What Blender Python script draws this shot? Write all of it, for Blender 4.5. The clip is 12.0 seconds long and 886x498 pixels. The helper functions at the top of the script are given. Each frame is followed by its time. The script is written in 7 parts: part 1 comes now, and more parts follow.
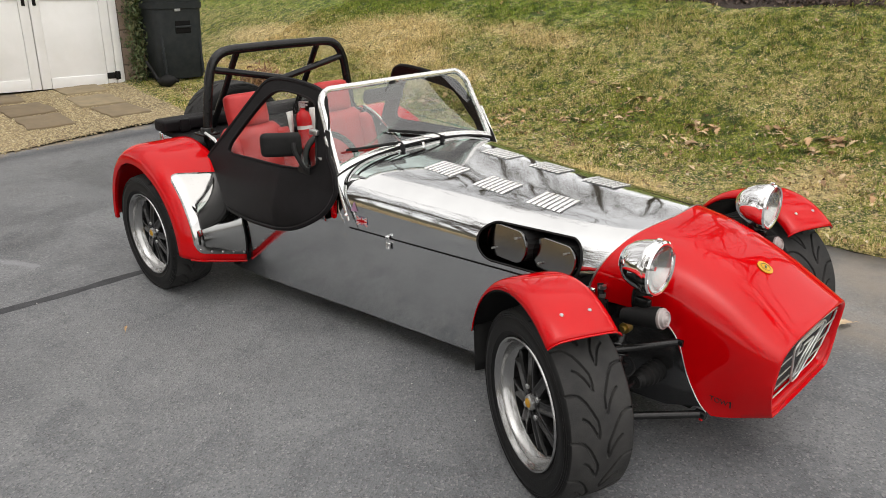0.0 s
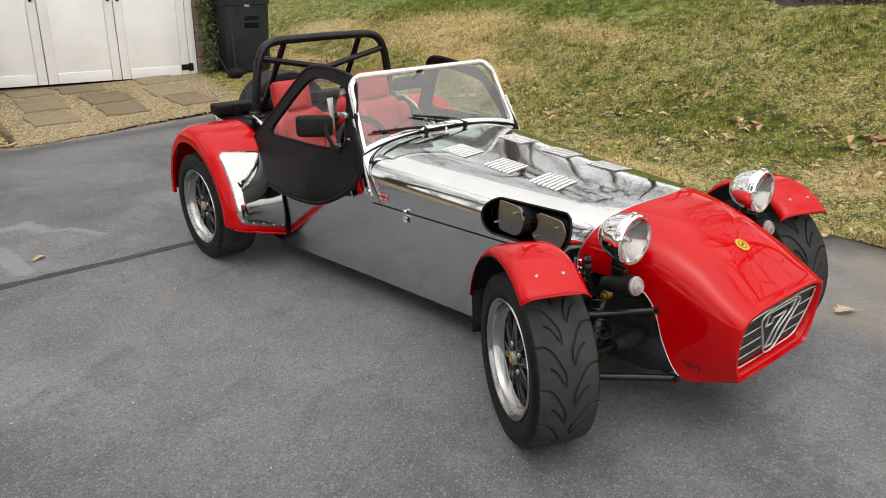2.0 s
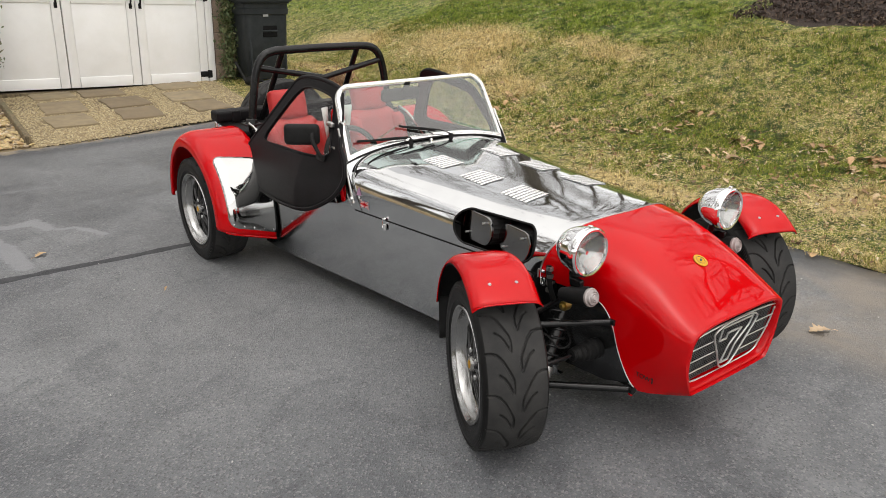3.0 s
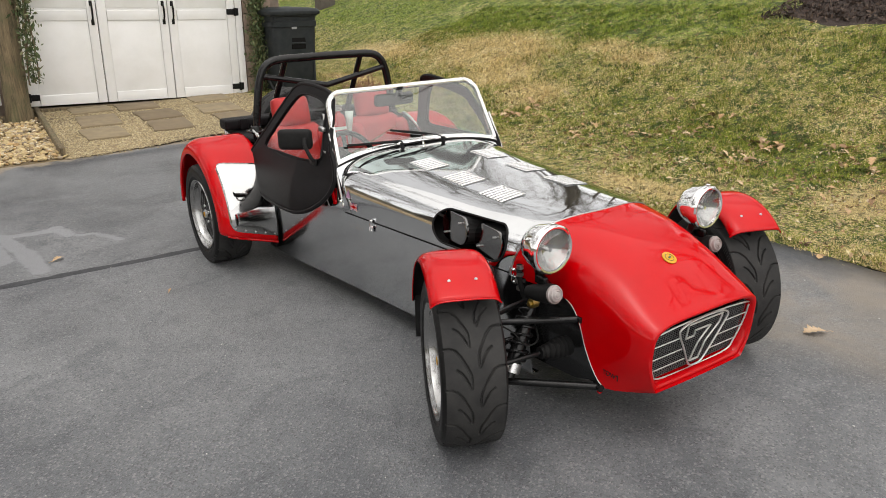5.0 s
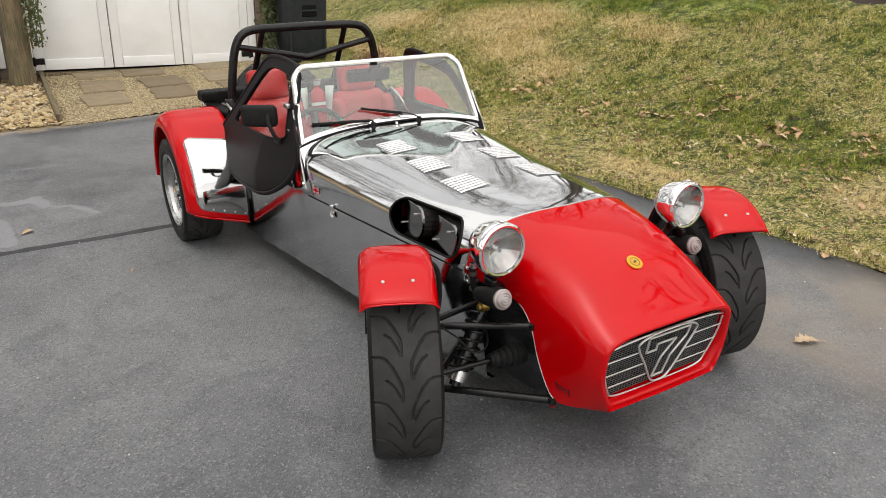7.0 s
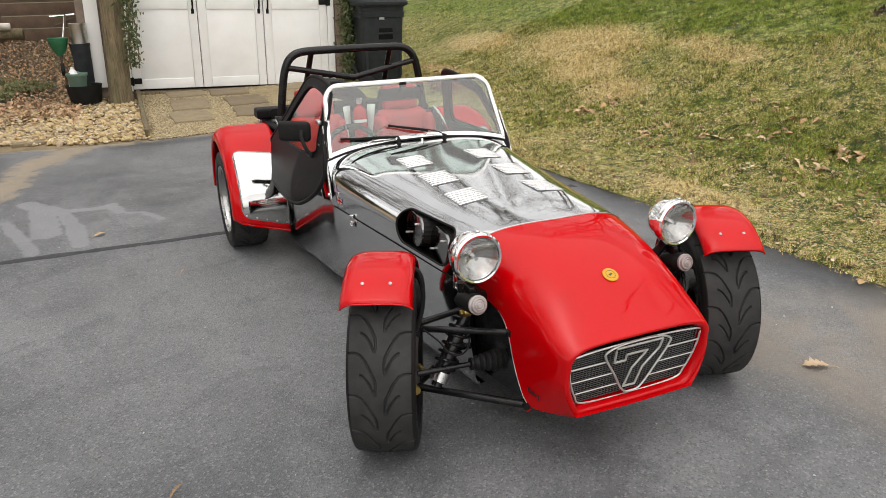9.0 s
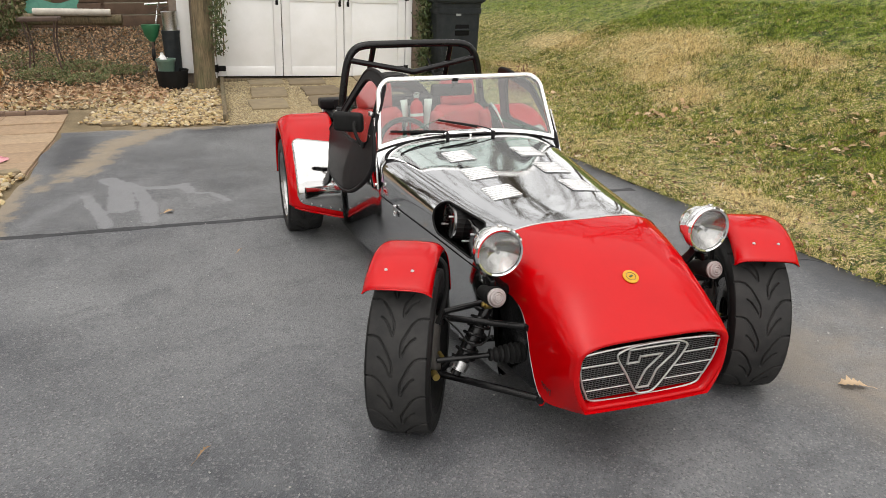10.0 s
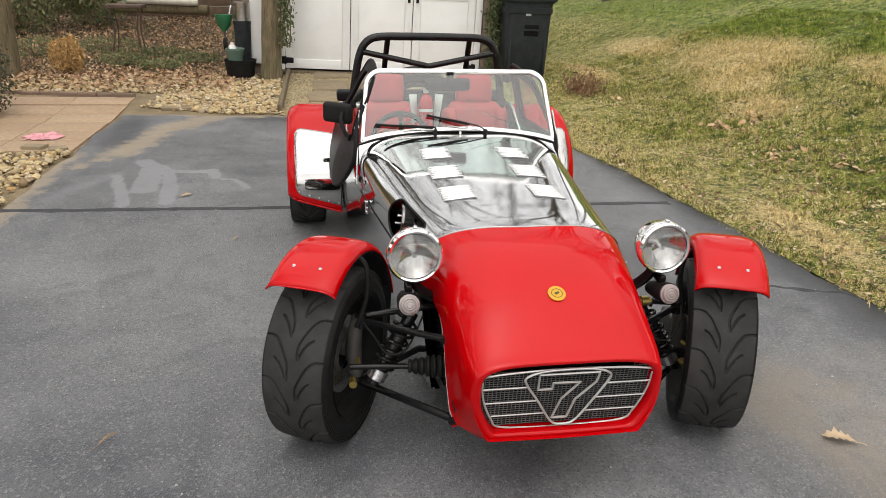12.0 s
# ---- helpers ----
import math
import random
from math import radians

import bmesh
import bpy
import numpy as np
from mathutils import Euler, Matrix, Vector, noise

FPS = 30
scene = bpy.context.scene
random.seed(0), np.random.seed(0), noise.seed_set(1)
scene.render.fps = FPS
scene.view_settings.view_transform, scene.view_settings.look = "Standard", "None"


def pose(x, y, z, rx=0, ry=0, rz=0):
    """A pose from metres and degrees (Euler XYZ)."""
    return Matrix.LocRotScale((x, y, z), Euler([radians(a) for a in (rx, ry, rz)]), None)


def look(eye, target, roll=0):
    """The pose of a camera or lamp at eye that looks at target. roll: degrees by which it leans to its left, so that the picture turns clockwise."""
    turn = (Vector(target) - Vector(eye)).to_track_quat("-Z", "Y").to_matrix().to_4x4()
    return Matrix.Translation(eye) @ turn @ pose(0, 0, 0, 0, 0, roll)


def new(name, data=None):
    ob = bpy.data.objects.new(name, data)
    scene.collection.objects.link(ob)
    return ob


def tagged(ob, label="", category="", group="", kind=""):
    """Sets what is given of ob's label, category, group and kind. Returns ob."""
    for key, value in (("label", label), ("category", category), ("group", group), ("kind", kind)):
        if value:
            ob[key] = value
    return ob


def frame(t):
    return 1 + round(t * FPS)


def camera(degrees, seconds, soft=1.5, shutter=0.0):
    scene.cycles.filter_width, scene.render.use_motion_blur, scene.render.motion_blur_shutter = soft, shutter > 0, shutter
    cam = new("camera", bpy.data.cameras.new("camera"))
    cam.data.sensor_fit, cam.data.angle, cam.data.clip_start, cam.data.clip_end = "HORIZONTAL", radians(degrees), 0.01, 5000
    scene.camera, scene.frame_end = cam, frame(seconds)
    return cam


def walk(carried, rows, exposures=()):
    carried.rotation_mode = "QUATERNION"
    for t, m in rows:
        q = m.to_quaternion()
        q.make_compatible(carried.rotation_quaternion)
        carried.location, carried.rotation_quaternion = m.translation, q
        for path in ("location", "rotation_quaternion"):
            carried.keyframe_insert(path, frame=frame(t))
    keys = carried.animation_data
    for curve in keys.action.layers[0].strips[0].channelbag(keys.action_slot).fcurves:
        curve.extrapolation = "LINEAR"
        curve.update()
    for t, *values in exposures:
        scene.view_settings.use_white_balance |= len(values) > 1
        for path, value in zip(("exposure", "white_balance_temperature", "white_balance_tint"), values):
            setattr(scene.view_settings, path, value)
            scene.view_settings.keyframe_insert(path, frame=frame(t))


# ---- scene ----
cam = camera(61.9, 12.0, soft=0.85)
METRES, EYE, TILT, LEAN, TURN = 2.494, 1.524, 0.46, -1.26, -45.3
ROWS = [
    (0.0, 0.0, 0.0, 0.0, -0.45, -22.37, 1.1),
    (0.5, 0.0655, -0.0052, 0.0019, 2.23, -22.17, 0.88),
    (1.0, 0.0874, -0.0271, 0.0013, 4.03, -22.23, 1.03),
    (1.5, 0.0854, -0.0646, 0.0014, 4.84, -22.39, 1.37),
    (2.0, 0.0917, -0.1038, -0.0003, 5.08, -22.38, 1.3),
    (2.5, 0.1097, -0.1171, 0.0039, 5.72, -22.03, 0.81),
    (3.0, 0.1749, -0.1245, 0.0052, 7.44, -21.48, 0.42),
    (5.0, 0.2825, -0.1283, -0.0053, 10.73, -20.66, 1.95),
    (5.5, 0.2988, -0.1184, -0.0071, 10.94, -20.78, 2.09),
    (6.0, 0.3092, -0.0909, -0.0098, 11.49, -21.39, 1.96),
    (6.5, 0.3301, -0.0369, -0.0186, 12.13, -22.36, 1.5),
    (7.0, 0.3668, -0.0185, -0.0096, 13.39, -22.79, 1.07),
    (9.0, 0.5121, -0.0348, -0.0068, 20.66, -21.03, 1.95),
    (9.5, 0.5304, -0.0565, -0.0014, 23.4, -20.96, 1.63),
    (10.0, 0.5835, -0.0361, -0.0039, 27.33, -21.12, 0.82),
    (10.5, 0.6346, -0.0076, -0.0096, 29.89, -21.33, 1.21),
    (11.0, 0.6675, 0.0137, -0.0113, 31.05, -21.26, 0.83),
    (11.5, 0.689, 0.0729, -0.0291, 32.44, -21.04, -0.05),
    (12.0, 0.7329, 0.1324, -0.0307, 35.55, -20.89, -0.45),
]
BASE = pose(0, 0, 0, TILT, LEAN, 0) @ pose(-2.165, -1.1008, EYE, 0, 0, TURN)
walk(cam, [(t, BASE @ pose(METRES * x, METRES * y, METRES * z, 90 + pitch, roll, yaw)) for t, x, y, z, yaw, pitch, roll in ROWS], [(0.0, 0.60, 6750, 11), (12.0, 0.60, 6750, 11)])

# ---- light ----
world = bpy.data.worlds.new("world")
scene.world = world
world.use_nodes = True
wn = world.node_tree
sky = wn.nodes.new("ShaderNodeTexSky")
sky.sky_type, sky.sun_disc = "NISHITA", False
sky.sun_elevation, sky.sun_rotation = radians(75), radians(211)
sky.air_density, sky.dust_density, sky.ozone_density = 1.0, 1.5, 1.0
grey = wn.nodes.new("ShaderNodeHueSaturation")
grey.inputs["Saturation"].default_value = 0.04
wn.links.new(sky.outputs[0], grey.inputs["Color"])
wn.links.new(grey.outputs[0], wn.nodes["Background"].inputs[0])
wn.nodes["Background"].inputs[1].default_value = 0.205
sun_data = bpy.data.lights.new("sun", "SUN")
sun_data.energy, sun_data.angle, sun_data.color = 0.8, radians(120), (1.0, 0.96, 0.90)
sun = new("sun", sun_data)
sun.matrix_world = look((-1.2, -2.0, 9.0), (0, 0, 0))

# ---- materials ----


def shader(name, rough=0.5, metal=0.0):
    m = bpy.data.materials.new(name)
    m.use_nodes = True
    nt = m.node_tree
    b = nt.nodes["Principled BSDF"]
    b.inputs["Roughness"].default_value, b.inputs["Metallic"].default_value = rough, metal
    return m, nt, b


def noise_node(nt, scale, detail=4.0, rough=0.55, vec=None, distort=0.0):
    n = nt.nodes.new("ShaderNodeTexNoise")
    n.inputs["Scale"].default_value, n.inputs["Detail"].default_value = scale, detail
    n.inputs["Roughness"].default_value, n.inputs["Distortion"].default_value = rough, distort
    if vec is not None:
        nt.links.new(vec, n.inputs["Vector"])
    return n.outputs["Fac"]


def ramp(nt, fac, lo, hi, a=0.0, b=1.0):
    n = nt.nodes.new("ShaderNodeMapRange")
    n.inputs["From Min"].default_value, n.inputs["From Max"].default_value = lo, hi
    n.inputs["To Min"].default_value, n.inputs["To Max"].default_value = a, b
    nt.links.new(fac, n.inputs["Value"])
    return n.outputs[0]


def mixed(nt, fac, a, b):
    n = nt.nodes.new("ShaderNodeMix")
    n.data_type = "RGBA"
    if isinstance(fac, float):
        n.inputs[0].default_value = fac
    else:
        nt.links.new(fac, n.inputs[0])
    for socket, v in ((n.inputs[6], a), (n.inputs[7], b)):
        if isinstance(v, tuple):
            socket.default_value = (*v, 1.0)
        else:
            nt.links.new(v, socket)
    return n.outputs[2]


def maths(nt, op, a, b):
    n = nt.nodes.new("ShaderNodeMath")
    n.operation = op
    for socket, v in zip(n.inputs, (a, b)):
        if isinstance(v, (int, float)):
            socket.default_value = v
        else:
            nt.links.new(v, socket)
    return n.outputs[0]


def place(nt):
    return nt.nodes.new("ShaderNodeNewGeometry").outputs["Position"]


def relief(nt, b, fac, strength, distance=0.01, socket="Normal"):
    n = nt.nodes.new("ShaderNodeBump")
    n.inputs["Strength"].default_value, n.inputs["Distance"].default_value = strength, distance
    nt.links.new(fac, n.inputs["Height"])
    nt.links.new(n.outputs[0], b.inputs[socket])


def plain(name, col, col2=None, rough=0.5, metal=0.0, scale=12.0, fine=180.0, bump=0.0, coat=0.0, spread=0.12):
    """Two tones on a broad noise, a finer one in the gloss, and a fine relief."""
    m, nt, b = shader(name, rough, metal)
    p = place(nt)
    col2 = col2 or tuple(c * 0.78 for c in col)
    broad = ramp(nt, noise_node(nt, scale, 5, 0.6, p), 0.35, 0.65)
    nt.links.new(mixed(nt, broad, col, col2), b.inputs["Base Color"])
    f = noise_node(nt, fine, 3, 0.6, p)
    nt.links.new(ramp(nt, f, 0.3, 0.7, max(0.02, rough - spread / 2), min(1, rough + spread / 2)), b.inputs["Roughness"])
    if max(col) < 0.05:
        b.inputs["Specular IOR Level"].default_value = 0.15
    if bump:
        relief(nt, b, f, bump, 0.004)
    if coat:
        b.inputs["Specular IOR Level"].default_value = 0.0
        b.inputs["Coat Weight"].default_value, b.inputs["Coat Roughness"].default_value = coat, 0.02
    return m


def varied(name, cols, rough=0.7, bump=0.3, fine=90.0, island=True):
    """Colours picked piece by piece."""
    m, nt, b = shader(name, rough)
    g = nt.nodes.new("ShaderNodeNewGeometry" if island else "ShaderNodeObjectInfo")
    cr = nt.nodes.new("ShaderNodeValToRGB")
    cr.color_ramp.elements.remove(cr.color_ramp.elements[1])
    for i, c in enumerate(cols):
        e = cr.color_ramp.elements[0] if i == 0 else cr.color_ramp.elements.new(i / (len(cols) - 1))
        e.color = (*c, 1)
    nt.links.new(g.outputs["Random Per Island" if island else "Random"], cr.inputs[0])
    f = noise_node(nt, fine, 4, 0.6, place(nt))
    nt.links.new(mixed(nt, ramp(nt, f, 0.3, 0.75, 0.0, 0.35), cr.outputs[0], (0.05, 0.045, 0.04)), b.inputs["Base Color"])
    if bump:
        relief(nt, b, f, bump, 0.004)
    return m


def polished(name, rough, scratch, tint=(0.86, 0.87, 0.88), along=(1, 1, 1)):
    m, nt, b = shader(name, rough, 1.0)
    mp = nt.nodes.new("ShaderNodeMapping")
    mp.inputs["Scale"].default_value = along
    nt.links.new(place(nt), mp.inputs["Vector"])
    f = noise_node(nt, 60, 5, 0.65, mp.outputs[0])
    w = noise_node(nt, 7, 3, 0.5, place(nt))
    nt.links.new(mixed(nt, ramp(nt, w, 0.35, 0.7), tint, tuple(c * 0.93 for c in tint)), b.inputs["Base Color"])
    nt.links.new(ramp(nt, f, 0.3, 0.75, rough * 0.6, rough * 1.7), b.inputs["Roughness"])
    relief(nt, b, maths(nt, "ADD", maths(nt, "MULTIPLY", f, 0.22), w), scratch, 0.01)
    return m


ALU = polished("polished aluminium", 0.03, 0.035, (0.63, 0.642, 0.65), (4, 0.3, 4))
ALU_SIDE = polished("polished aluminium flank", 0.10, 0.025, (0.60, 0.61, 0.62), (6, 0.6, 6))
MIRROR_ALU = polished("mirror aluminium", 0.05, 0.03, (0.56, 0.56, 0.55))
CHROME = polished("chrome", 0.03, 0.01, (0.92, 0.92, 0.92))
STEEL = plain("satin steel", (0.62, 0.62, 0.62), rough=0.3, metal=1.0)
RIM_ALU = plain("machined rim", (0.46, 0.46, 0.455), (0.38, 0.38, 0.375), rough=0.2, metal=1.0, scale=4, fine=8, spread=0.08)
WHEEL_BLACK = plain("gloss black wheel paint", (0.010, 0.010, 0.0105), (0.014, 0.014, 0.014), rough=0.16, spread=0.05)
WHEEL_BLACK.node_tree.nodes["Principled BSDF"].inputs["Specular IOR Level"].default_value = 0.6
SCREEN_METAL = plain("pale screen frame", (0.90, 0.90, 0.88), (0.84, 0.84, 0.82), rough=0.24, metal=0.85, scale=3, spread=0.03)
RED = plain("red gloss paint", (0.50, 0.0010, 0.003), (0.46, 0.0010, 0.0028), rough=0.3, coat=0.65, scale=5, spread=0.04)
RED_CLOTH = plain("red leather", (0.50, 0.030, 0.028), (0.40, 0.02, 0.02), rough=0.5, bump=0.25, fine=350)
BLACK = plain("black powder coat", (0.006, 0.006, 0.0065), (0.010, 0.010, 0.010), rough=0.24, spread=0.04)
BLACK.node_tree.nodes["Principled BSDF"].inputs["Specular IOR Level"].default_value = 0.32
BLACK_MATT = plain("black plastic", (0.010, 0.010, 0.010), (0.016, 0.016, 0.016), rough=0.6, bump=0.2)
VINYL = plain("black vinyl", (0.006, 0.0055, 0.006), (0.009, 0.008, 0.009), rough=0.55, bump=0.25, fine=420)
RUBBER = plain("tyre rubber", (0.026, 0.026, 0.026), (0.040, 0.039, 0.038), rough=0.7, bump=0.3, scale=16, fine=260)
RUBBER_WALL = plain("tyre side wall", (0.008, 0.008, 0.008), (0.012, 0.012, 0.012), rough=0.42, bump=0.12)
CHASSIS = plain("grey chassis panel", (0.17, 0.172, 0.175), (0.12, 0.122, 0.125), rough=0.22, metal=0.85, spread=0.06)
BRASS = plain("yellowed zinc", (0.45, 0.33, 0.10), rough=0.4, metal=0.9)
YELLOW = plain("yellow enamel", (0.62, 0.33, 0.03), rough=0.25, coat=0.6)
GREEN = plain("dark green enamel", (0.03, 0.06, 0.02), rough=0.3)
WHITE = plain("white card", (0.75, 0.75, 0.73), rough=0.4)
BLUE = plain("sticker blue", (0.03, 0.04, 0.20), rough=0.4)
# near-black colour standing in for the shade inside gaps and openings
DARK = plain("dark void shade", (0.006, 0.006, 0.006), rough=0.8)


def glassy(name, tint, rough=0.0, alpha=0.16):
    """Thin clear sheet: mostly clear, with its own gloss."""
    m, nt, b = shader(name, rough)
    out = nt.nodes["Material Output"]
    t = nt.nodes.new("ShaderNodeBsdfTransparent")
    t.inputs[0].default_value = (*tint, 1)
    gl = nt.nodes.new("ShaderNodeBsdfGlossy")
    gl.inputs["Roughness"].default_value = rough
    fr = nt.nodes.new("ShaderNodeLayerWeight")
    fr.inputs[0].default_value = 0.5
    mx = nt.nodes.new("ShaderNodeMixShader")
    nt.links.new(ramp(nt, maths(nt, "POWER", fr.outputs["Facing"], 6.0), 0.0, 1.0, alpha, 0.8), mx.inputs[0])
    nt.links.new(t.outputs[0], mx.inputs[1])
    nt.links.new(gl.outputs[0], mx.inputs[2])
    nt.links.new(mx.outputs[0], out.inputs[0])
    return m


GLASS = glassy("windscreen glass", (0.70, 0.84, 0.78), 0.0, 0.17)
PLASTIC_PANE = glassy("clear vinyl pane", (0.88, 0.88, 0.86), 0.05, 0.06)
LENS = glassy("lamp glass", (0.95, 0.95, 0.95), 0.02, 0.08)
REFLECTOR = plain("lamp reflector", (0.50, 0.50, 0.49), (0.40, 0.40, 0.39), rough=0.16, metal=1.0, scale=30, fine=60, spread=0.05)
LENS_PINK = plain("clear indicator lens", (0.36, 0.33, 0.32), (0.25, 0.19, 0.18), rough=0.12, coat=1.0)

# ---- mesh helpers: a mesh is (list of points, list of faces) ----


def cat(*meshes):
    v, f = [], []
    for mv, mf in meshes:
        k = len(v)
        v += [tuple(p) for p in mv]
        f += [tuple(i + k for i in q) for q in mf]
    return v, f


def moved(mesh, m):
    return [tuple(m @ Vector(p)) for p in mesh[0]], mesh[1]


def mirrored(mesh):
    return [(-p[0], p[1], p[2]) for p in mesh[0]], [tuple(reversed(q)) for q in mesh[1]]


def sided(mesh, side):
    """Meshes are drawn for the car's right side (x below 0); side 1 is its left."""
    return mesh if side < 0 else mirrored(mesh)


def grid(rows, wrap_u=False, wrap_v=False, skip=None):
    n, m = len(rows), len(rows[0])
    v = [tuple(p) for r in rows for p in r]
    f = []
    for i in range(n if wrap_v else n - 1):
        for j in range(m if wrap_u else m - 1):
            q = (i * m + j, i * m + (j + 1) % m, (i + 1) % n * m + (j + 1) % m, (i + 1) % n * m + j)
            if skip is None or not skip(i, j):
                f.append(q)
    return v, f


def spline(pts, n, closed=False):
    """Smooth curve through the points, n steps to each stretch."""
    p = [Vector(q) for q in pts]
    k = len(p)
    out = []
    for i in range(k if closed else k - 1):
        if closed:
            a, b, c, d = p[i - 1], p[i], p[(i + 1) % k], p[(i + 2) % k]
        else:
            a, b, c, d = p[max(i - 1, 0)], p[i], p[i + 1], p[min(i + 2, k - 1)]
        for s in range(n):
            t = s / n
            out.append(0.5 * ((2 * b) + (c - a) * t + (2 * a - 5 * b + 4 * c - d) * t * t + (3 * b - a - 3 * c + d) * t ** 3))
    if not closed:
        out.append(p[-1])
    return out


def tube(pts, r, seg=10, closed=False, flat=(1.0, 1.0), caps=True):
    """A round (or flattened) bar along points; r may be a list."""
    p = [Vector(q) for q in pts]
    n = len(p)
    rows, up = [], None
    for i in range(n):
        d = (p[(i + 1) % n] - p[i - 1]) if closed else (p[min(i + 1, n - 1)] - p[max(i - 1, 0)])
        d = d.normalized() if d.length > 1e-9 else Vector((0, 0, 1))
        if up is None:
            up = Vector((0, 0, 1)) if abs(d.z) < 0.9 else Vector((1, 0, 0))
        side = d.cross(up).normalized()
        up = side.cross(d).normalized()
        rr = r[i] if isinstance(r, (list, tuple)) else r
        rows.append([p[i] + side * math.cos(a) * rr * flat[0] + up * math.sin(a) * rr * flat[1] for a in (2 * math.pi * k / seg for k in range(seg))])
    v, f = grid(rows, True, closed)
    if caps and not closed:
        f.append(tuple(range(seg)))
        f.append(tuple(reversed(range((n - 1) * seg, n * seg))))
    return v, f


def lathe(profile, seg=32, axis="x"):
    """Turns (along, radius) pairs about an axis."""
    rows = []
    for a, r in profile:
        ring = []
        for k in range(seg):
            c, s = math.cos(2 * math.pi * k / seg) * r, math.sin(2 * math.pi * k / seg) * r
            ring.append({"x": (a, c, s), "y": (c, a, s), "z": (c, s, a)}[axis])
        rows.append(ring)
    return grid(rows, True)


def rbox(sx, sy, sz, bevel=0.01, seg=3):
    bm = bmesh.new()
    bmesh.ops.create_cube(bm, size=1)
    bmesh.ops.scale(bm, vec=(sx, sy, sz), verts=bm.verts)
    if bevel:
        bmesh.ops.bevel(bm, geom=bm.edges[:], offset=min(bevel, 0.49 * min(sx, sy, sz)), segments=seg, profile=0.5, affect="EDGES")
    v = [tuple(q.co) for q in bm.verts]
    f = [tuple(q.index for q in face.verts) for face in bm.faces]
    bm.free()
    return v, f


def data(name, mesh, mat, sharp=38):
    me = bpy.data.meshes.new(name)
    me.from_pydata([tuple(p) for p in mesh[0]], [], mesh[1])
    me.materials.append(mat)
    me.polygons.foreach_set("use_smooth", [True] * len(me.polygons))
    me.set_sharp_from_angle(angle=radians(sharp))
    me.update()
    return me


def part(name, mesh, mat, parent, label="", thick=0.0, sharp=38, m=None):
    """Links a mesh as one object under a thing or a part."""
    ob = new(name, mesh if isinstance(mesh, bpy.types.Mesh) else data(name, mesh, mat, sharp))
    ob.parent = parent
    if m is not None:
        ob.matrix_basis = m
    if thick:
        s = ob.modifiers.new("thickness", "SOLIDIFY")
        s.thickness, s.offset = abs(thick), -1 if thick > 0 else 1
    return tagged(ob, label) if label else ob


def thing(name, label, category, group="", kind="", at=None):
    ob = new(name)
    if at is not None:
        ob.matrix_basis = at
    return tagged(ob, label, category, group, kind)


def solid(name, mesh, mat, label="", category="", group="", kind="", m=None, sharp=38):
    ob = new(name, mesh if isinstance(mesh, bpy.types.Mesh) else data(name, mesh, mat, sharp))
    if m is not None:
        ob.matrix_basis = m
    return tagged(ob, label, category, group, kind)


SLOPES = {}


def smooth_table(table, y):
    """Row of values at y, on a smooth curve through the table that never overshoots."""
    key = (len(table), table[0], table[-1])
    if key not in SLOPES:
        t = np.array(table, float)
        d = np.diff(t[:, 1:], axis=0) / np.diff(t[:, 0])[:, None]
        s = np.zeros_like(t[:, 1:])
        s[0], s[-1] = d[0], d[-1]
        same = d[:-1] * d[1:] > 0
        s[1:-1] = np.where(same, 2 * d[:-1] * d[1:] / np.where(same, d[:-1] + d[1:], 1.0), 0.0)
        SLOPES[key] = t, s
    t, s = SLOPES[key]
    y = min(max(y, t[0, 0]), t[-1, 0])
    i = min(int(np.searchsorted(t[:, 0], y, "right")) - 1, len(t) - 2)
    h = t[i + 1, 0] - t[i, 0]
    k = (y - t[i, 0]) / h
    v = (1 + 2 * k) * (1 - k) ** 2 * t[i, 1:] + k * (1 - k) ** 2 * h * s[i] + k * k * (3 - 2 * k) * t[i + 1, 1:] + k * k * (k - 1) * h * s[i + 1]
    return tuple(v.tolist())

# ---- the car: x to its left, y to its tail, z up; front axle at y = -0.05 ----
car = thing("sports_car", "red and polished aluminium open two-seat sports car on the driveway", "car", at=pose(0, 1.2, 0) @ pose(0, 0, 0, 0, 0, -0.45) @ pose(0, -1.2, 0))

# y, half width, shoulder height, crown height, squareness
SHAPE = [(-0.53, 0.262, 0.375, 0.466, 4.4), (-0.45, 0.282, 0.385, 0.520, 3.6), (-0.35, 0.291, 0.415, 0.585, 3.2), (-0.20, 0.306, 0.470, 0.648, 3.0),
         (-0.10, 0.322, 0.490, 0.672, 2.9), (0.05, 0.347, 0.510, 0.686, 2.9), (0.40, 0.387, 0.530, 0.695, 3.0), (0.90, 0.446, 0.546, 0.719, 3.2),
         (1.10, 0.469, 0.551, 0.730, 3.3), (1.30, 0.489, 0.556, 0.738, 3.3)]
CUT = [(-0.53, 0.228), (-0.45, 0.205), (-0.37, 0.190), (-0.33, 0.225), (-0.28, 0.31), (-0.245, 0.405), (-0.20, 0.455), (-0.13, 0.475), (0.10, 0.478)]


def half_width(y):
    return float(np.interp(y, [-0.1, 0.05, 0.40, 0.90, 1.10, 1.50, 1.90, 2.60], [0.329, 0.347, 0.387, 0.446, 0.469, 0.502, 0.531, 0.545]))


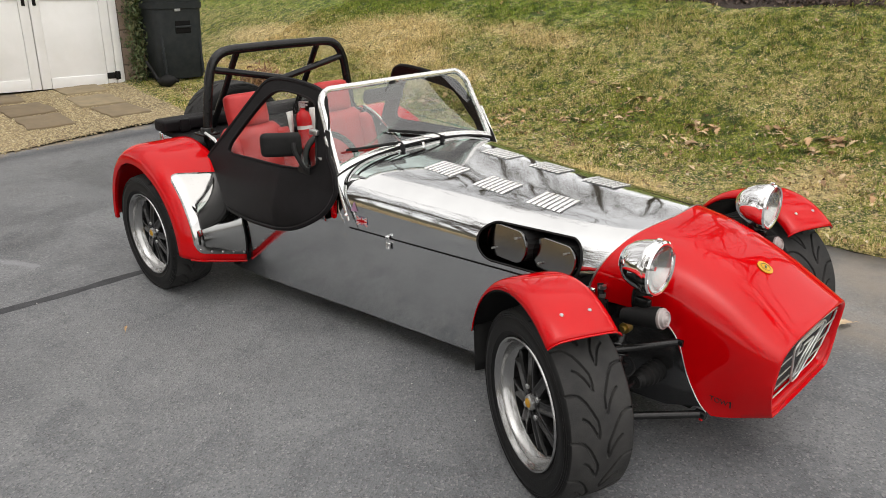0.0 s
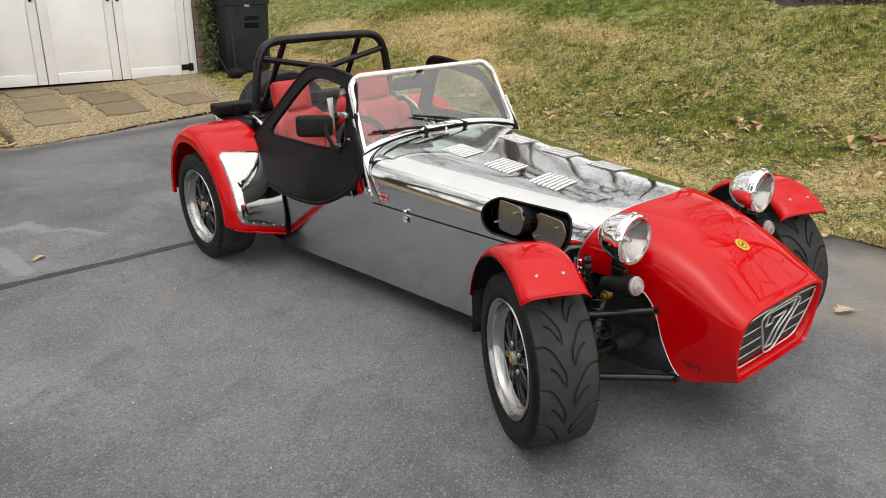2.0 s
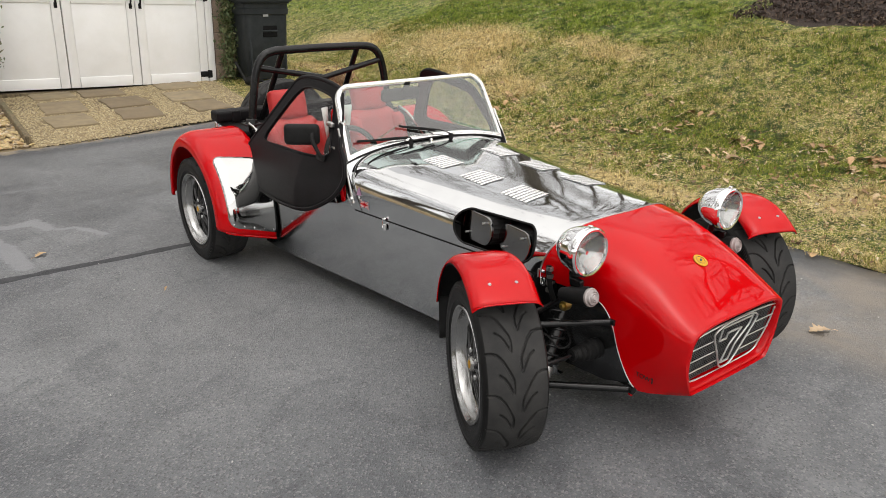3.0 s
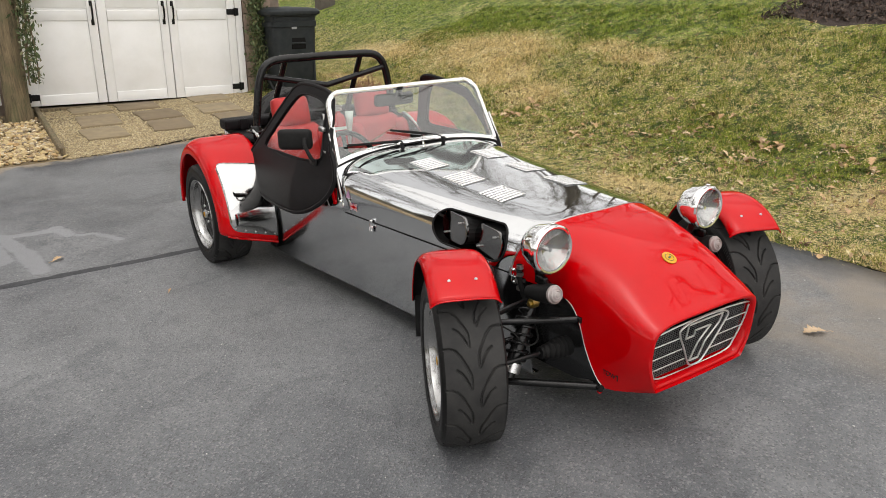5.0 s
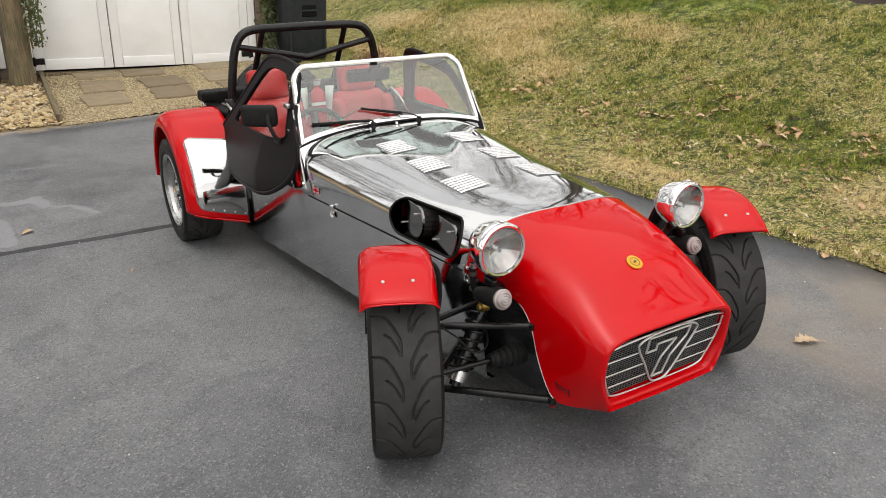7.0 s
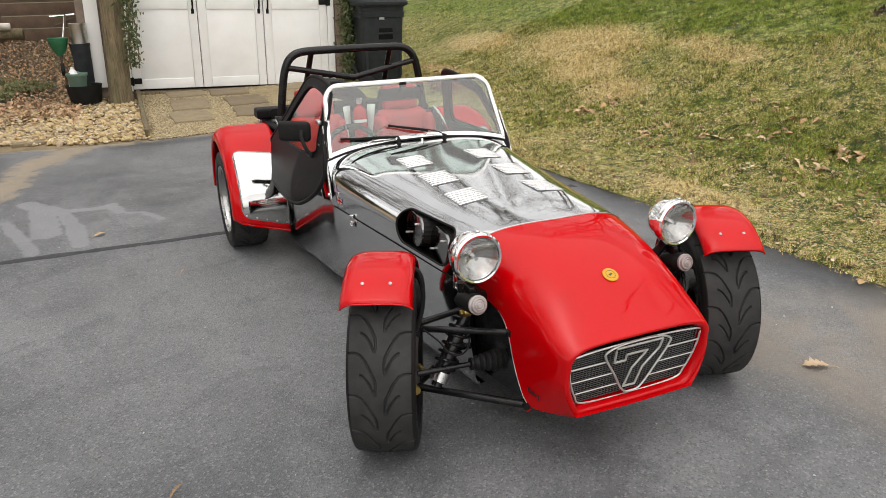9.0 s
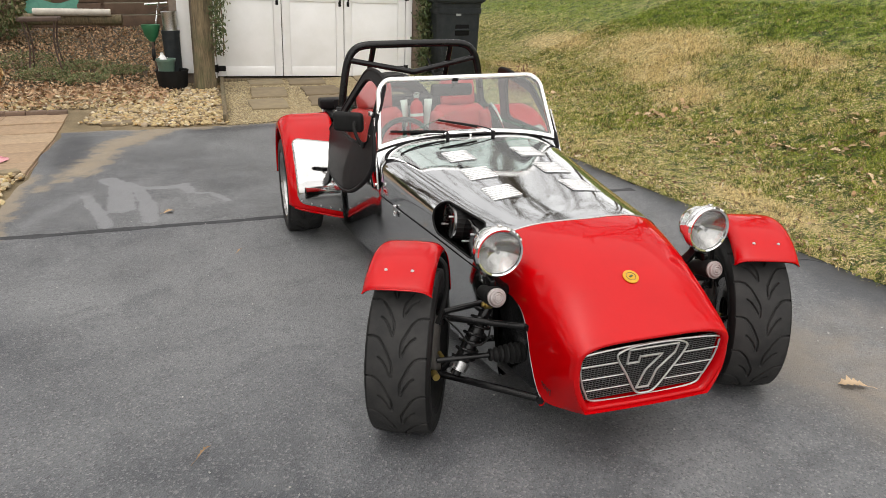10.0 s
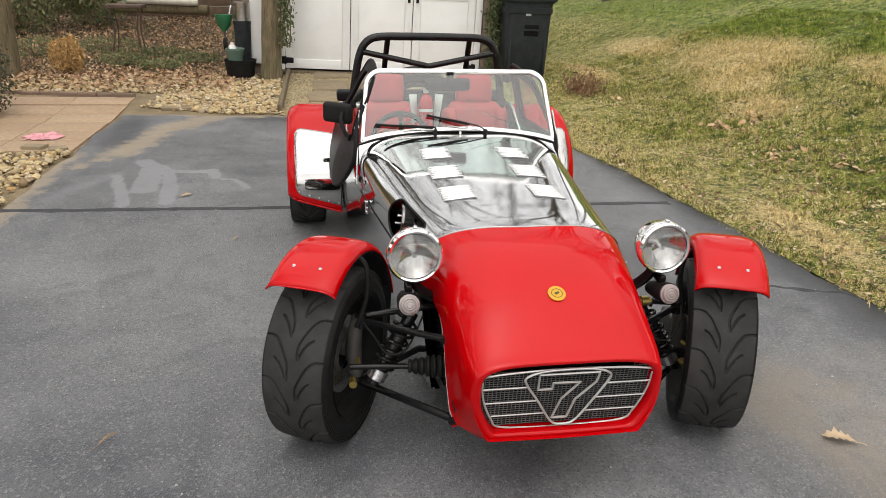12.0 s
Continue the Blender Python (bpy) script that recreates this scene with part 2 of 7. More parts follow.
def arch(y, t, low=None):
    """Point on the body's skin at y; t runs -1 (right lower edge), 0 (crown), 1 (left lower edge)."""
    w, zs, zt, n = smooth_table(SHAPE, y)
    a = abs(t)
    if a < 0.72:
        ph = (1 - a / 0.72) * math.pi / 2
        x, z = w * max(math.cos(ph), 0) ** (2 / n), zs + (zt - zs) * math.sin(ph) ** (2 / n)
    else:
        low = low if low is not None else 0.50
        k = (a - 0.72) / 0.28
        z = zs + (low - zs) * k
        chamfer = max(0.0, min(1.0, (-0.34 - y) / 0.19)) * 0.085
        x = w - chamfer * max(0.0, (zs - z) / (zs - 0.186)) ** 2.2
    return Vector((-x if t < 0 else x, y, z))


def fine_steps(n):
    """Steps over -1..1 that crowd at the shoulders."""
    out = []
    for i in range(n + 1):
        a = -1 + 2 * i / n
        s, a = (1 if a > 0 else -1), abs(a)
        out.append(s * a)
    return out


def joint_y(t):
    return 0.055 - 0.095 * max(0.0, 1 - abs(t) / 0.75) ** 0.7


# nose cone
T = fine_steps(72)
rows = []
NY = [0, 0.05, 0.12, 0.2, 0.28, 0.36, 0.43, 0.5, 0.56, 0.62, 0.68, 0.73, 0.78, 0.83, 0.88, 0.92, 0.96, 1.0]
for v in NY:
    row = []
    for t in T:
        y = joint_y(t) + (-0.518 - joint_y(t)) * v
        row.append(arch(y, t, smooth_table(CUT, y)[0]))
    a, b = row[0], row[-1]
    for k in range(1, 20):
        s = k / 20
        q = b + (a - b) * s
        q.z -= 0.004 * math.sin(math.pi * s) * v
        row.append(q)
    rows.append(row)


def opening(p, grow):
    """Pulls a point of the nose's front edge in towards the grille mouth."""
    x, z = p.x, p.z
    cz = 0.342
    return Vector((x * grow[0], 0, cz + (z - cz) * grow[1]))


front = rows[-1]
for gy, g in ((-0.526, (0.985, 0.975)), (-0.529, (0.965, 0.945)), (-0.528, (0.940, 0.90)), (-0.522, (0.920, 0.86)), (-0.50, (0.905, 0.84)), (-0.46, (0.90, 0.83))):
    row = []
    for p in front:
        q = opening(p, g)
        q.y = gy + (0.43 - q.z) * 0.10
        row.append(q)
    rows.append(row)
ntop = len(T)
nose_mesh = grid(rows, True, False, lambda i, j: i < 9 and j >= ntop - 1)
nose = part("nose_cone", nose_mesh, RED, car, "glossy red nose cone", sharp=60)
seam = [arch(joint_y(t), t, 0.478) + Vector((0, 0.002, 0)) for t in T]
part("trim_strip", tube(seam, 0.0035, 6), STEEL, nose)
for s in (-1, 1):
    part("edge_strip", tube([arch(y, s, smooth_table(CUT, y)[0]) for y in (-0.350 + 0.16 * k / 24 for k in range(25))], 0.0016, 6), STEEL, nose, "thin bright strip along the cut-out")

# bonnet
HOLE = (0.283, 0.574, 0.198, 0.066)


def in_hole(p, grow=0.0):
    cy, cz, a, r = HOLE
    dy = max(0, abs(p.y - cy) - (a - r))
    return p.x < -0.2 and math.hypot(dy, p.z - cz) < r + grow


def screen_foot(t):
    """How far back the skin meets the windscreen's plane."""
    y = 1.17
    for _ in range(4):
        y = 1.176 + (arch(y, t, 0.488).z - 0.71) * 0.50
    return y


TB = [-1 + 2 * i / 220 for i in range(221)]


def bonnet_gap(t):
    """How far the bonnet's rear edge lies ahead of the windscreen."""
    return 0.012 + 0.024 * max(0.0, 1 - (abs(t) / 0.7) ** 2)


ENDS = [screen_foot(t) - bonnet_gap(t) - 0.002 for t in TB]
rows = []
for i in range(221):
    v = i / 220
    rows.append([arch(joint_y(t) + 0.004 + (e - 0.004 - joint_y(t)) * v, t, 0.488) for t, e in zip(TB, ENDS)])
bonnet = part("bonnet", grid(rows, False, False, lambda i, j: in_hole((rows[i][j] + rows[i + 1][j + 1]) / 2)), ALU, car, "polished aluminium bonnet with louvres", sharp=60)


def on_skin(y, z):
    """Point on the right-hand skin at that height."""
    best = min((arch(y, -t / 400, 0.48) for t in range(60, 401)), key=lambda p: abs(p.z - z))
    return best


ring = []
cy, cz, ha, hr = HOLE
for k in range(64):
    a = 2 * math.pi * k / 64
    y = cy + (ha - hr) * (1 if math.cos(a) > 0 else -1) + hr * math.cos(a)
    ring.append(on_skin(y, cz + hr * math.sin(a)) + Vector((-0.001, 0, 0)))
part("edge_trim", tube(ring, 0.0040, 6, True), BLACK_MATT, bonnet)


def louvre():
    w = 0.061
    rows = []
    for i in range(9):
        a = i / 8
        y = -0.0085 + 0.0158 * a
        z = 0.0046 * math.sin(math.pi * (0.04 + 0.94 * a)) ** 0.5
        row = []
        for k in range(13):
            s = -1 + 2 * k / 12
            row.append((s * w, y, z * max(0.0, 1 - abs(s) ** 8)))
        rows.append(row)
    return data("louvre", grid(list(reversed(rows))), ALU_BRIGHT, 70)


ALU_BRIGHT = plain("brushed louvre metal", (0.88, 0.88, 0.88), (0.82, 0.82, 0.82), rough=0.28, metal=0.9, spread=0.05)
# dark bar that paints the shadow line at the front of each louvre
slot_mesh = data("slot", rbox(0.114, 0.0018, 0.0010, 0.0003, 1), plain("louvre slot shade", (0.16, 0.16, 0.165), rough=0.5, metal=0.6))
louvre_mesh = louvre()
for sx in (-1, 1):
    for y0 in (0.27, 0.525, 0.785):
        for k in range(7):
            y = y0 + 0.0215 * k
            x = sx * 0.166
            w, zs, zt, n = smooth_table(SHAPE, y)
            z = zs + (zt - zs) * (1 - (abs(x) / w) ** n) ** (1 / n)
            z2 = zs + (zt - zs) * (1 - ((abs(x) + 0.03) / w) ** n) ** (1 / n)
            lm = pose(x, y, z + 0.0008, 2.4, sx * math.degrees(math.atan2(z - z2, 0.03)), 0)
            vent = part("louvre", louvre_mesh, None, bonnet, m=lm)
            part("slot", slot_mesh, None, vent, m=pose(0, -0.0107, 0.0015))

# flanks
for side in (-1, 1):
    rows = []
    for i in range(60):
        y = -0.02 + 2.0 * i / 59
        top = 0.485 if y < 1.12 else min(0.56, 0.485 + (y - 1.12) * 0.8)
        rows.append([(-half_width(y) + float(np.interp(y, [1.1, 1.7], [0.042, 0.012])) * (1 - k / 12) ** 1.5, y, 0.098 + (top - 0.098) * k / 12) for k in range(13)])
    rows = [[(r[0][0] + 0.03, r[0][1], r[0][2] + 0.002)] + r + [(r[-1][0] + 0.012, r[-1][1], r[-1][2] + 0.0005)] for r in rows]
    flank = part("side_panel", sided(grid(rows), side), ALU_SIDE, car, "polished aluminium side panel", sharp=30)
    part("bottom_rail", sided(tube([(-half_width(y) + float(np.interp(y, [1.1, 1.7], [0.048, 0.018])), y, 0.100) for y in (-0.02, 0.4, 0.9, 1.1, 1.5, 1.7, 1.9)], 0.006, 8), side), ALU_SIDE, flank)
    if side < 0:
        part("shut_line", tube([(-half_width(y) - 0.001, y, 0.4865) for y in (0.06, 0.4, 0.8, 1.10)], 0.0028, 6), DARK, flank)
    for y, z in ((0.89, 0.478), (0.03, 0.492)):
        x = -half_width(y) - 0.006
        c = cat(moved(rbox(0.008, 0.022, 0.03, 0.003), pose(x, y, z - 0.022)), moved(rbox(0.008, 0.016, 0.012, 0.003), pose(x, y, z + 0.016)),
                tube(spline([(x - 0.006, y - 0.007, z + 0.014), (x - 0.011, y, z + 0.02), (x - 0.006, y + 0.007, z + 0.014), (x - 0.009, y, z - 0.03)], 5, True), 0.002, 6),
                moved(lathe([(-0.006, 0), (-0.006, 0.006), (0.004, 0.006)], 10), pose(x, y, z - 0.03)))
        part("bonnet_catch", sided(c, side), CHROME, flank, "chrome over-centre bonnet catch")

# under the bonnet, tub and chassis boxes
part("floor_pan", grid([[(s * (half_width(y) - 0.045), y, 0.125) for s in (-1, -0.5, 0, 0.5, 1)] for y in (0.1, 0.5, 1.0, 1.5, 2.0, 2.5)]), BLACK_MATT, car, thick=0.012)
# near-black sheet gives the space under the bonnet its shade
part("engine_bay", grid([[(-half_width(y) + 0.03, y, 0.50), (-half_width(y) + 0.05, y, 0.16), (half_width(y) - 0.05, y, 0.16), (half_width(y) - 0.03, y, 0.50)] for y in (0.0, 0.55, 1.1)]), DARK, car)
part("engine_block", cat(moved(rbox(0.34, 0.62, 0.30, 0.03), pose(0.06, 0.5, 0.42)), moved(rbox(0.12, 0.5, 0.16, 0.02), pose(-0.14, 0.3, 0.50))), BLACK_MATT, car)
for side in (-1, 1):
    rows = [[(-0.235 - 0.05 * (y + 0.40) / 0.5, y, (0.20 if y < -0.3 else 0.15) + (0.28 if y < -0.3 else 0.34) * k) for k in (0, 0.5, 1)] for y in (-0.37, -0.2, 0.0, 0.1)]
    part("chassis_panel", sided(grid(rows), side), CHASSIS, car, thick=0.004)
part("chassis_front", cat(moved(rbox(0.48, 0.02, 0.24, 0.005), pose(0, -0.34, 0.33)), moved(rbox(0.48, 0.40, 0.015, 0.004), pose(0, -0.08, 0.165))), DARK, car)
part("radiator", moved(rbox(0.46, 0.05, 0.22, 0.004), pose(0, -0.40, 0.34, -8)), BLACK_MATT, car)

# air filters in the bonnet's side opening
SMOKED = polished("smoked cover", 0.09, 0.03, (0.25, 0.25, 0.25))
for y, z in ((0.378, 0.578), (0.193, 0.566)):
    outline = [((0.044 if math.cos(a) > 0 else -0.044) * 1.0 + 0.049 * math.cos(a), 0.057 * math.sin(a)) for a in (2 * math.pi * k / 40 for k in range(40))]
    w, zs, zt, n = smooth_table(SHAPE, y)
    base = pose(-half_width(y) + 0.020, y, z, 0, 7, -5)
    rim = [(0, p[0], p[1]) for p in outline]
    can = grid([[(0.10, p[0] * 0.98, p[1] * 0.98) for p in outline]] + [[(0.10 - 0.012 * k, p[0] * (0.98 - 0.03 * (j % 2)), p[1] * (0.98 - 0.03 * (j % 2))) for j, p in enumerate(outline)] for k in range(9)], True)
    f = part("air_filter", moved(can, base), BLACK_MATT, car, "oval black pleated air filter with polished cover")
    plate = [[(0.002 * (s > 0.99), p[0] * s, p[1] * s) for p in outline] for s in (0.02, 0.5, 0.9, 0.97, 1.0)] + [[(0.010, p[0], p[1]) for p in outline]]
    part("cover_plate", moved(grid(plate, True), base), SMOKED, f)
    for py, pz in ((-0.05, 0.03), (0.05, -0.03)):
        part("screw", moved(lathe([(-0.014, 0), (-0.014, 0.004), (0.0, 0.004)], 8), base @ pose(0, py, pz)), STEEL, f)

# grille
# near-black panel behind the mesh, painting the shade inside the nose
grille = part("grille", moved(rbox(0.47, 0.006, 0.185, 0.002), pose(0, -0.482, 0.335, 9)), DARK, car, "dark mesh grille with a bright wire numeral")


def mouth(s):
    pts = [(-0.222, 0.425), (0.0, 0.437), (0.222, 0.425), (0.238, 0.40), (0.232, 0.345), (0.207, 0.280), (0.172, 0.246), (0.0, 0.238), (-0.172, 0.246), (-0.207, 0.280), (-0.232, 0.345), (-0.238, 0.40)]
    return [Vector((x * s, -0.513 + (0.43 - z) * 0.16, z)) for x, z in pts]


def mouth_y(z):
    return -0.516 + (0.43 - z) * 0.16


WIRE = plain("bright wire", (0.70, 0.70, 0.68), rough=0.35, metal=0.7)
part("wire_frame", tube(spline(mouth(1.0), 5, True), 0.003, 6, True), WIRE, grille)
for z, a in ((0.383, 0.236), (0.335, 0.229), (0.290, 0.208)):
    for s in (-1, 1):
        part("grille_wire", tube([(s * a, mouth_y(z), z), (s * (0.112 if z > 0.36 else 0.085 if z > 0.3 else 0.058), mouth_y(z), z)], 0.0022, 6), WIRE, grille)
shield = [(-0.118, 0.420), (-0.06, 0.437), (0.06, 0.437), (0.112, 0.420), (0.112, 0.395), (0.08, 0.335), (0.035, 0.262), (0.0, 0.250), (-0.035, 0.262), (-0.08, 0.335), (-0.118, 0.395)]
part("shield_wire", tube(spline([(x, mouth_y(z) - 0.004, z) for x, z in shield], 5, True), 0.0034, 8, True), WIRE, grille)
seven = [(-0.085, 0.425), (0.085, 0.425), (0.078, 0.392), (0.025, 0.335), (0.008, 0.275), (-0.035, 0.275), (-0.015, 0.340), (0.033, 0.395), (-0.045, 0.395), (-0.045, 0.375), (-0.085, 0.375)]
pts = []
for a, b in zip(seven, seven[1:] + seven[:1]):
    for k in range(6):
        pts.append((a[0] + (b[0] - a[0]) * k / 6, mouth_y(a[1] + (b[1] - a[1]) * k / 6) - 0.004, a[1] + (b[1] - a[1]) * k / 6))
part("numeral_wire", tube(pts, 0.0033, 8, True), WIRE, grille, "bright wire figure 7")
part("mesh_screen", cat(*[tube([(-0.235, -0.504 + (0.43 - z) * 0.16, z), (0.235, -0.504 + (0.43 - z) * 0.16, z)], 0.0011, 4) for z in (0.25 + 0.0075 * k for k in range(25))],
     *[tube([(x, -0.506, 0.432), (x, -0.478, 0.25)], 0.0011, 4) for x in (-0.23 + 0.0115 * k for k in range(41))]), plain("dark wire", (0.16, 0.16, 0.16), rough=0.45, metal=0.6), grille)

# badge
bz = arch(-0.352, 0, 0.2)
nrm = (arch(-0.36, 0, 0.2) - arch(-0.344, 0, 0.2)).normalized()
tilt = math.degrees(math.atan2(nrm.z, -nrm.y))
bm_ = pose(0, -0.352, bz.z + 0.001, -tilt, 0, 0)
badge = part("badge", moved(lathe([(0, 0.026), (0.003, 0.026), (0.004, 0.023), (0.0035, 0)], 28, "z"), bm_), YELLOW, nose, "round yellow enamel badge")
part("badge_ring", moved(lathe([(0.0042, 0.0165), (0.0052, 0.0155), (0.0042, 0.0145)], 24, "z"), bm_), GREEN, badge)
part("badge_mark", moved(rbox(0.014, 0.007, 0.002, 0.001), bm_ @ pose(0, 0, 0.005, 0, 0, 25)), GREEN, badge)

# tow mark on the nose
for side in (-1,):
    cv = bpy.data.curves.new("tow_mark", "FONT")
    cv.body, cv.size, cv.extrude = "TOW", 0.023, 0.0006
    cv.align_x = "CENTER"
    ob = new("tow_mark", cv)
    ob.data.materials.append(BLACK_MATT)
    ob.parent = nose
    ob.matrix_basis = pose(-0.2905, -0.384, 0.250, 90, 0, -90)
    part("tow_arrow", moved(cat(rbox(0.0015, 0.004, 0.02, 0), moved(rbox(0.0015, 0.007, 0.004, 0), pose(0, 0.002, 0.007))), pose(-0.290, -0.420, 0.258)), BLACK_MATT, nose)

part("tow_eye", moved(lathe([(-0.004, 0.005), (-0.004, 0.011), (0.004, 0.011), (0.004, 0.005), (-0.004, 0.005)], 16, "y"), pose(-0.276, -0.335, 0.170)), RED, car, "small red towing eye")

# ---- wheels ----


def tread_depth(u, s, sharp):
    """Groove depth over one pitch of the tread; u in pitches round the tyre, s across from -1 to 1."""
    depth = np.zeros_like(u)
    long_cut = [(1.06, 0.62), (0.80, 0.615), (0.64, 0.57), (0.46, 0.42), (0.30, 0.20), (0.16, -0.02), (0.135, -0.16), (0.15, -0.36)]
    short_cut = [(0.60, 0.10), (0.46, 0.02), (0.33, -0.12), (0.17, -0.36)]
    for sign, shift in ((1, 0.0), (-1, 0.5)):
        for path, wid in ((long_cut, 0.0026), (short_cut, 0.0024)):
            for a, b in zip(path, path[1:]):
                for wrap in (-1, 0, 1):
                    ax, ay = a[0] * 0.092, (a[1] + shift + wrap) * 0.127
                    bx, by = b[0] * 0.092, (b[1] + shift + wrap) * 0.127
                    px, py = s * sign * 0.092 - ax, (u % 1.0) * 0.127 - ay
                    dx, dy = bx - ax, by - ay
                    k = np.clip((px * dx + py * dy) / (dx * dx + dy * dy), 0, 1)
                    d = np.hypot(px - k * dx, py - k * dy)
                    depth = np.maximum(depth, np.clip((wid + sharp - d) / sharp, 0, 1))
    return depth


TYRE_R = 0.284


def tyre_mesh(way, ns, steps, sharp):
    """A tyre with grooved tread and ribbed walls; the mesh and, face by face, whether it is side wall."""
    s = np.linspace(-1, 1, ns)
    S, U = np.meshgrid(s, np.arange(steps) / steps)
    dep = np.tile(tread_depth(way * U, S, sharp) * 0.0075, (14, 1))
    nu = 14 * steps
    S = np.tile(s, (nu, 1))
    R = TYRE_R - 0.007 * np.abs(S) ** 2.6 - dep
    wall = [(-0.0955, 0.2745), (-0.0985, 0.2705), (-0.0972, 0.2680), (-0.1005, 0.2650), (-0.0992, 0.2620), (-0.1025, 0.2580), (-0.1012, 0.2550), (-0.1035, 0.2500),
            (-0.1040, 0.236), (-0.1005, 0.2180), (-0.1012, 0.2160), (-0.0985, 0.2120), (-0.092, 0.199), (-0.084, 0.193)]
    px, pr = np.array([w[0] for w in reversed(wall)]), np.array([w[1] for w in reversed(wall)])
    XX = np.hstack([np.tile(px, (nu, 1)), S * 0.092, np.tile(-px[::-1], (nu, 1))])
    RR = np.hstack([np.tile(pr, (nu, 1)), R, np.tile(pr[::-1], (nu, 1))])
    A = (2 * np.pi * np.arange(nu) / nu)[:, None]
    rows = np.stack([XX, RR * np.cos(A), RR * np.sin(A)], -1)
    k, m = len(wall), XX.shape[1]
    side_wall = [int(j < k or j >= k + ns - 1) for j in range(m - 1)] * nu
    return grid([list(map(tuple, r)) for r in rows.tolist()], False, True), side_wall


def tyre(way, ns=104, steps=56, sharp=0.0013):
    mesh, side_wall = tyre_mesh(way, ns, steps, sharp)
    me = data("tyre", mesh, RUBBER, 40)
    me.materials.append(RUBBER_WALL)
    me.polygons.foreach_set("material_index", side_wall)
    return me


FRONT_TYRES = {-1: tyre(-1), 1: tyre(1)}
REAR_TYRES = {-1: tyre(-1, 56, 30, 0.003), 1: tyre(1, 56, 30, 0.003)}
rim_data = data("rim", lathe([(-0.080, 0.194), (-0.094, 0.199), (-0.098, 0.197), (-0.098, 0.192), (-0.094, 0.188), (-0.086, 0.185), (-0.083, 0.181), (-0.066, 0.178), (-0.060, 0.174), (-0.052, 0.169), (-0.048, 0.162), (-0.047, 0.166), (-0.060, 0.179), (-0.080, 0.192)], 64), RIM_ALU)
spoke_mesh = []
for i in range(7):
    t = i / 6
    r = 0.032 + 0.140 * t
    w = 0.019 + 0.008 * abs(t - 0.4) + (0.014 * max(0, t - 0.75) / 0.25)
    x = -0.060 + 0.022 * t ** 1.5
    spoke_mesh.append([(x, -w, r), (x - 0.009, -w * 0.86, r), (x - 0.009, -w * 0.62, r), (x - 0.002, -w * 0.3, r), (x - 0.002, w * 0.3, r), (x - 0.009, w * 0.62, r), (x - 0.009, w * 0.86, r), (x, w, r), (x + 0.022, w, r), (x + 0.022, -w, r)])
sm = grid(spoke_mesh, True)
spoke_data = data("spoke", sm, WHEEL_BLACK, 30)
hub_data = data("hub", lathe([(-0.072, 0), (-0.074, 0.014), (-0.072, 0.022), (-0.066, 0.026), (-0.055, 0.030), (-0.056, 0.046), (-0.02, 0.055), (0.03, 0.055)], 28), WHEEL_BLACK)
cap_data = data("hub_cap", lathe([(-0.080, 0), (-0.080, 0.020), (-0.077, 0.024), (-0.065, 0.026), (-0.055, 0.027)], 8), STEEL)
cap_mark = data("cap_badge", lathe([(-0.0825, 0), (-0.082, 0.014), (-0.079, 0.015)], 20), YELLOW)
nut_data = data("wheel_nut", lathe([(-0.072, 0), (-0.072, 0.007), (-0.069, 0.009), (-0.045, 0.009)], 6), STEEL)
brake_data = data("brake_disc", lathe([(0.035, 0.05), (0.035, 0.125), (0.05, 0.125), (0.05, 0.05)], 40), STEEL)
barrel_data = data("barrel", lathe([(0.02, 0.03), (0.015, 0.158), (-0.047, 0.1615), (-0.047, 0.164), (0.02, 0.166), (0.06, 0.170), (0.085, 0.185), (0.094, 0.196), (0.085, 0.196), (0.05, 0.165), (0.03, 0.03)], 40), BLACK_MATT)


def wheel(name, m, label):
    w = part(name, rim_data, None, car, label, m=m)
    kept = FRONT_TYRES if name == "front_wheel" else REAR_TYRES
    part("tyre", kept[-1 if m.translation.x < 0 else 1], None, w, "wide black tyre with curved chevron grooves")
    for k in range(8):
        part("spoke", spoke_data, None, w, m=pose(0, 0, 0, 45 * k + 10))
    part("hub", hub_data, None, w)
    cap = part("hub_cap", cap_data, None, w, "silver cap with yellow centre")
    part("cap_badge", cap_mark, None, w)
    for k in range(4):
        a = radians(90 * k + 32)
        part("wheel_nut", nut_data, None, w, m=pose(0, 0.046 * math.cos(a), 0.046 * math.sin(a)))
    part("brake_disc", brake_data, None, w)
    part("back_plate", barrel_data, None, w)
    return w


STEER_R, STEER_L = 25.0, 21.5
FRONT_R, FRONT_L = (-0.632, -0.034), (0.642, -0.105)
HUB = 0.272
wheel("front_wheel", pose(*FRONT_R, HUB, 0, 0, -STEER_R) @ pose(0, 0, 0, 20), "black spoked front wheel with polished lip, turned to lock")
wheel("front_wheel", pose(*FRONT_L, HUB, 0, 0, 180 - STEER_L) @ pose(0, 0, 0, 55), "black spoked front wheel with polished lip, turned to lock")
wheel("rear_wheel", pose(-0.722, 2.222, HUB, 0, 0, 0) @ pose(0, 0, 0, 35), "black spoked rear wheel with polished lip")
wheel("rear_wheel", pose(0.722, 2.222, HUB, 0, 0, 180), "black spoked rear wheel with polished lip")

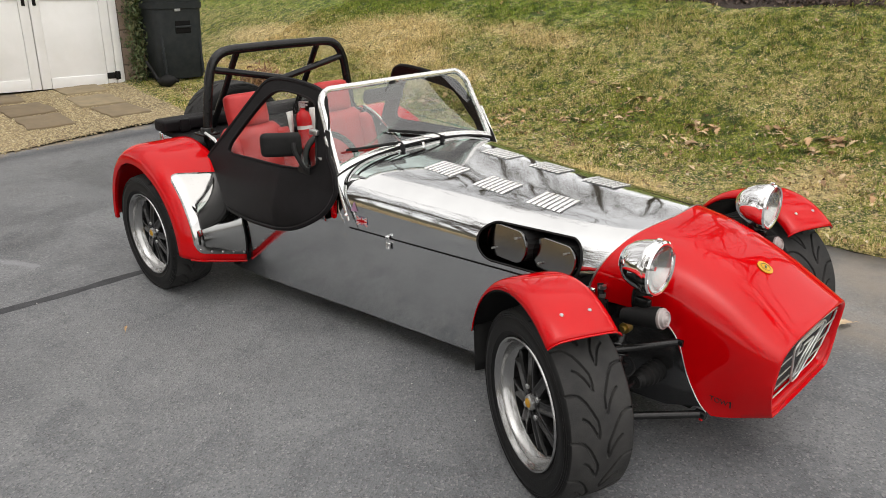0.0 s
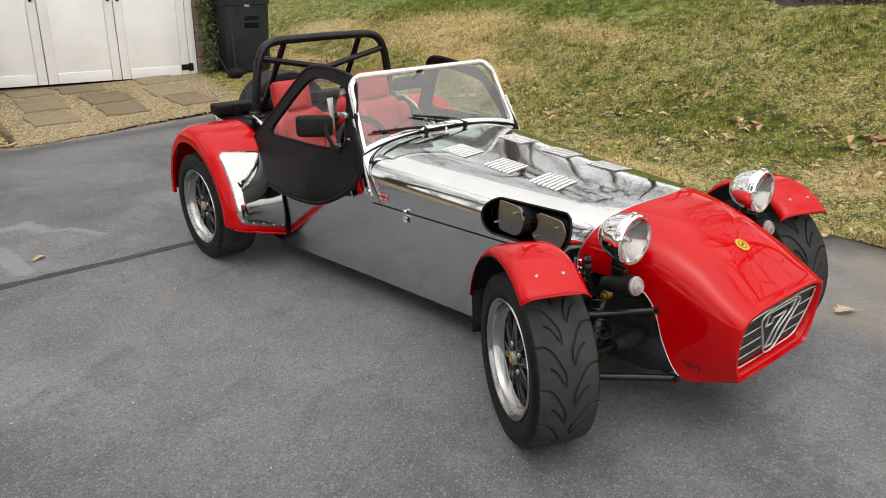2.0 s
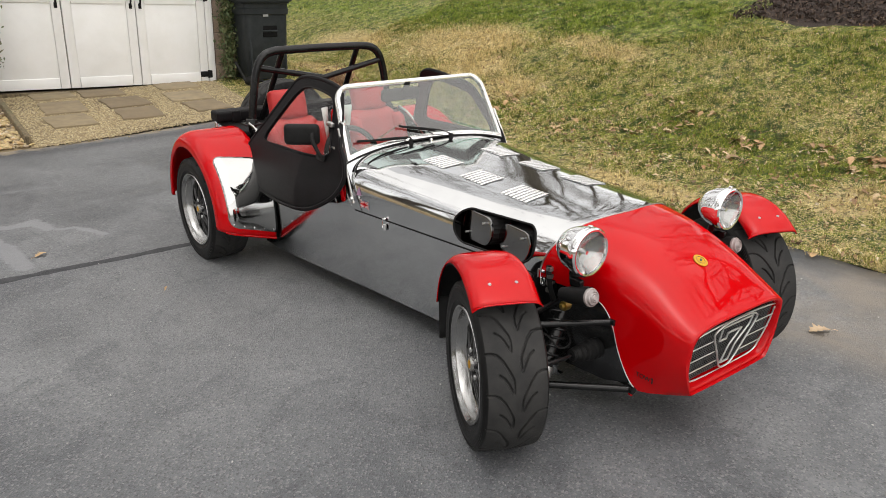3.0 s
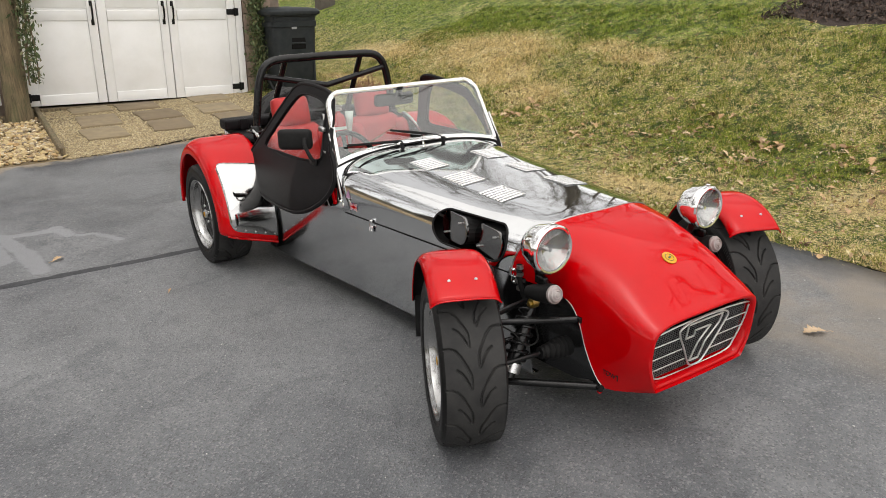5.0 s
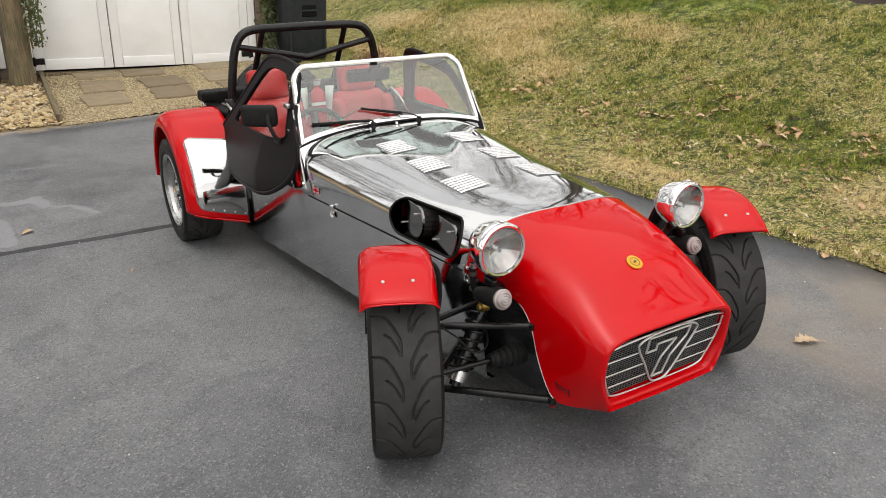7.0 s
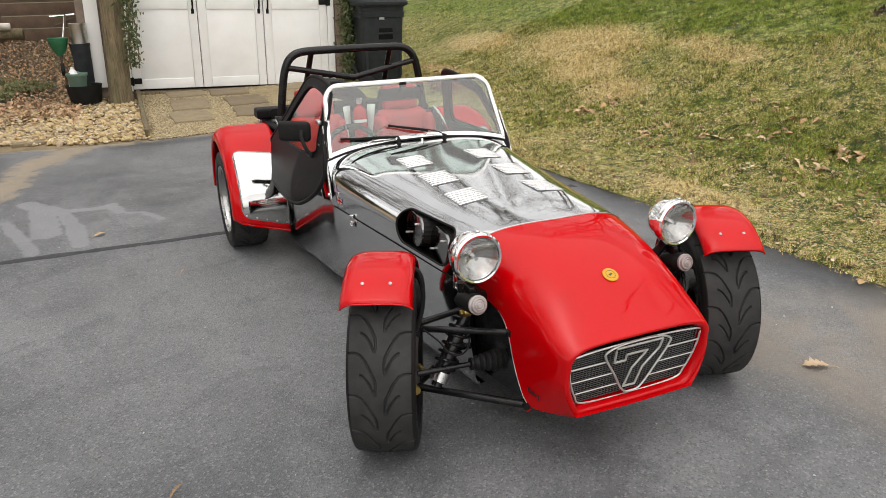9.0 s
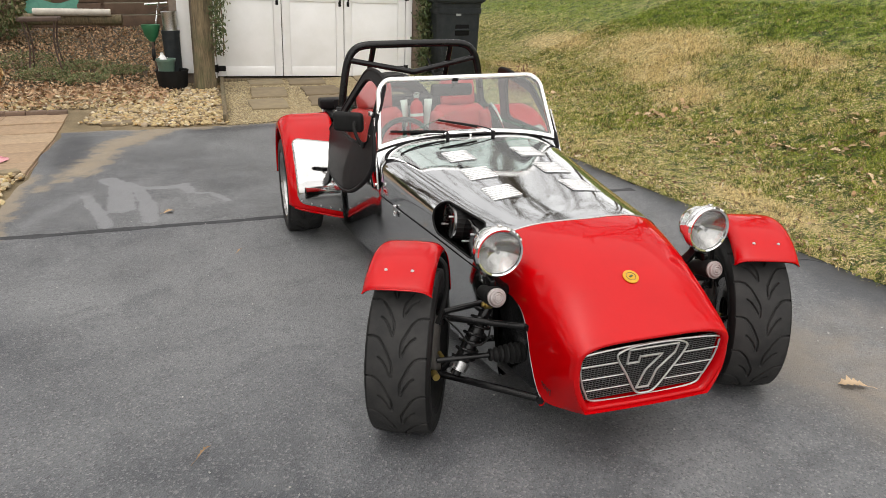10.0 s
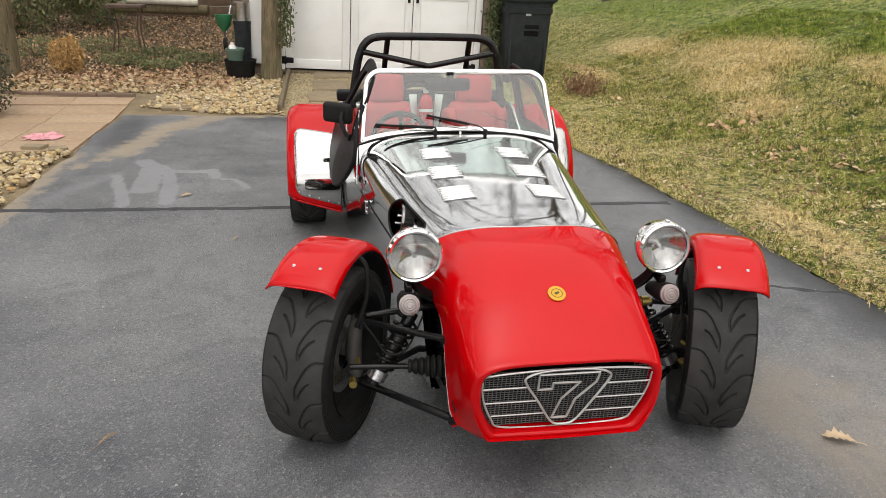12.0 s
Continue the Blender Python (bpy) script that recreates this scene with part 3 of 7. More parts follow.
# ---- front wings, turned with the wheels ----


def front_wing_mesh():
    """In the wheel's own axes: x outboard negative, -y ahead."""
    rows = []
    for i in range(41):
        a = radians(58 + (166 - 58) * i / 40)
        r = 0.343 + 0.016 * math.sin(min(math.pi, max(0, (a - radians(45)) * 1.15))) + 0.014 * i / 40
        row = []
        for k in range(25):
            s = -1 + 2 * k / 24
            e = abs(s) ** 7
            row.append(Vector((s * 0.110, 0, 0)) + Vector((0, -math.cos(a), math.sin(a))) * (r + 0.004 * (1 - s * s) - 0.026 * e))
        rows.append(row)
    return grid(rows)


fw = front_wing_mesh()
for side, c, turn in ((-1, FRONT_R, -STEER_R), (1, FRONT_L, -STEER_L)):
    m = pose(c[0], c[1], HUB, 0, 0, turn) @ pose(0, 0, 0, 4.5 if side > 0 else 0)
    w = part("front_wing", moved(fw, m @ pose(side * 0.012, 0, 0)), RED, car, "red cycle wing over the front wheel", thick=0.004, sharp=60)
    liner = ([(p[0] * 0.97, p[1] * (1 - 0.007 / math.hypot(p[1], p[2])), p[2] * (1 - 0.007 / math.hypot(p[1], p[2]))) for p in fw[0]], fw[1])
    part("wing_liner", moved(liner, m @ pose(side * 0.012, 0, 0)), BLACK_MATT, w, "black underside")
    lip = []
    for i in (0,):
        for k in range(25):
            lip.append(m @ Vector(fw[0][k]))
    part("wing_lip", tube([q + Vector((side * 0.012, 0, 0)) for q in lip], 0.0026, 6), RED, w)
    for x in (-0.042, 0.042):
        a = radians(70)
        r = 0.343 + 0.016 * math.sin((a - radians(45)) * 1.15) + 0.006
        part("rivet", moved(lathe([(0.004, 0), (0.003, 0.004), (0, 0.006)], 10, "z"), m @ pose(x + side * 0.012, -math.cos(a) * r, math.sin(a) * r, 90 - 70)), STEEL, w)
    flap = [[(x + side * 0.012, 0.338 - 0.004 * k, 0.10 - 0.040 * k) for x in (-0.10, -0.05, 0.0, 0.05, 0.10)] for k in range(0, 5)]
    part("mud_flap", moved(grid(flap), m), BLACK_MATT, w, thick=0.006)
    part("wing_stay", moved(tube(spline([(side * -0.09, 0.0, 0.10), (side * -0.118, 0.02, 0.20), (side * -0.112, 0.03, 0.30), (side * -0.07, 0.03, 0.335)], 6), 0.008, 8), m), BLACK_MATT, w)

# ---- front suspension ----
for side in (-1, 1):
    kx, ky = -0.545, -0.055
    up = (kx + 0.01, ky, 0.385)
    lo = (kx - 0.005, ky - 0.01, 0.178)
    S = lambda mesh: sided(mesh, side)
    part("lower_arm", S(cat(tube([lo, (-0.285, -0.335, 0.187)], 0.0125, 10), tube([lo, (-0.29, 0.14, 0.187)], 0.0125, 10), moved(lathe([(-0.02, 0.02), (0.02, 0.02)], 12, "z"), pose(*lo)), moved(lathe([(-0.016, 0), (-0.016, 0.013), (0.016, 0.013), (0.016, 0)], 12, "y"), pose(-0.286, -0.335, 0.187)))), BLACK, car, "black tubular lower suspension arm")
    part("upper_arm", S(cat(tube([up, (-0.298, -0.245, 0.405)], 0.011, 10), tube([(up[0] + 0.005, up[1] + 0.01, up[2] + 0.012), (-0.295, -0.03, 0.415)], 0.011, 10), moved(lathe([(-0.022, 0), (-0.022, 0.018), (0.022, 0.018), (0.022, 0)], 12, "z"), pose(*up)), moved(lathe([(-0.016, 0), (-0.016, 0.011), (0.016, 0.011), (0.016, 0)], 12, "y"), pose(-0.300, -0.245, 0.405)))), BLACK, car, "black tubular upper suspension arm")
    part("upright", S(cat(tube(spline([(kx, ky, 0.165), (kx - 0.015, ky + 0.01, 0.27), (kx, ky, 0.40)], 5), [0.02, 0.02, 0.022, 0.024, 0.026, 0.028, 0.026, 0.024, 0.022, 0.02, 0.02], 10), moved(rbox(0.07, 0.11, 0.09, 0.02), pose(kx - 0.03, ky + 0.075, 0.29)))), CASTING := (bpy.data.materials.get("cast metal") or plain("cast metal", (0.16, 0.15, 0.14), rough=0.55, metal=0.7, bump=0.4)), car, "cast upright and brake caliper")
    part("ball_joint", S(moved(lathe([(-0.016, 0), (-0.016, 0.013), (0.016, 0.013), (0.016, 0)], 12, "y"), pose(kx - 0.02, ky - 0.045, 0.19))), BRASS, car, "yellow zinc ball joint")
    part("steering_joint", S(moved(lathe([(-0.016, 0), (-0.016, 0.008), (0.016, 0.008), (0.016, 0)], 6, "y"), pose(kx - 0.005, ky - 0.062, 0.275))), BRASS, car)
    top, bot = Vector((-0.375, -0.095, 0.425)), Vector((-0.505, -0.135, 0.205))
    d = (bot - top)
    damper = part("damper", S(cat(tube([top + d * 0.0, top + d * 0.3], 0.02, 12), tube([top + d * 0.3, top + d * 0.85], 0.026, 14), tube([top + d * 0.82, bot], 0.018, 10))), BLACK, car, "coil-over damper")
    part("damper_foot", S(tube([top + d * 0.80, top + d * 0.93], 0.031, 14)), STEEL, damper)
    coil = []
    ax = d.normalized()
    e1 = ax.orthogonal().normalized()
    e2 = ax.cross(e1)
    for k in range(121):
        a = 2 * math.pi * 6.5 * k / 120
        coil.append(top + d * (0.08 + 0.74 * k / 120) + e1 * math.cos(a) * 0.035 + e2 * math.sin(a) * 0.035)
    part("coil_spring", S(tube(coil, 0.0052, 8)), BLACK, damper)
    tie_a, tie_b = Vector((-0.395, -0.165, 0.275)), Vector((-0.575, -0.150, 0.275))
    rack = part("rack_boot", S(tube([Vector((-0.27, -0.175, 0.272)) + (tie_a - Vector((-0.27, -0.175, 0.272))) * k / 20 for k in range(21)],
                [(0.036 if k % 3 else 0.027) * (1 - 0.42 * max(0, k - 8) / 12) for k in range(21)], 16)), BLACK_MATT, car, "ribbed black steering rack boot")
    part("tie_rod", S(tube([tie_a, tie_b], 0.009, 10)), BLACK, rack)
    part("boot_clip", S(tube([tie_a + Vector((0.012, 0, 0)), tie_a + Vector((0.004, 0, 0))], 0.0165, 12)), BRASS, rack)
    fitting = part("fuel_hose", S(tube(spline([(-0.345, 0.01, 0.535), (-0.352, 0.0, 0.50), (-0.350, -0.01, 0.45), (-0.335, -0.02, 0.40)], 6), 0.010, 10)), BLACK_MATT, car, "black hose with bright screw fittings")
    for z in (0.527, 0.500, 0.474, 0.448):
        part("hose_fitting", S(moved(lathe([(-0.006, 0), (-0.006, 0.0125), (0.006, 0.0125), (0.006, 0)], 8, "z"), pose(-0.350, -0.002, z))), STEEL if z > 0.52 else CASTING, fitting)
    part("top_mount", S(moved(cat(lathe([(-0.012, 0), (-0.012, 0.017), (0.012, 0.017), (0.012, 0)], 14), moved(lathe([(-0.022, 0), (-0.022, 0.009), (0.022, 0.009), (0.022, 0)], 6), pose(0, 0, 0))), pose(-0.385, -0.115, 0.440))), BRASS, damper)
    part("brake_hose", S(tube(spline([(-0.33, -0.02, 0.38), (-0.40, -0.16, 0.335), (-0.46, -0.17, 0.325), (-0.50, -0.15, 0.375), (-0.53, -0.10, 0.40)], 8), 0.003, 8)), BLACK_MATT, car, "thin black brake hose")

# ---- headlamps and indicators ----
for side in (-1, 1):
    S = lambda mesh: sided(mesh, side)
    base = pose(-0.385, -0.200, 0.655, 0, 0, 0) @ Matrix.Diagonal((0.96, 0.88, 0.96, 1.0))
    lamp = part("headlamp", S(moved(lathe([(0.0, 0.083), (0.006, 0.086), (0.02, 0.086), (0.03, 0.083), (0.06, 0.077), (0.09, 0.066), (0.115, 0.048), (0.13, 0.028), (0.136, 0.0)], 40, "y"), base)), CHROME, car, "chrome bowl headlamp on a black stalk", sharp=50)
    part("lamp_rim", S(moved(lathe([(0.004, 0.086), (-0.006, 0.086), (-0.012, 0.080), (-0.010, 0.074), (-0.002, 0.073)], 40, "y"), base)), CHROME, lamp)
    part("reflector", S(moved(lathe([(0.048 * (1 - (r / 0.073) ** 2) - 0.002, r) for r in [0.073 * (1 - k / 16) for k in range(16)]] + [(0.046, 0.0)], 40, "y"), base)), REFLECTOR, lamp)
    part("bulb_shield", S(moved(lathe([(0.010, 0.0), (0.010, 0.007), (0.02, 0.009), (0.044, 0.009)], 18, "y"), base @ pose(0, 0, -0.004))), CHROME, lamp)
    lens = part("lens", S(moved(lathe([(-0.002, 0.074), (-0.010, 0.066), (-0.017, 0.045), (-0.021, 0.02), (-0.022, 0.0)], 36, "y"), base)), LENS, lamp)
    for k in range(-7, 8):
        x = 0.0085 * k
        h = 0.058 * math.sqrt(max(0, 1 - (x / 0.068) ** 2))
        if h > 0.015:
            part("lens_flute", S(moved(tube([(x, -0.0195 + 0.0035 * (h < 0.04), h), (x, -0.022 + 0.012 * (x / 0.06) ** 2, h * 0.45)], 0.0013, 5), base)), LENS, lens)
    part("lamp_clip", S(moved(rbox(0.012, 0.018, 0.012, 0.003), base @ pose(0, 0.004, 0.088))), CHROME, lamp)
    stalk = part("lamp_stalk", S(cat(tube(spline([(-0.385, -0.15, 0.588), (-0.38, -0.14, 0.55), (-0.34, -0.12, 0.50), (-0.28, -0.11, 0.47)], 6), 0.017, 10), moved(lathe([(-0.02, 0.0), (-0.02, 0.024), (0.0, 0.022), (0.012, 0.016)], 16, "z"), pose(-0.385, -0.152, 0.585)))), BLACK, lamp)
    part("stalk_nut", S(moved(lathe([(-0.006, 0), (-0.006, 0.02), (0.006, 0.02), (0.006, 0)], 8, "z"), pose(-0.385, -0.152, 0.597))), CHROME, lamp)
    ib = pose(-0.404, -0.235, 0.517, -14, 0, 0)
    ind = part("indicator", S(moved(lathe([(0.0, 0.033), (0.01, 0.034), (0.02, 0.0335), (0.08, 0.029), (0.125, 0.022), (0.13, 0)], 24, "y"), ib)), BLACK_MATT, car, "black indicator pod with a clear lens")
    part("lens", S(moved(lathe([(0.002, 0.031), (-0.006, 0.031), (-0.008, 0.027), (-0.016, 0.024), (-0.018, 0.020), (-0.015, 0.018), (-0.020, 0.013), (-0.018, 0.010), (-0.022, 0.006), (-0.022, 0)], 24, "y"), ib)), LENS_PINK, ind)
    part("clamp", S(moved(rbox(0.02, 0.05, 0.03, 0.006), pose(-0.40, -0.17, 0.545))), BLACK, ind)

# ---- windscreen, scuttle, cockpit ----


def on_screen(x, z):
    return Vector((x, 1.180 + (z - 0.71) * 0.50, z))


rows = []
for i in range(10):
    y = 1.172 + 0.12 * i / 9
    rows.append([arch(y - 0.05 * abs(t) ** 3, t, 0.5) - Vector((0, 0, 0.003 + 0.02 * (i / 9) ** 3)) for t in [-1 + k / 40 for k in range(81)]])
scuttle = part("scuttle", grid(rows), ALU, car, "polished scuttle below the windscreen", thick=0.012, sharp=60)
strip_t = [-1 + k / 60 for k in range(121)]
strip_y = [screen_foot(t) for t in strip_t]
rows = [[arch(y - bonnet_gap(t) + (max(y + 0.004, 1.176 - 0.05 * abs(t) ** 3) - y + bonnet_gap(t)) * q / 6, t, 0.488) for q in range(7)] for t, y in zip(strip_t, strip_y)]
part("scuttle_strip", grid(rows), ALU, scuttle, sharp=60)
part("scuttle_seam", tube([arch(y - bonnet_gap(t) - 0.001, t, 0.49) - Vector((0, 0, 0.0005)) for t, y in zip(strip_t, strip_y)], 0.0013, 6), DARK, scuttle)


def low_edge(u):
    """Height of the screen's lower edge, u from -1 to 1 across."""
    return 0.698 + 0.040 * (1 - u * u) - 0.012 * abs(u) ** 6


def screen_outline():
    a, b, top, r = 0.464, 0.438, 1.008, 0.085
    pts = [(a * u, low_edge(u)) for u in [-0.97 + 1.94 * k / 40 for k in range(41)]]
    corner = Vector((a, low_edge(1), 0))
    pts += [(a * 0.993, low_edge(0.99)), (a, low_edge(1) + 0.012)]
    pts += [(a + (b - a) * k / 12, low_edge(1) + 0.012 + (top - r - low_edge(1) - 0.012) * k / 12) for k in range(1, 12)]
    pts += [(b - r + r * math.cos(radians(90 * k / 12)), top - r + r * math.sin(radians(90 * k / 12))) for k in range(13)]
    pts += [((b - r) * (1 - 2 * k / 20), top) for k in range(1, 20)]
    pts += [(-b + r + r * math.cos(radians(90 + 90 * k / 12)), top - r + r * math.sin(radians(90 + 90 * k / 12))) for k in range(13)]
    pts += [(-b + (b - a) * k / 12, top - r + (low_edge(1) + 0.012 - top + r) * k / 12) for k in range(1, 12)]
    pts += [(-a, low_edge(1) + 0.012), (-a * 0.993, low_edge(0.99))]
    return pts


outline = screen_outline()


def inset(pts, d):
    out = []
    for i in range(len(pts)):
        p, q = pts[i - 1], pts[(i + 1) % len(pts)]
        tx, tz = q[0] - p[0], q[1] - p[1]
        l = math.hypot(tx, tz)
        out.append((pts[i][0] - tz / l * d, pts[i][1] + tx / l * d))
    return out


frame_pts = [on_screen(x, z) for x, z in outline]
inner_pts = [on_screen(x, z) for x, z in inset(outline, 0.021)]
nrm_s = Vector((0, -1, 0.50)).normalized()
rows = []
for k in range(len(frame_pts)):
    o, i_ = frame_pts[k], inner_pts[k]
    rows.append([o - nrm_s * 0.010, o + nrm_s * 0.004, o + nrm_s * 0.009 + (i_ - o) * 0.15, i_ + nrm_s * 0.009 + (o - i_) * 0.15, i_ + nrm_s * 0.005, i_ - nrm_s * 0.010])
apron, seal = [], []
for k in range(61):
    t = -0.70 + 1.40 * k / 60
    e = arch(screen_foot(t), t, 0.488)
    f = on_screen(e.x, max(low_edge(e.x / 0.464) + 0.004, e.z + 0.001))
    apron.append([e.lerp(f, q / 4) for q in range(5)])
    seal.append(on_screen(e.x, low_edge(e.x / 0.464) - 0.001) + nrm_s * 0.006)
part("scuttle_apron", grid(apron), ALU, scuttle, sharp=60)
part("rubber_seal", tube(seal, 0.0030, 8), BLACK_MATT, scuttle)
windscreen = part("windscreen_frame", grid(rows, True, True), SCREEN_METAL, car, "pale metal windscreen frame with rivets", sharp=50)
centre = on_screen(0, 0.86)
pane = [[centre + (p - centre) * s for p in inner_pts] for s in (0.01, 0.35, 0.7, 1.01)]
glass = part("windscreen_pane", grid(pane, True), GLASS, windscreen, "clear flat windscreen glass")
glass.visible_shadow = False
for k in range(0, len(frame_pts)):
    p = frame_pts[k]
    if p.z > 0.80 and k % 6 == 0:
        q = (frame_pts[k] + inner_pts[k]) / 2 + nrm_s * 0.010
        part("rivet", moved(lathe([(0.002, 0), (0.0015, 0.004), (0, 0.005)], 8, "z"), Matrix.Translation(q) @ nrm_s.to_track_quat("Z", "Y").to_matrix().to_4x4()), STEEL, windscreen)
for side in (-1, 1):
    S = lambda mesh: sided(mesh, side)
    post = [(-0.485, 1.086, 0.522), (-0.481, 1.125, 0.60), (-0.473, 1.180, 0.71), (-0.460, 1.240, 0.83)]
    part("screen_post", S(tube(spline(post, 6), 0.010, 8, flat=(0.45, 1.0))), SCREEN_METAL, windscreen)
    part("post_bolt", S(moved(lathe([(-0.008, 0), (-0.006, 0.007), (0, 0.009)], 10), pose(-0.492, 1.092, 0.545))), CHROME, windscreen)

for x, ends, label in ((-0.118, ((-0.395, 0.764), (-0.125, 0.748)), "black wiper parked flat"), (0.118, ((-0.152, 0.803), (0.045, 0.763)), "black wiper parked aslant")):
    foot = Vector((x, 1.160, arch(1.160, x / 0.75, 0.5).z))
    wp = part("wiper", cat(moved(lathe([(-0.004, 0.013), (0.008, 0.012), (0.014, 0.008), (0.024, 0.007), (0.026, 0)], 14, "z"), Matrix.Translation(foot)), moved(rbox(0.018, 0.022, 0.010, 0.004), Matrix.Translation(foot + Vector((0, 0, 0.024))))), BLACK_MATT, car, label)
    a, b = (on_screen(*e) + nrm_s * 0.018 for e in ends)
    mid = a.lerp(b, 0.42) + nrm_s * 0.012
    part("wiper_arm", tube(spline([foot + Vector((0, 0, 0.026)), b.lerp(foot, 0.5) + Vector((0, 0, 0.020)), b.lerp(mid, 0.4) + nrm_s * 0.012, mid], 6), 0.0036, 8, flat=(1.3, 0.8)), BLACK_MATT, wp)
    part("wiper_blade", cat(tube([a, b], 0.0042, 6, flat=(0.7, 1.4)), tube(spline([a.lerp(b, 0.15) + nrm_s * 0.004, mid, a.lerp(b, 0.8) + nrm_s * 0.004], 6), 0.0026, 6)), BLACK_MATT, wp)
part("washer_jet", moved(lathe([(-0.003, 0.008), (0.006, 0.008), (0.012, 0.005), (0.014, 0)], 12, "z"), Matrix.Translation(arch(1.160, 0, 0.5))), CHROME, car)

mirror_in = part("interior_mirror", moved(rbox(0.22, 0.035, 0.062, 0.02), pose(-0.03, 1.375, 0.930, 8)), BLACK_MATT, car, "black interior mirror on the screen")
part("mirror_stem", tube([(-0.03, 1.365, 0.94), (-0.03, 1.322, 0.985)], 0.007, 8), BLACK_MATT, mirror_in)
part("mirror_foot", moved(rbox(0.035, 0.006, 0.03, 0.003), pose(-0.03, 1.318, 0.982, 24)), BLACK_MATT, mirror_in)

dash = []
for i in range(8):
    y = 1.285 + 0.03 * (i / 7) ** 2
    dash.append([Matrix.Diagonal((0.92, 1, 1)) @ arch(1.29, t, 0.5) + Vector((0, y - 1.29, -0.02 - 0.19 * i / 7 * (1 - 0.25 * abs(t)))) for t in [-0.9 + 1.8 * k / 40 for k in range(41)]])
part("dashboard", grid(dash), VINYL, car, "black dashboard", thick=0.01)
sw = pose(-0.235, 1.50, 0.625, 66, 0, 0)
wheel_rim = [(0.145 * math.cos(a), 0.145 * math.sin(a), 0) for a in (2 * math.pi * k / 40 for k in range(40))]
steering = part("steering_wheel", moved(tube(wheel_rim, 0.014, 10, True), sw), BLACK, car, "small black steering wheel")
for a in (90, 210, 330):
    part("steering_spoke", moved(tube([(0.02 * math.cos(radians(a)), 0.02 * math.sin(radians(a)), -0.01), (0.14 * math.cos(radians(a)), 0.14 * math.sin(radians(a)), 0)], 0.012, 8, flat=(1.0, 0.3)), sw), BLACK, steering)
part("steering_column", tube([(-0.235, 1.51, 0.65), (-0.235, 1.28, 0.57)], 0.02, 10), BLACK, steering)

part("tunnel", moved(rbox(0.19, 0.95, 0.30, 0.05), pose(0, 1.68, 0.30)), VINYL, car)
part("bulkhead", moved(rbox(0.94, 0.02, 0.42, 0.005), pose(0, 2.20, 0.40, -12)), VINYL, car)


def cushion(w, d, h, puff, n=3.2, groove=0):
    """A padded block standing on z = 0, w wide, d deep."""
    rows = []
    for i in range(17):
        v = i / 16
        lift = h * v
        edge = (1 - abs(2 * v - 1) ** 5) ** 0.35
        row = []
        for k in range(40):
            a = 2 * math.pi * k / 40
            c, s = math.cos(a), math.sin(a)
            x = w / 2 * abs(c) ** (2 / n) * (1 if c > 0 else -1) * (0.80 + 0.20 * edge)
            y = d / 2 * abs(s) ** (2 / n) * (1 if s > 0 else -1) * (0.55 + 0.45 * edge)
            if s < 0:
                y -= puff * max(0, 1 - (x / (w * 0.42)) ** 2) * edge
                if groove:
                    y += 0.007 * max(0.0, 1 - abs(abs(x) - w * 0.22) / 0.012) * (1 if 0.15 < v < 0.85 else 0)
                    for gz in (0.18, 0.82):
                        y += 0.007 * max(0.0, 1 - abs(v - gz) / 0.04) * (1 if abs(x) < w * 0.24 else 0)
            row.append((x, y, lift))
        rows.append(row)
    v_, f_ = grid(rows, True)
    f_.append(tuple(reversed(range(40))))
    f_.append(tuple(range(16 * 40, 17 * 40)))
    return v_, f_


for sx in (-0.262, 0.262):
    lean = pose(sx, 2.02, 0.24, -14)
    seat = part("seat", moved(cushion(0.33, 0.14, 0.50, 0.02, 3.4, 1), lean), RED_CLOTH, car, "red leather bucket seat with headrest", sharp=70)
    part("headrest", moved(cushion(0.215, 0.10, 0.165, 0.015), lean @ pose(0, -0.005, 0.49)), RED_CLOTH, seat, sharp=70)
    part("seat_base", moved(cushion(0.35, 0.12, 0.46, 0.02, 3.4, 1), pose(sx, 1.98, 0.27, 82)), RED_CLOTH, seat, sharp=70)
    for s in (-1, 1):
        part("side_bolster", moved(cushion(0.085, 0.17, 0.44, 0.02), lean @ pose(s * 0.150, -0.02, 0.02, 0, 0, 0)), RED_CLOTH, seat, sharp=70)

ext = part("fire_extinguisher", moved(lathe([(0.0, 0), (0.0, 0.034), (0.006, 0.038), (0.15, 0.038), (0.175, 0.030), (0.188, 0.014), (0.20, 0.012)], 24, "z"), pose(-0.045, 1.96, 0.60, -8)), RED, car, "red fire extinguisher strapped between the seats")
part("valve", moved(cat(lathe([(0.20, 0.016), (0.222, 0.016), (0.225, 0)], 12, "z"), moved(rbox(0.014, 0.07, 0.01, 0.003), pose(0, -0.02, 0.228)), moved(rbox(0.014, 0.06, 0.008, 0.003), pose(0, -0.015, 0.212))), pose(-0.045, 1.96, 0.60, -8)), STEEL, ext)
part("label_band", moved(lathe([(0.095, 0.0386), (0.112, 0.0386)], 24, "z"), pose(-0.045, 1.96, 0.60, -8)), WHITE, ext)
for s in (-1, 1):
    part("bracket_plate", grid([[(-0.045 + s * 0.052, 2.0, 0.60 + 0.19 * k), (-0.045 + s * (0.070 + 0.028 * k), 1.985, 0.60 + 0.19 * k)] for k in (0, 0.33, 0.66, 1)]), WHITE, ext, thick=0.003)

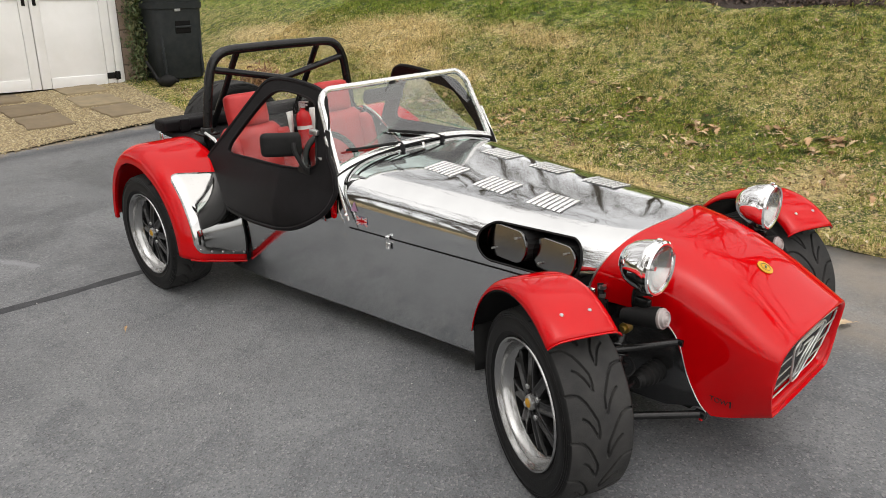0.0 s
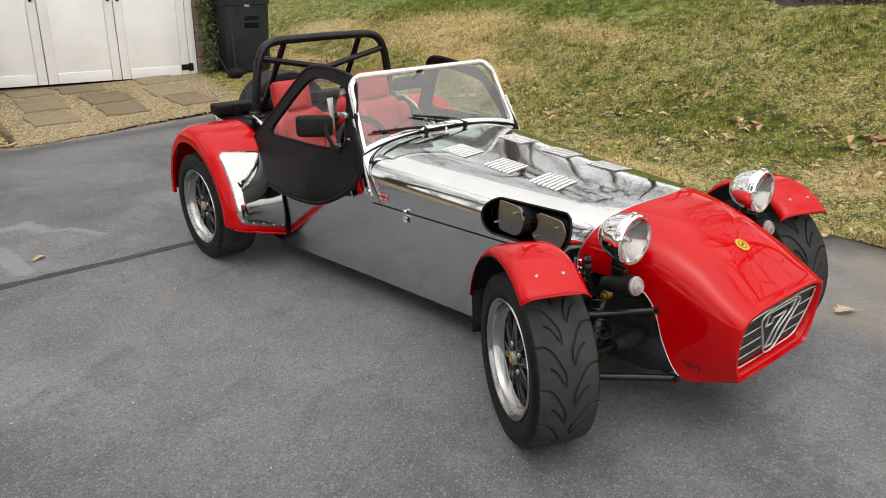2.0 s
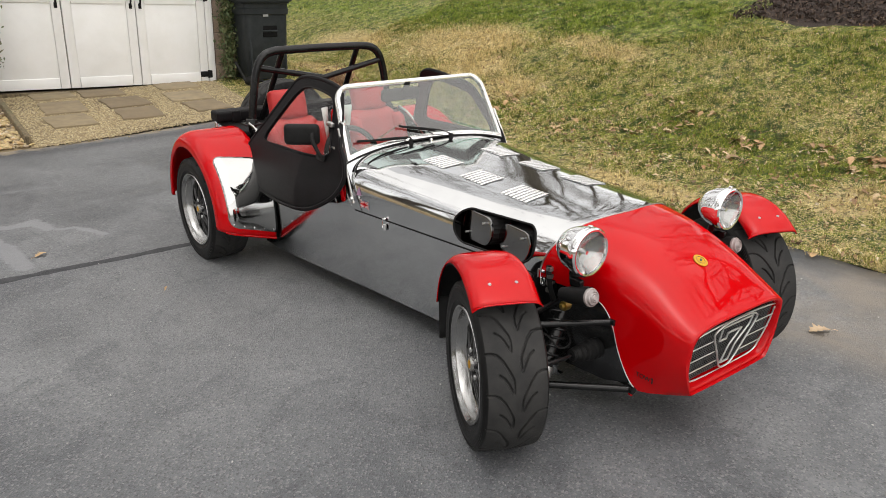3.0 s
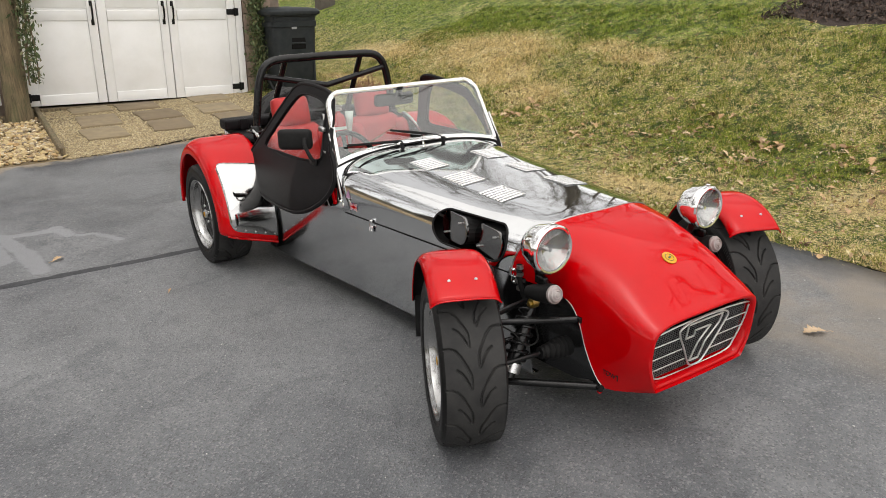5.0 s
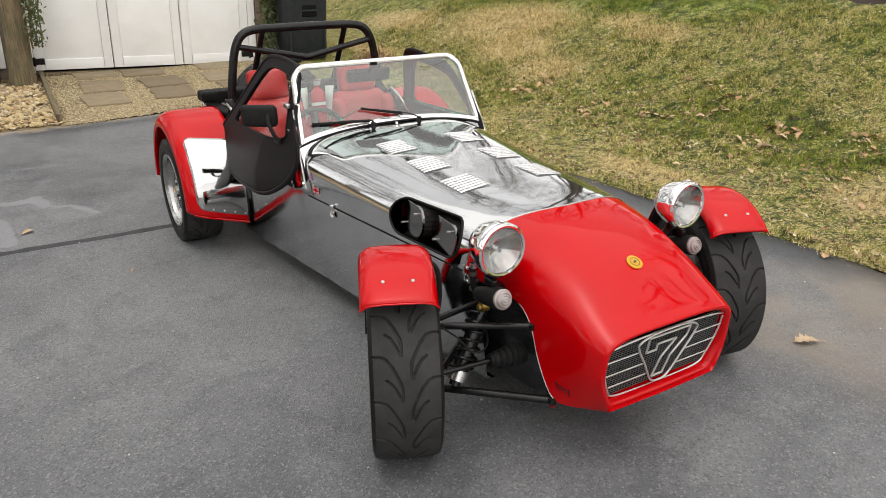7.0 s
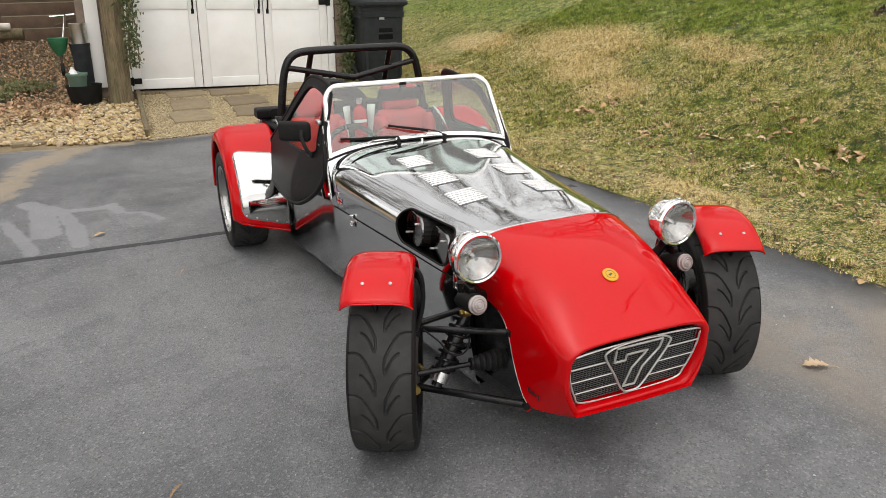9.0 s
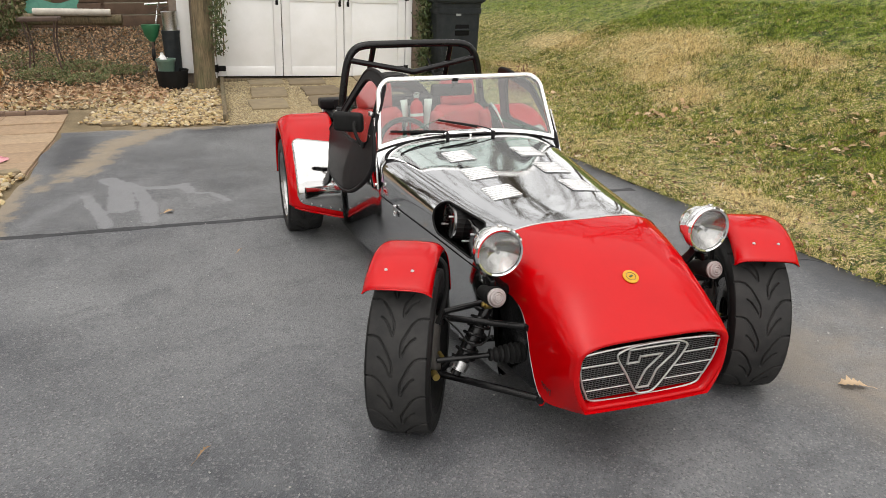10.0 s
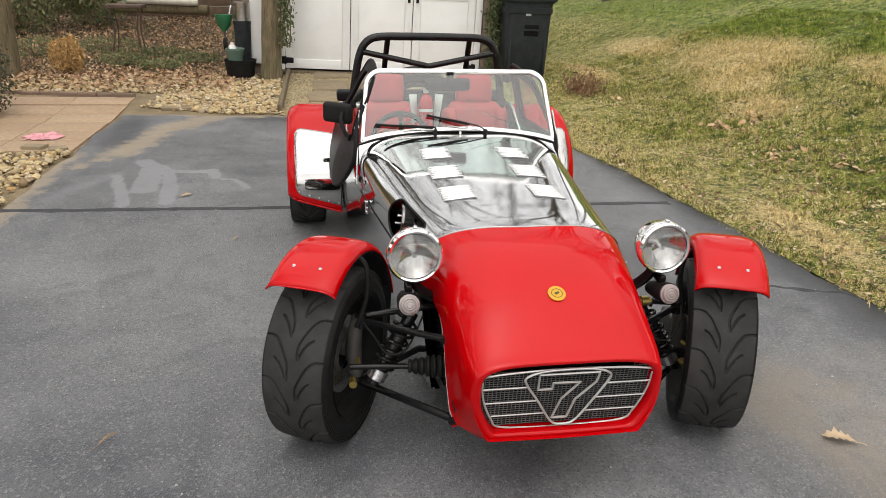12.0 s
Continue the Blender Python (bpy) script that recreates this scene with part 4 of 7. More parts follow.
# ---- roll-over bar ----
hoop = [(-0.470, 2.225, 0.56), (-0.465, 2.22, 0.72), (-0.440, 2.215, 0.90), (-0.415, 2.212, 1.00), (-0.375, 2.21, 1.058), (-0.305, 2.21, 1.083), (-0.15, 2.21, 1.087), (0, 2.21, 1.088)]
hoop = [(0.957 * x, y, z) for x, y, z in hoop]
full = hoop + [(-p[0], p[1], p[2]) for p in reversed(hoop[:-1])]
bar = part("roll_over_bar", tube(spline(full, 6), 0.0225, 14), BLACK, car, "black tubular roll-over bar with rear stays")
for s in (-1, 1):
    part("diagonal", tube([(s * 0.392, 2.21, 1.0), (0, 2.20, 0.922)], 0.0165, 12), BLACK, bar)
    part("rear_stay", tube([(s * 0.24, 2.215, 1.082), (s * 0.26, 2.52, 0.66)], 0.0165, 12), BLACK, bar)
    part("foot_plate", moved(cat(rbox(0.09, 0.09, 0.012, 0.004), moved(lathe([(0, 0.034), (0.02, 0.03), (0.025, 0.024)], 16, "z"), pose(0, 0, 0.006))), pose(s * 0.450, 2.222, 0.70)), BLACK, bar)

# ---- rear body, hood bag, spare wheel ----
for side in (-1, 1):
    rows = [[(-(0.535 - 0.03 * max(0, y - 2.2) / 0.4), y, z) for z in (0.15, 0.35, 0.55, 0.60 + 0.05 * min(1, (y - 1.9) / 0.2))] for y in (1.9, 2.1, 2.3, 2.6)]
    part("rear_quarter", sided(grid(rows), side), ALU_SIDE, car, thick=0.004)
    rail = [(-0.515, 1.60, 0.50), (-0.512, 1.80, 0.525), (-0.505, 1.90, 0.57), (-0.495, 1.98, 0.635), (-0.49, 2.07, 0.69), (-0.49, 2.16, 0.715)]
    curve = spline(rail, 6)
    part("cockpit_rail", sided(tube(curve, 0.009, 8), side), MIRROR_ALU, car)
    lining = part("cockpit_lining", sided(grid([[q, q + Vector((0.022, 0.01, -0.05)), Vector((q.x + 0.075, q.y + 0.02, 0.2))] for q in curve]), side), BLACK_MATT, car)
    for q in curve[8::4]:
        part("rivet", sided(moved(lathe([(0.012, 0), (0.010, 0.004), (0.006, 0.005)], 8), Matrix.Translation(q + Vector((0.0, 0.0, -0.022)))), side), STEEL, lining)
part("rear_deck", moved(rbox(0.98, 0.42, 0.03, 0.012), pose(0, 2.42, 0.645)), VINYL, car, "black boot cover")
part("hood_bag", cat(moved(rbox(1.06, 0.12, 0.062, 0.016, 4), pose(0, 2.575, 0.697)), moved(rbox(0.05, 0.02, 0.066, 0.006), pose(-0.42, 2.508, 0.697)), moved(rbox(0.05, 0.02, 0.066, 0.006), pose(0.42, 2.508, 0.697))), VINYL, car, "rolled black hood bag across the tail")
part("tail_panel", moved(rbox(1.02, 0.03, 0.48, 0.01), pose(0, 2.62, 0.42)), ALU_SIDE, car)
spare = part("spare_wheel", rim_data, None, car, "spare wheel upright on the tail", m=pose(0, 2.76, 0.57, 0, 0, 90))
part("tyre", REAR_TYRES[-1], None, spare)

# ---- rear wings ----
WY, WZ = 2.222, 0.268


def rear_wing_point(k, x):
    """k 0..1 from the rear low end over the top to the front low end; x is the distance from the centre line."""
    out = max(0.0, (x - 0.53) / 0.295)
    a = radians(2 + (196 - 13 * out - 2) * k)
    r = 0.402 + 0.026 * math.exp(-((math.degrees(a) - 62) / 36) ** 2)
    drop = 0.0
    if x > 0.735:
        u = (x - 0.735) / 0.09
        drop = 0.062 * (1 - math.sqrt(max(0.0, 1 - u * u)))
    r -= drop
    return Vector((-x, WY + math.cos(a) * r, WZ + math.sin(a) * r))


XS = [0.53, 0.55, 0.58, 0.63, 0.68, 0.72, 0.745, 0.765, 0.782, 0.797, 0.809, 0.817, 0.822, 0.8245]
for side in (-1, 1):
    S = lambda mesh: sided(mesh, side)
    rows = []
    for i in range(61):
        k = i / 60
        row = [rear_wing_point(k, x) for x in XS]
        c = Vector((0, WY, WZ))
        e = row[-1]
        d = Vector((0, e.y - WY, e.z - WZ)).normalized()
        row.append(e - d * 0.018)
        row.append(e - d * 0.020 + Vector((0.012, 0, 0)))
        rows.append(row)
    wing = part("rear_wing", S(grid(rows)), RED, car, "red flared rear wing", thick=-0.004, sharp=60)
    part("bottom_bead", S(tube([rear_wing_point(1.0, x) for x in (0.53, 0.6, 0.7, 0.76, 0.80)], 0.007, 8)), RED, wing)
    guard = []
    for i in range(33):
        v = i / 32
        row = []
        for j in range(25):
            u = j / 24
            x = 0.529 + (0.784 - 0.529) * u
            k = 0.668 + (0.972 - 0.668) * v
            cu = abs(2 * u - 1)
            if u > 0.5:
                q = 0.16
                ex = max(0.0, (u - (1 - q)) / q)
                k = k + (0.5 - v) * 0.0 + (0.03 * (1 - math.sqrt(max(0.0, 1 - ex * ex)))) * (1 - 2 * v)
            p = rear_wing_point(k, x)
            d = Vector((0, p.y - WY, p.z - WZ)).normalized()
            row.append(p + d * 0.0045)
        guard.append(row)
    g = part("stone_guard", S(grid(guard)), MIRROR_ALU, wing, "mirror-polished stone guard", thick=0.002, sharp=60)
    part("seam_strip", S(tube([rear_wing_point(0.80 + 0.19 * k / 10, 0.531) + Vector((0, -0.006, 0)) for k in range(11)], 0.002, 6)), BLACK_MATT, wing)
    for j in range(5):
        p = Vector(guard[31][2 + 5 * j]) + Vector((0, -0.004, 0))
        part("rivet", S(moved(lathe([(-0.003, 0), (-0.002, 0.004), (0, 0.0055)], 8, "y"), Matrix.Translation(p))), STEEL, g)
    part("wing_inner", S(grid([[(-0.52, WY + math.cos(radians(a)) * r, WZ + math.sin(radians(a)) * r) for r in (0.1, 0.25, 0.40)] for a in range(-10, 200, 10)])), BLACK_MATT, wing)

# ---- side screens ----


def door_x(y, z, closed=0.0):
    """Distance from the centre line of the door's skin."""
    if z > 0.70:
        x = 0.510 - (z - 0.70) * 0.43
    else:
        k = (0.70 - z) / 0.30
        x = 0.510 + (0.076 - closed) * math.sin(min(1.0, k) * math.pi * 0.62)
    return x + 0.012 * (y - 1.2) - closed - 0.006 * min(1.0, max(0.0, (1.36 - y) / 0.2)) - 0.045 * min(1.0, max(0.0, (1.47 - y) / 0.30)) * min(1.0, max(0.0, (0.76 - z) / 0.14))


DOOR = [(1.345, 0.985), (1.50, 1.008), (1.66, 1.008), (1.745, 0.985), (1.80, 0.93), (1.93, 0.775), (2.03, 0.655), (2.035, 0.62), (1.99, 0.58), (1.995, 0.53), (1.97, 0.475), (1.89, 0.440), (1.72, 0.416), (1.53, 0.420), (1.36, 0.446), (1.210, 0.525), (1.155, 0.61), (1.165, 0.69), (1.205, 0.76), (1.240, 0.83), (1.290, 0.92)]
PANE = [(1.375, 0.945), (1.50, 0.965), (1.62, 0.965), (1.69, 0.94), (1.76, 0.875), (1.86, 0.755), (1.895, 0.70), (1.87, 0.675), (1.70, 0.678), (1.50, 0.682), (1.36, 0.690), (1.275, 0.71), (1.268, 0.745), (1.305, 0.83), (1.335, 0.90)]


def polar(pts, cy, cz, n):
    """The outline resampled at even angles about a centre."""
    sp = spline([(p[0], p[1], 0) for p in pts], 10, True)
    ang = np.array([math.atan2(p.y - cz, p.x - cy) for p in sp])
    rad = np.array([math.hypot(p.y - cz, p.x - cy) for p in sp])
    o = np.argsort(ang)
    ang, rad = ang[o], rad[o]
    a = np.linspace(-math.pi, math.pi, n, endpoint=False)
    r = np.interp(a, np.concatenate([ang - 2 * math.pi, ang, ang + 2 * math.pi]), np.tile(rad, 3))
    return [(cy + math.cos(t) * q, cz + math.sin(t) * q) for t, q in zip(a, r)]


for side in (-1, 1):
    S = lambda mesh: sided(mesh, side)
    shut = 0.0 if side < 0 else 0.014
    skin_x = lambda y, z: door_x(y, z, shut)
    sag = lambda p: (p[0], p[1] - (0.034 * min(1.0, max(0.0, (1.80 - p[0]) / 0.35)) * min(1.0, max(0.0, (p[1] - 0.7) / 0.2)) + (0.006 if p[1] > 0.7 else 0) if side > 0 else 0.0))
    o, w_ = polar([sag(p) for p in DOOR], 1.53, 0.80, 160), polar([sag(p) for p in PANE], 1.53, 0.80, 160)
    rows = []
    for i in range(15):
        s = i / 14
        rows.append([(-skin_x(a[0] + (b[0] - a[0]) * s, a[1] + (b[1] - a[1]) * s), a[0] + (b[0] - a[0]) * s, a[1] + (b[1] - a[1]) * s) for a, b in zip(w_, o)])
    door = part("side_screen", S(grid(rows, True)), VINYL, car, "black vinyl side door with clear window, ajar", thick=0.014, sharp=60)
    pm = [[(-skin_x(1.53 + (p[0] - 1.53) * s, 0.8 + (p[1] - 0.8) * s) + 0.004, 1.53 + (p[0] - 1.53) * s, 0.8 + (p[1] - 0.8) * s) for p in w_] for s in (0.01, 0.5, 1.02)]
    gl = part("door_window", S(grid(pm, True)), PLASTIC_PANE, door, "clear flexible window")
    gl.visible_shadow = False
    part("edge_binding", S(tube([(-skin_x(*p) + 0.006, p[0], p[1]) for p in o], 0.011, 8, True)), VINYL, door)
    part("window_binding", S(tube([(-skin_x(*p) - 0.001, p[0], p[1]) for p in w_], 0.005, 6, True)), VINYL, door)
    if side > 0:
        continue
    hs = part("mirror_housing", S(moved(rbox(0.045, 0.165, 0.098, 0.022, 5), pose(-0.556, 1.410, 0.788, 0, 0, 52))), BLACK_MATT, door, "black door mirror")
    part("mirror_arm", S(tube(spline([(-0.535, 1.350, 0.800), (-0.543, 1.335, 0.770), (-0.532, 1.315, 0.725), (-0.517, 1.310, 0.694)], 6), 0.009, 10)), BLACK_MATT, hs)
    part("mirror_base", S(moved(rbox(0.014, 0.07, 0.03, 0.006), pose(-0.511, 1.325, 0.690))), BLACK_MATT, hs)
    for z in (0.64, 0.74, 0.84):
        y = 1.10 + (z - 0.52) * 0.44
        part("hinge", S(moved(rbox(0.02, 0.05, 0.022, 0.005), pose(-0.492 + (z - 0.6) * 0.12, y + 0.065, z))), STEEL, door)
    part("door_strap", S(tube([(-0.560, 1.70, 0.425), (-0.560, 1.703, 0.400)], 0.006, 6, flat=(1, 0.4))), VINYL, door)

# battery cut-off key and its bracket beside the screen post
key = part("cut_off_key", cat(moved(rbox(0.012, 0.02, 0.06, 0.005), pose(-0.485, 1.19, 0.555, 0, -8)), moved(lathe([(-0.012, 0), (-0.012, 0.014), (0.0, 0.016), (0.02, 0.016)], 14), pose(-0.47, 1.19, 0.52))), RED, car, "red battery cut-off key")
part("key_collar", moved(lathe([(-0.004, 0.024), (0.0, 0.026), (0.014, 0.026)], 16), pose(-0.462, 1.19, 0.52)), STEEL, key)

# stickers on the flank: flag and warning triangle
fy, fz = 1.03, 0.527
fx = lambda y: -half_width(y) - 0.0015
flag = part("flag_sticker", grid([[(fx(y) - 0.0, y, z) for z in (fz - 0.016, fz + 0.016)] for y in (fy - 0.028, fy + 0.028)]), BLUE, bonnet, "small red, white and blue flag sticker")
for mat_, dx, bars in ((WHITE, 0.0008, [((-1, -1), (1, 1), 0.005), ((-1, 1), (1, -1), 0.005), ((0, -1), (0, 1), 0.006), ((-1, 0), (1, 0), 0.006)]), (RED, 0.0016, [((-1, -1), (1, 1), 0.0018), ((-1, 1), (1, -1), 0.0018), ((0, -1), (0, 1), 0.0035), ((-1, 0), (1, 0), 0.0035)])):
    for a, b, wd in bars:
        pa, pb = Vector((0, fy + a[0] * 0.028, fz + a[1] * 0.016)), Vector((0, fy + b[0] * 0.028, fz + b[1] * 0.016))
        nn = (pb - pa).cross(Vector((1, 0, 0))).normalized() * wd
        part("flag_bar", ([(fx(q.y) - dx, q.y, q.z) for q in (pa + nn, pb + nn, pb - nn, pa - nn)], [(0, 1, 2, 3)]), mat_, flag)
tri = [on_skin(y, z) + Vector((-0.002, 0, 0.001)) for y, z in ((1.050, 0.560), (1.088, 0.560), (1.069, 0.600))]
part("warning_sticker", (tri, [(0, 1, 2)]), plain("pale violet sticker", (0.30, 0.16, 0.28), (0.36, 0.20, 0.30), rough=0.4), bonnet, "triangular warning sticker")

# ---- ground ----


def lawn_height(x, y):
    f = np.interp(x, [1.9, 2.4, 3.0, 3.5, 4.0, 4.5, 5.0, 6.0, 8.0, 14.0, 60.0], [0.01, 0.03, 0.08, 0.16, 0.33, 0.54, 0.72, 1.0, 1.6, 3.3, 14.0])
    return f - 0.012 * np.clip(y - 4, 0, 12) * np.clip((x - 2.5) / 2, 0, 1) + np.interp(y, [5.5, 6.2, 8.0, 9.0, 14.0], [0.0, 0.03, 0.17, 0.24, 0.55]) * np.clip((3.8 - x) / 1.5, 0, 1)


def back_height(y):
    return float(np.interp(y, [5.7, 6.2, 7.95, 9, 14, 80], [0.0, 0.03, 0.17, 0.24, 0.6, 2.0]))


def edge_right(y):
    return float(np.interp(y, [-30, -0.3, 1.25, 3.1, 4.1, 5.75], [3.0, 2.0, 1.91, 1.78, 1.64, 1.46]))


def strokes(nt, p, lines, rag, wander):
    """Signed distance to brush strokes (from, to, half width) on the ground, their edges roughened by a noise."""
    out = None
    for (ax, ay), (bx, by), w in lines:
        flat = nt.nodes.new("ShaderNodeVectorMath")
        flat.operation = "MULTIPLY"
        flat.inputs[1].default_value = (1, 1, 0)
        nt.links.new(p, flat.inputs[0])
        rel = nt.nodes.new("ShaderNodeVectorMath")
        rel.operation = "SUBTRACT"
        rel.inputs[1].default_value = (ax, ay, 0)
        nt.links.new(flat.outputs[0], rel.inputs[0])
        along = nt.nodes.new("ShaderNodeVectorMath")
        along.operation = "DOT_PRODUCT"
        l2 = (bx - ax) ** 2 + (by - ay) ** 2
        along.inputs[1].default_value = ((bx - ax) / l2, (by - ay) / l2, 0)
        nt.links.new(rel.outputs[0], along.inputs[0])
        near = nt.nodes.new("ShaderNodeVectorMath")
        near.operation = "SCALE"
        near.inputs[0].default_value = (bx - ax, by - ay, 0)
        nt.links.new(ramp(nt, along.outputs["Value"], 0.0, 1.0), near.inputs["Scale"])
        gap = nt.nodes.new("ShaderNodeVectorMath")
        gap.operation = "DISTANCE"
        nt.links.new(rel.outputs[0], gap.inputs[0])
        nt.links.new(near.outputs[0], gap.inputs[1])
        d = maths(nt, "SUBTRACT", gap.outputs["Value"], w)
        out = d if out is None else maths(nt, "MINIMUM", out, d)
    return maths(nt, "ADD", out, maths(nt, "MULTIPLY", maths(nt, "SUBTRACT", rag, 0.5), wander))


def asphalt_material():
    m, nt, b = shader("asphalt", 0.6)
    p = place(nt)
    broad = ramp(nt, noise_node(nt, 1.2, 9, 0.70, p, 0.35), 0.38, 0.62)
    c = mixed(nt, broad, (0.056, 0.061, 0.069), (0.182, 0.188, 0.194))
    # darker round one point on the car's right, edge broken by noise
    at = nt.nodes.new("ShaderNodeVectorMath")
    at.operation = "DISTANCE"
    nt.links.new(p, at.inputs[0])
    at.inputs[1].default_value = (-1.75, 0.15, 0.0)
    dark_zone = ramp(nt, maths(nt, "ADD", at.outputs["Value"], maths(nt, "MULTIPLY", noise_node(nt, 1.4, 5, 0.6, p), 1.0)), 0.8, 2.0, 0.40, 0.0)
    c = mixed(nt, dark_zone, c, (0.040, 0.044, 0.052))
    at2 = nt.nodes.new("ShaderNodeVectorMath")
    at2.operation = "DISTANCE"
    nt.links.new(p, at2.inputs[0])
    at2.inputs[1].default_value = (-0.95, 1.35, 0.0)
    pale = ramp(nt, maths(nt, "ADD", at2.outputs["Value"], maths(nt, "MULTIPLY", noise_node(nt, 1.8, 6, 0.65, p, 0.6), 1.2)), 0.7, 1.9, 0.62, 0.0)
    c = mixed(nt, pale, c, (0.215, 0.220, 0.222))
    mid = ramp(nt, noise_node(nt, 5, 8, 0.75, p, 0.4), 0.36, 0.72)
    c = mixed(nt, maths(nt, "MULTIPLY", mid, 0.38), c, (0.185, 0.190, 0.198))
    scuff = ramp(nt, noise_node(nt, 2.4, 9, 0.72, p, 1.6), 0.50, 0.36, 0.0, 0.45)
    c = mixed(nt, scuff, c, (0.060, 0.065, 0.074))
    worn = ramp(nt, noise_node(nt, 16, 6, 0.75, p, 0.8), 0.56, 0.70, 0.0, 0.5)
    c = mixed(nt, maths(nt, "MULTIPLY", worn, mid), c, (0.25, 0.25, 0.248))
    hair = nt.nodes.new("ShaderNodeTexVoronoi")
    hair.feature = "DISTANCE_TO_EDGE"
    hair.inputs["Scale"].default_value = 1.7
    warp = nt.nodes.new("ShaderNodeVectorMath")
    warp.operation = "ADD"
    wv = nt.nodes.new("ShaderNodeTexNoise")
    wv.inputs["Scale"].default_value, wv.inputs["Detail"].default_value = 4.0, 6.0
    nt.links.new(p, wv.inputs["Vector"])
    nt.links.new(p, warp.inputs[0])
    nt.links.new(wv.outputs["Color"], warp.inputs[1])
    nt.links.new(warp.outputs[0], hair.inputs["Vector"])
    crack = maths(nt, "MULTIPLY", ramp(nt, hair.outputs["Distance"], 0.002, 0.010, 0.22, 0.0), ramp(nt, broad, 0.3, 0.7))
    c = mixed(nt, crack, c, (0.035, 0.035, 0.038))
    vor = nt.nodes.new("ShaderNodeTexVoronoi")
    vor.inputs["Scale"].default_value = 150.0
    nt.links.new(p, vor.inputs["Vector"])
    sep = nt.nodes.new("ShaderNodeSeparateColor")
    nt.links.new(vor.outputs["Color"], sep.inputs[0])
    grit = noise_node(nt, 230, 3, 0.75, p)
    c = mixed(nt, ramp(nt, sep.outputs[0], 0.74, 1.0, 0.0, 0.50), c, (0.31, 0.307, 0.30))
    c = mixed(nt, ramp(nt, sep.outputs[1], 0.0, 0.38, 0.46, 0.0), c, (0.022, 0.023, 0.026))
    c = mixed(nt, ramp(nt, grit, 0.62, 0.78, 0.0, 0.4), c, (0.25, 0.247, 0.243))
    sx = nt.nodes.new("ShaderNodeSeparateXYZ")
    nt.links.new(p, sx.inputs[0])
    dust = noise_node(nt, 1.6, 6, 0.65, p, 0.6)
    rag = noise_node(nt, 7.0, 7, 0.7, p, 0.5)
    dx = maths(nt, "SUBTRACT", sx.outputs[0], 1.35)
    dy = maths(nt, "ADD", sx.outputs[1], 0.35)
    rr = maths(nt, "ADD", maths(nt, "MULTIPLY", dx, dx), maths(nt, "MULTIPLY", dy, dy))
    spot = ramp(nt, maths(nt, "SUBTRACT", rr, maths(nt, "MULTIPLY", dust, 0.7)), -0.3, 0.25, 0.85, 0.0)
    # fresher black asphalt along the lawn and at the garage end
    wet = strokes(nt, p, [((1.90, 3.4), (1.98, -1.2), 0.24), ((-2.40, 5.45), (-2.35, 4.45), 0.15), ((-1.3, 5.55), (0.9, 5.75), 0.10)], rag, 0.22)
    c = mixed(nt, ramp(nt, wet, 0.10, -0.08, 0.0, 0.72), c, (0.038, 0.041, 0.048))
    # sandy dirt washed over the far end and the edge of the bed
    dirt = strokes(nt, p, [((-1.70, 5.62), (-2.0, 5.15), 0.17), ((-2.0, 5.15), (-2.22, 4.05), 0.13), ((-2.5, 5.90), (-1.2, 5.72), 0.07), ((-2.62, 3.95), (-2.62, 2.3), 0.13), ((-1.0, 5.74), (0.9, 6.02), 0.05), ((-2.45, 3.6), (-2.2, 4.1), 0.05)], rag, 0.62)
    c = mixed(nt, maths(nt, "MULTIPLY", ramp(nt, dirt, 0.04, -0.05, 0.0, 0.92), ramp(nt, rag, 0.3, 0.6, 0.6, 1.0)), c, (0.31, 0.25, 0.175))
    c = mixed(nt, maths(nt, "MULTIPLY", spot, ramp(nt, dust, 0.38, 0.62, 0.12, 0.85)), c, (0.235, 0.200, 0.160))
    # dried water marks
    mark = strokes(nt, p, [((-1.98, 3.76), (-1.82, 3.52), 0.075), ((-2.08, 3.32), (-2.02, 3.12), 0.035), ((-2.02, 3.12), (-1.93, 2.80), 0.045), ((-1.93, 2.80), (-1.88, 2.58), 0.045), ((-1.87, 3.58), (-1.82, 2.94), 0.090),
        ((-1.76, 3.48), (-1.66, 3.02), 0.050), ((-1.66, 3.02), (-1.62, 2.62), 0.055), ((-1.80, 3.45), (-1.42, 3.41), 0.045), ((-1.43, 3.46), (-1.38, 3.24), 0.045), ((-1.40, 3.24), (-1.24, 3.17), 0.026), ((-1.24, 3.17), (-1.13, 2.94), 0.026)], rag, 0.10)
    c = mixed(nt, ramp(nt, mark, 0.007, -0.010, 0.0, 0.72), c, (0.235, 0.240, 0.252))
    faint = strokes(nt, p, [((-2.10, 3.35), (-2.28, 3.0), 0.06), ((-2.28, 3.0), (-2.36, 2.75), 0.05), ((-1.5, 4.3), (-1.1, 4.28), 0.02)], rag, 0.16)
    c = mixed(nt, ramp(nt, faint, 0.03, -0.03, 0.0, 0.35), c, (0.21, 0.215, 0.225))
    nt.links.new(c, b.inputs["Base Color"])
    nt.links.new(ramp(nt, broad, 0, 1, 0.42, 0.68), b.inputs["Roughness"])
    relief(nt, b, maths(nt, "ADD", maths(nt, "ADD", grit, maths(nt, "MULTIPLY", vor.outputs["Distance"], 1.4)), maths(nt, "MULTIPLY", mid, 0.3)), 0.5, 0.004)
    return m


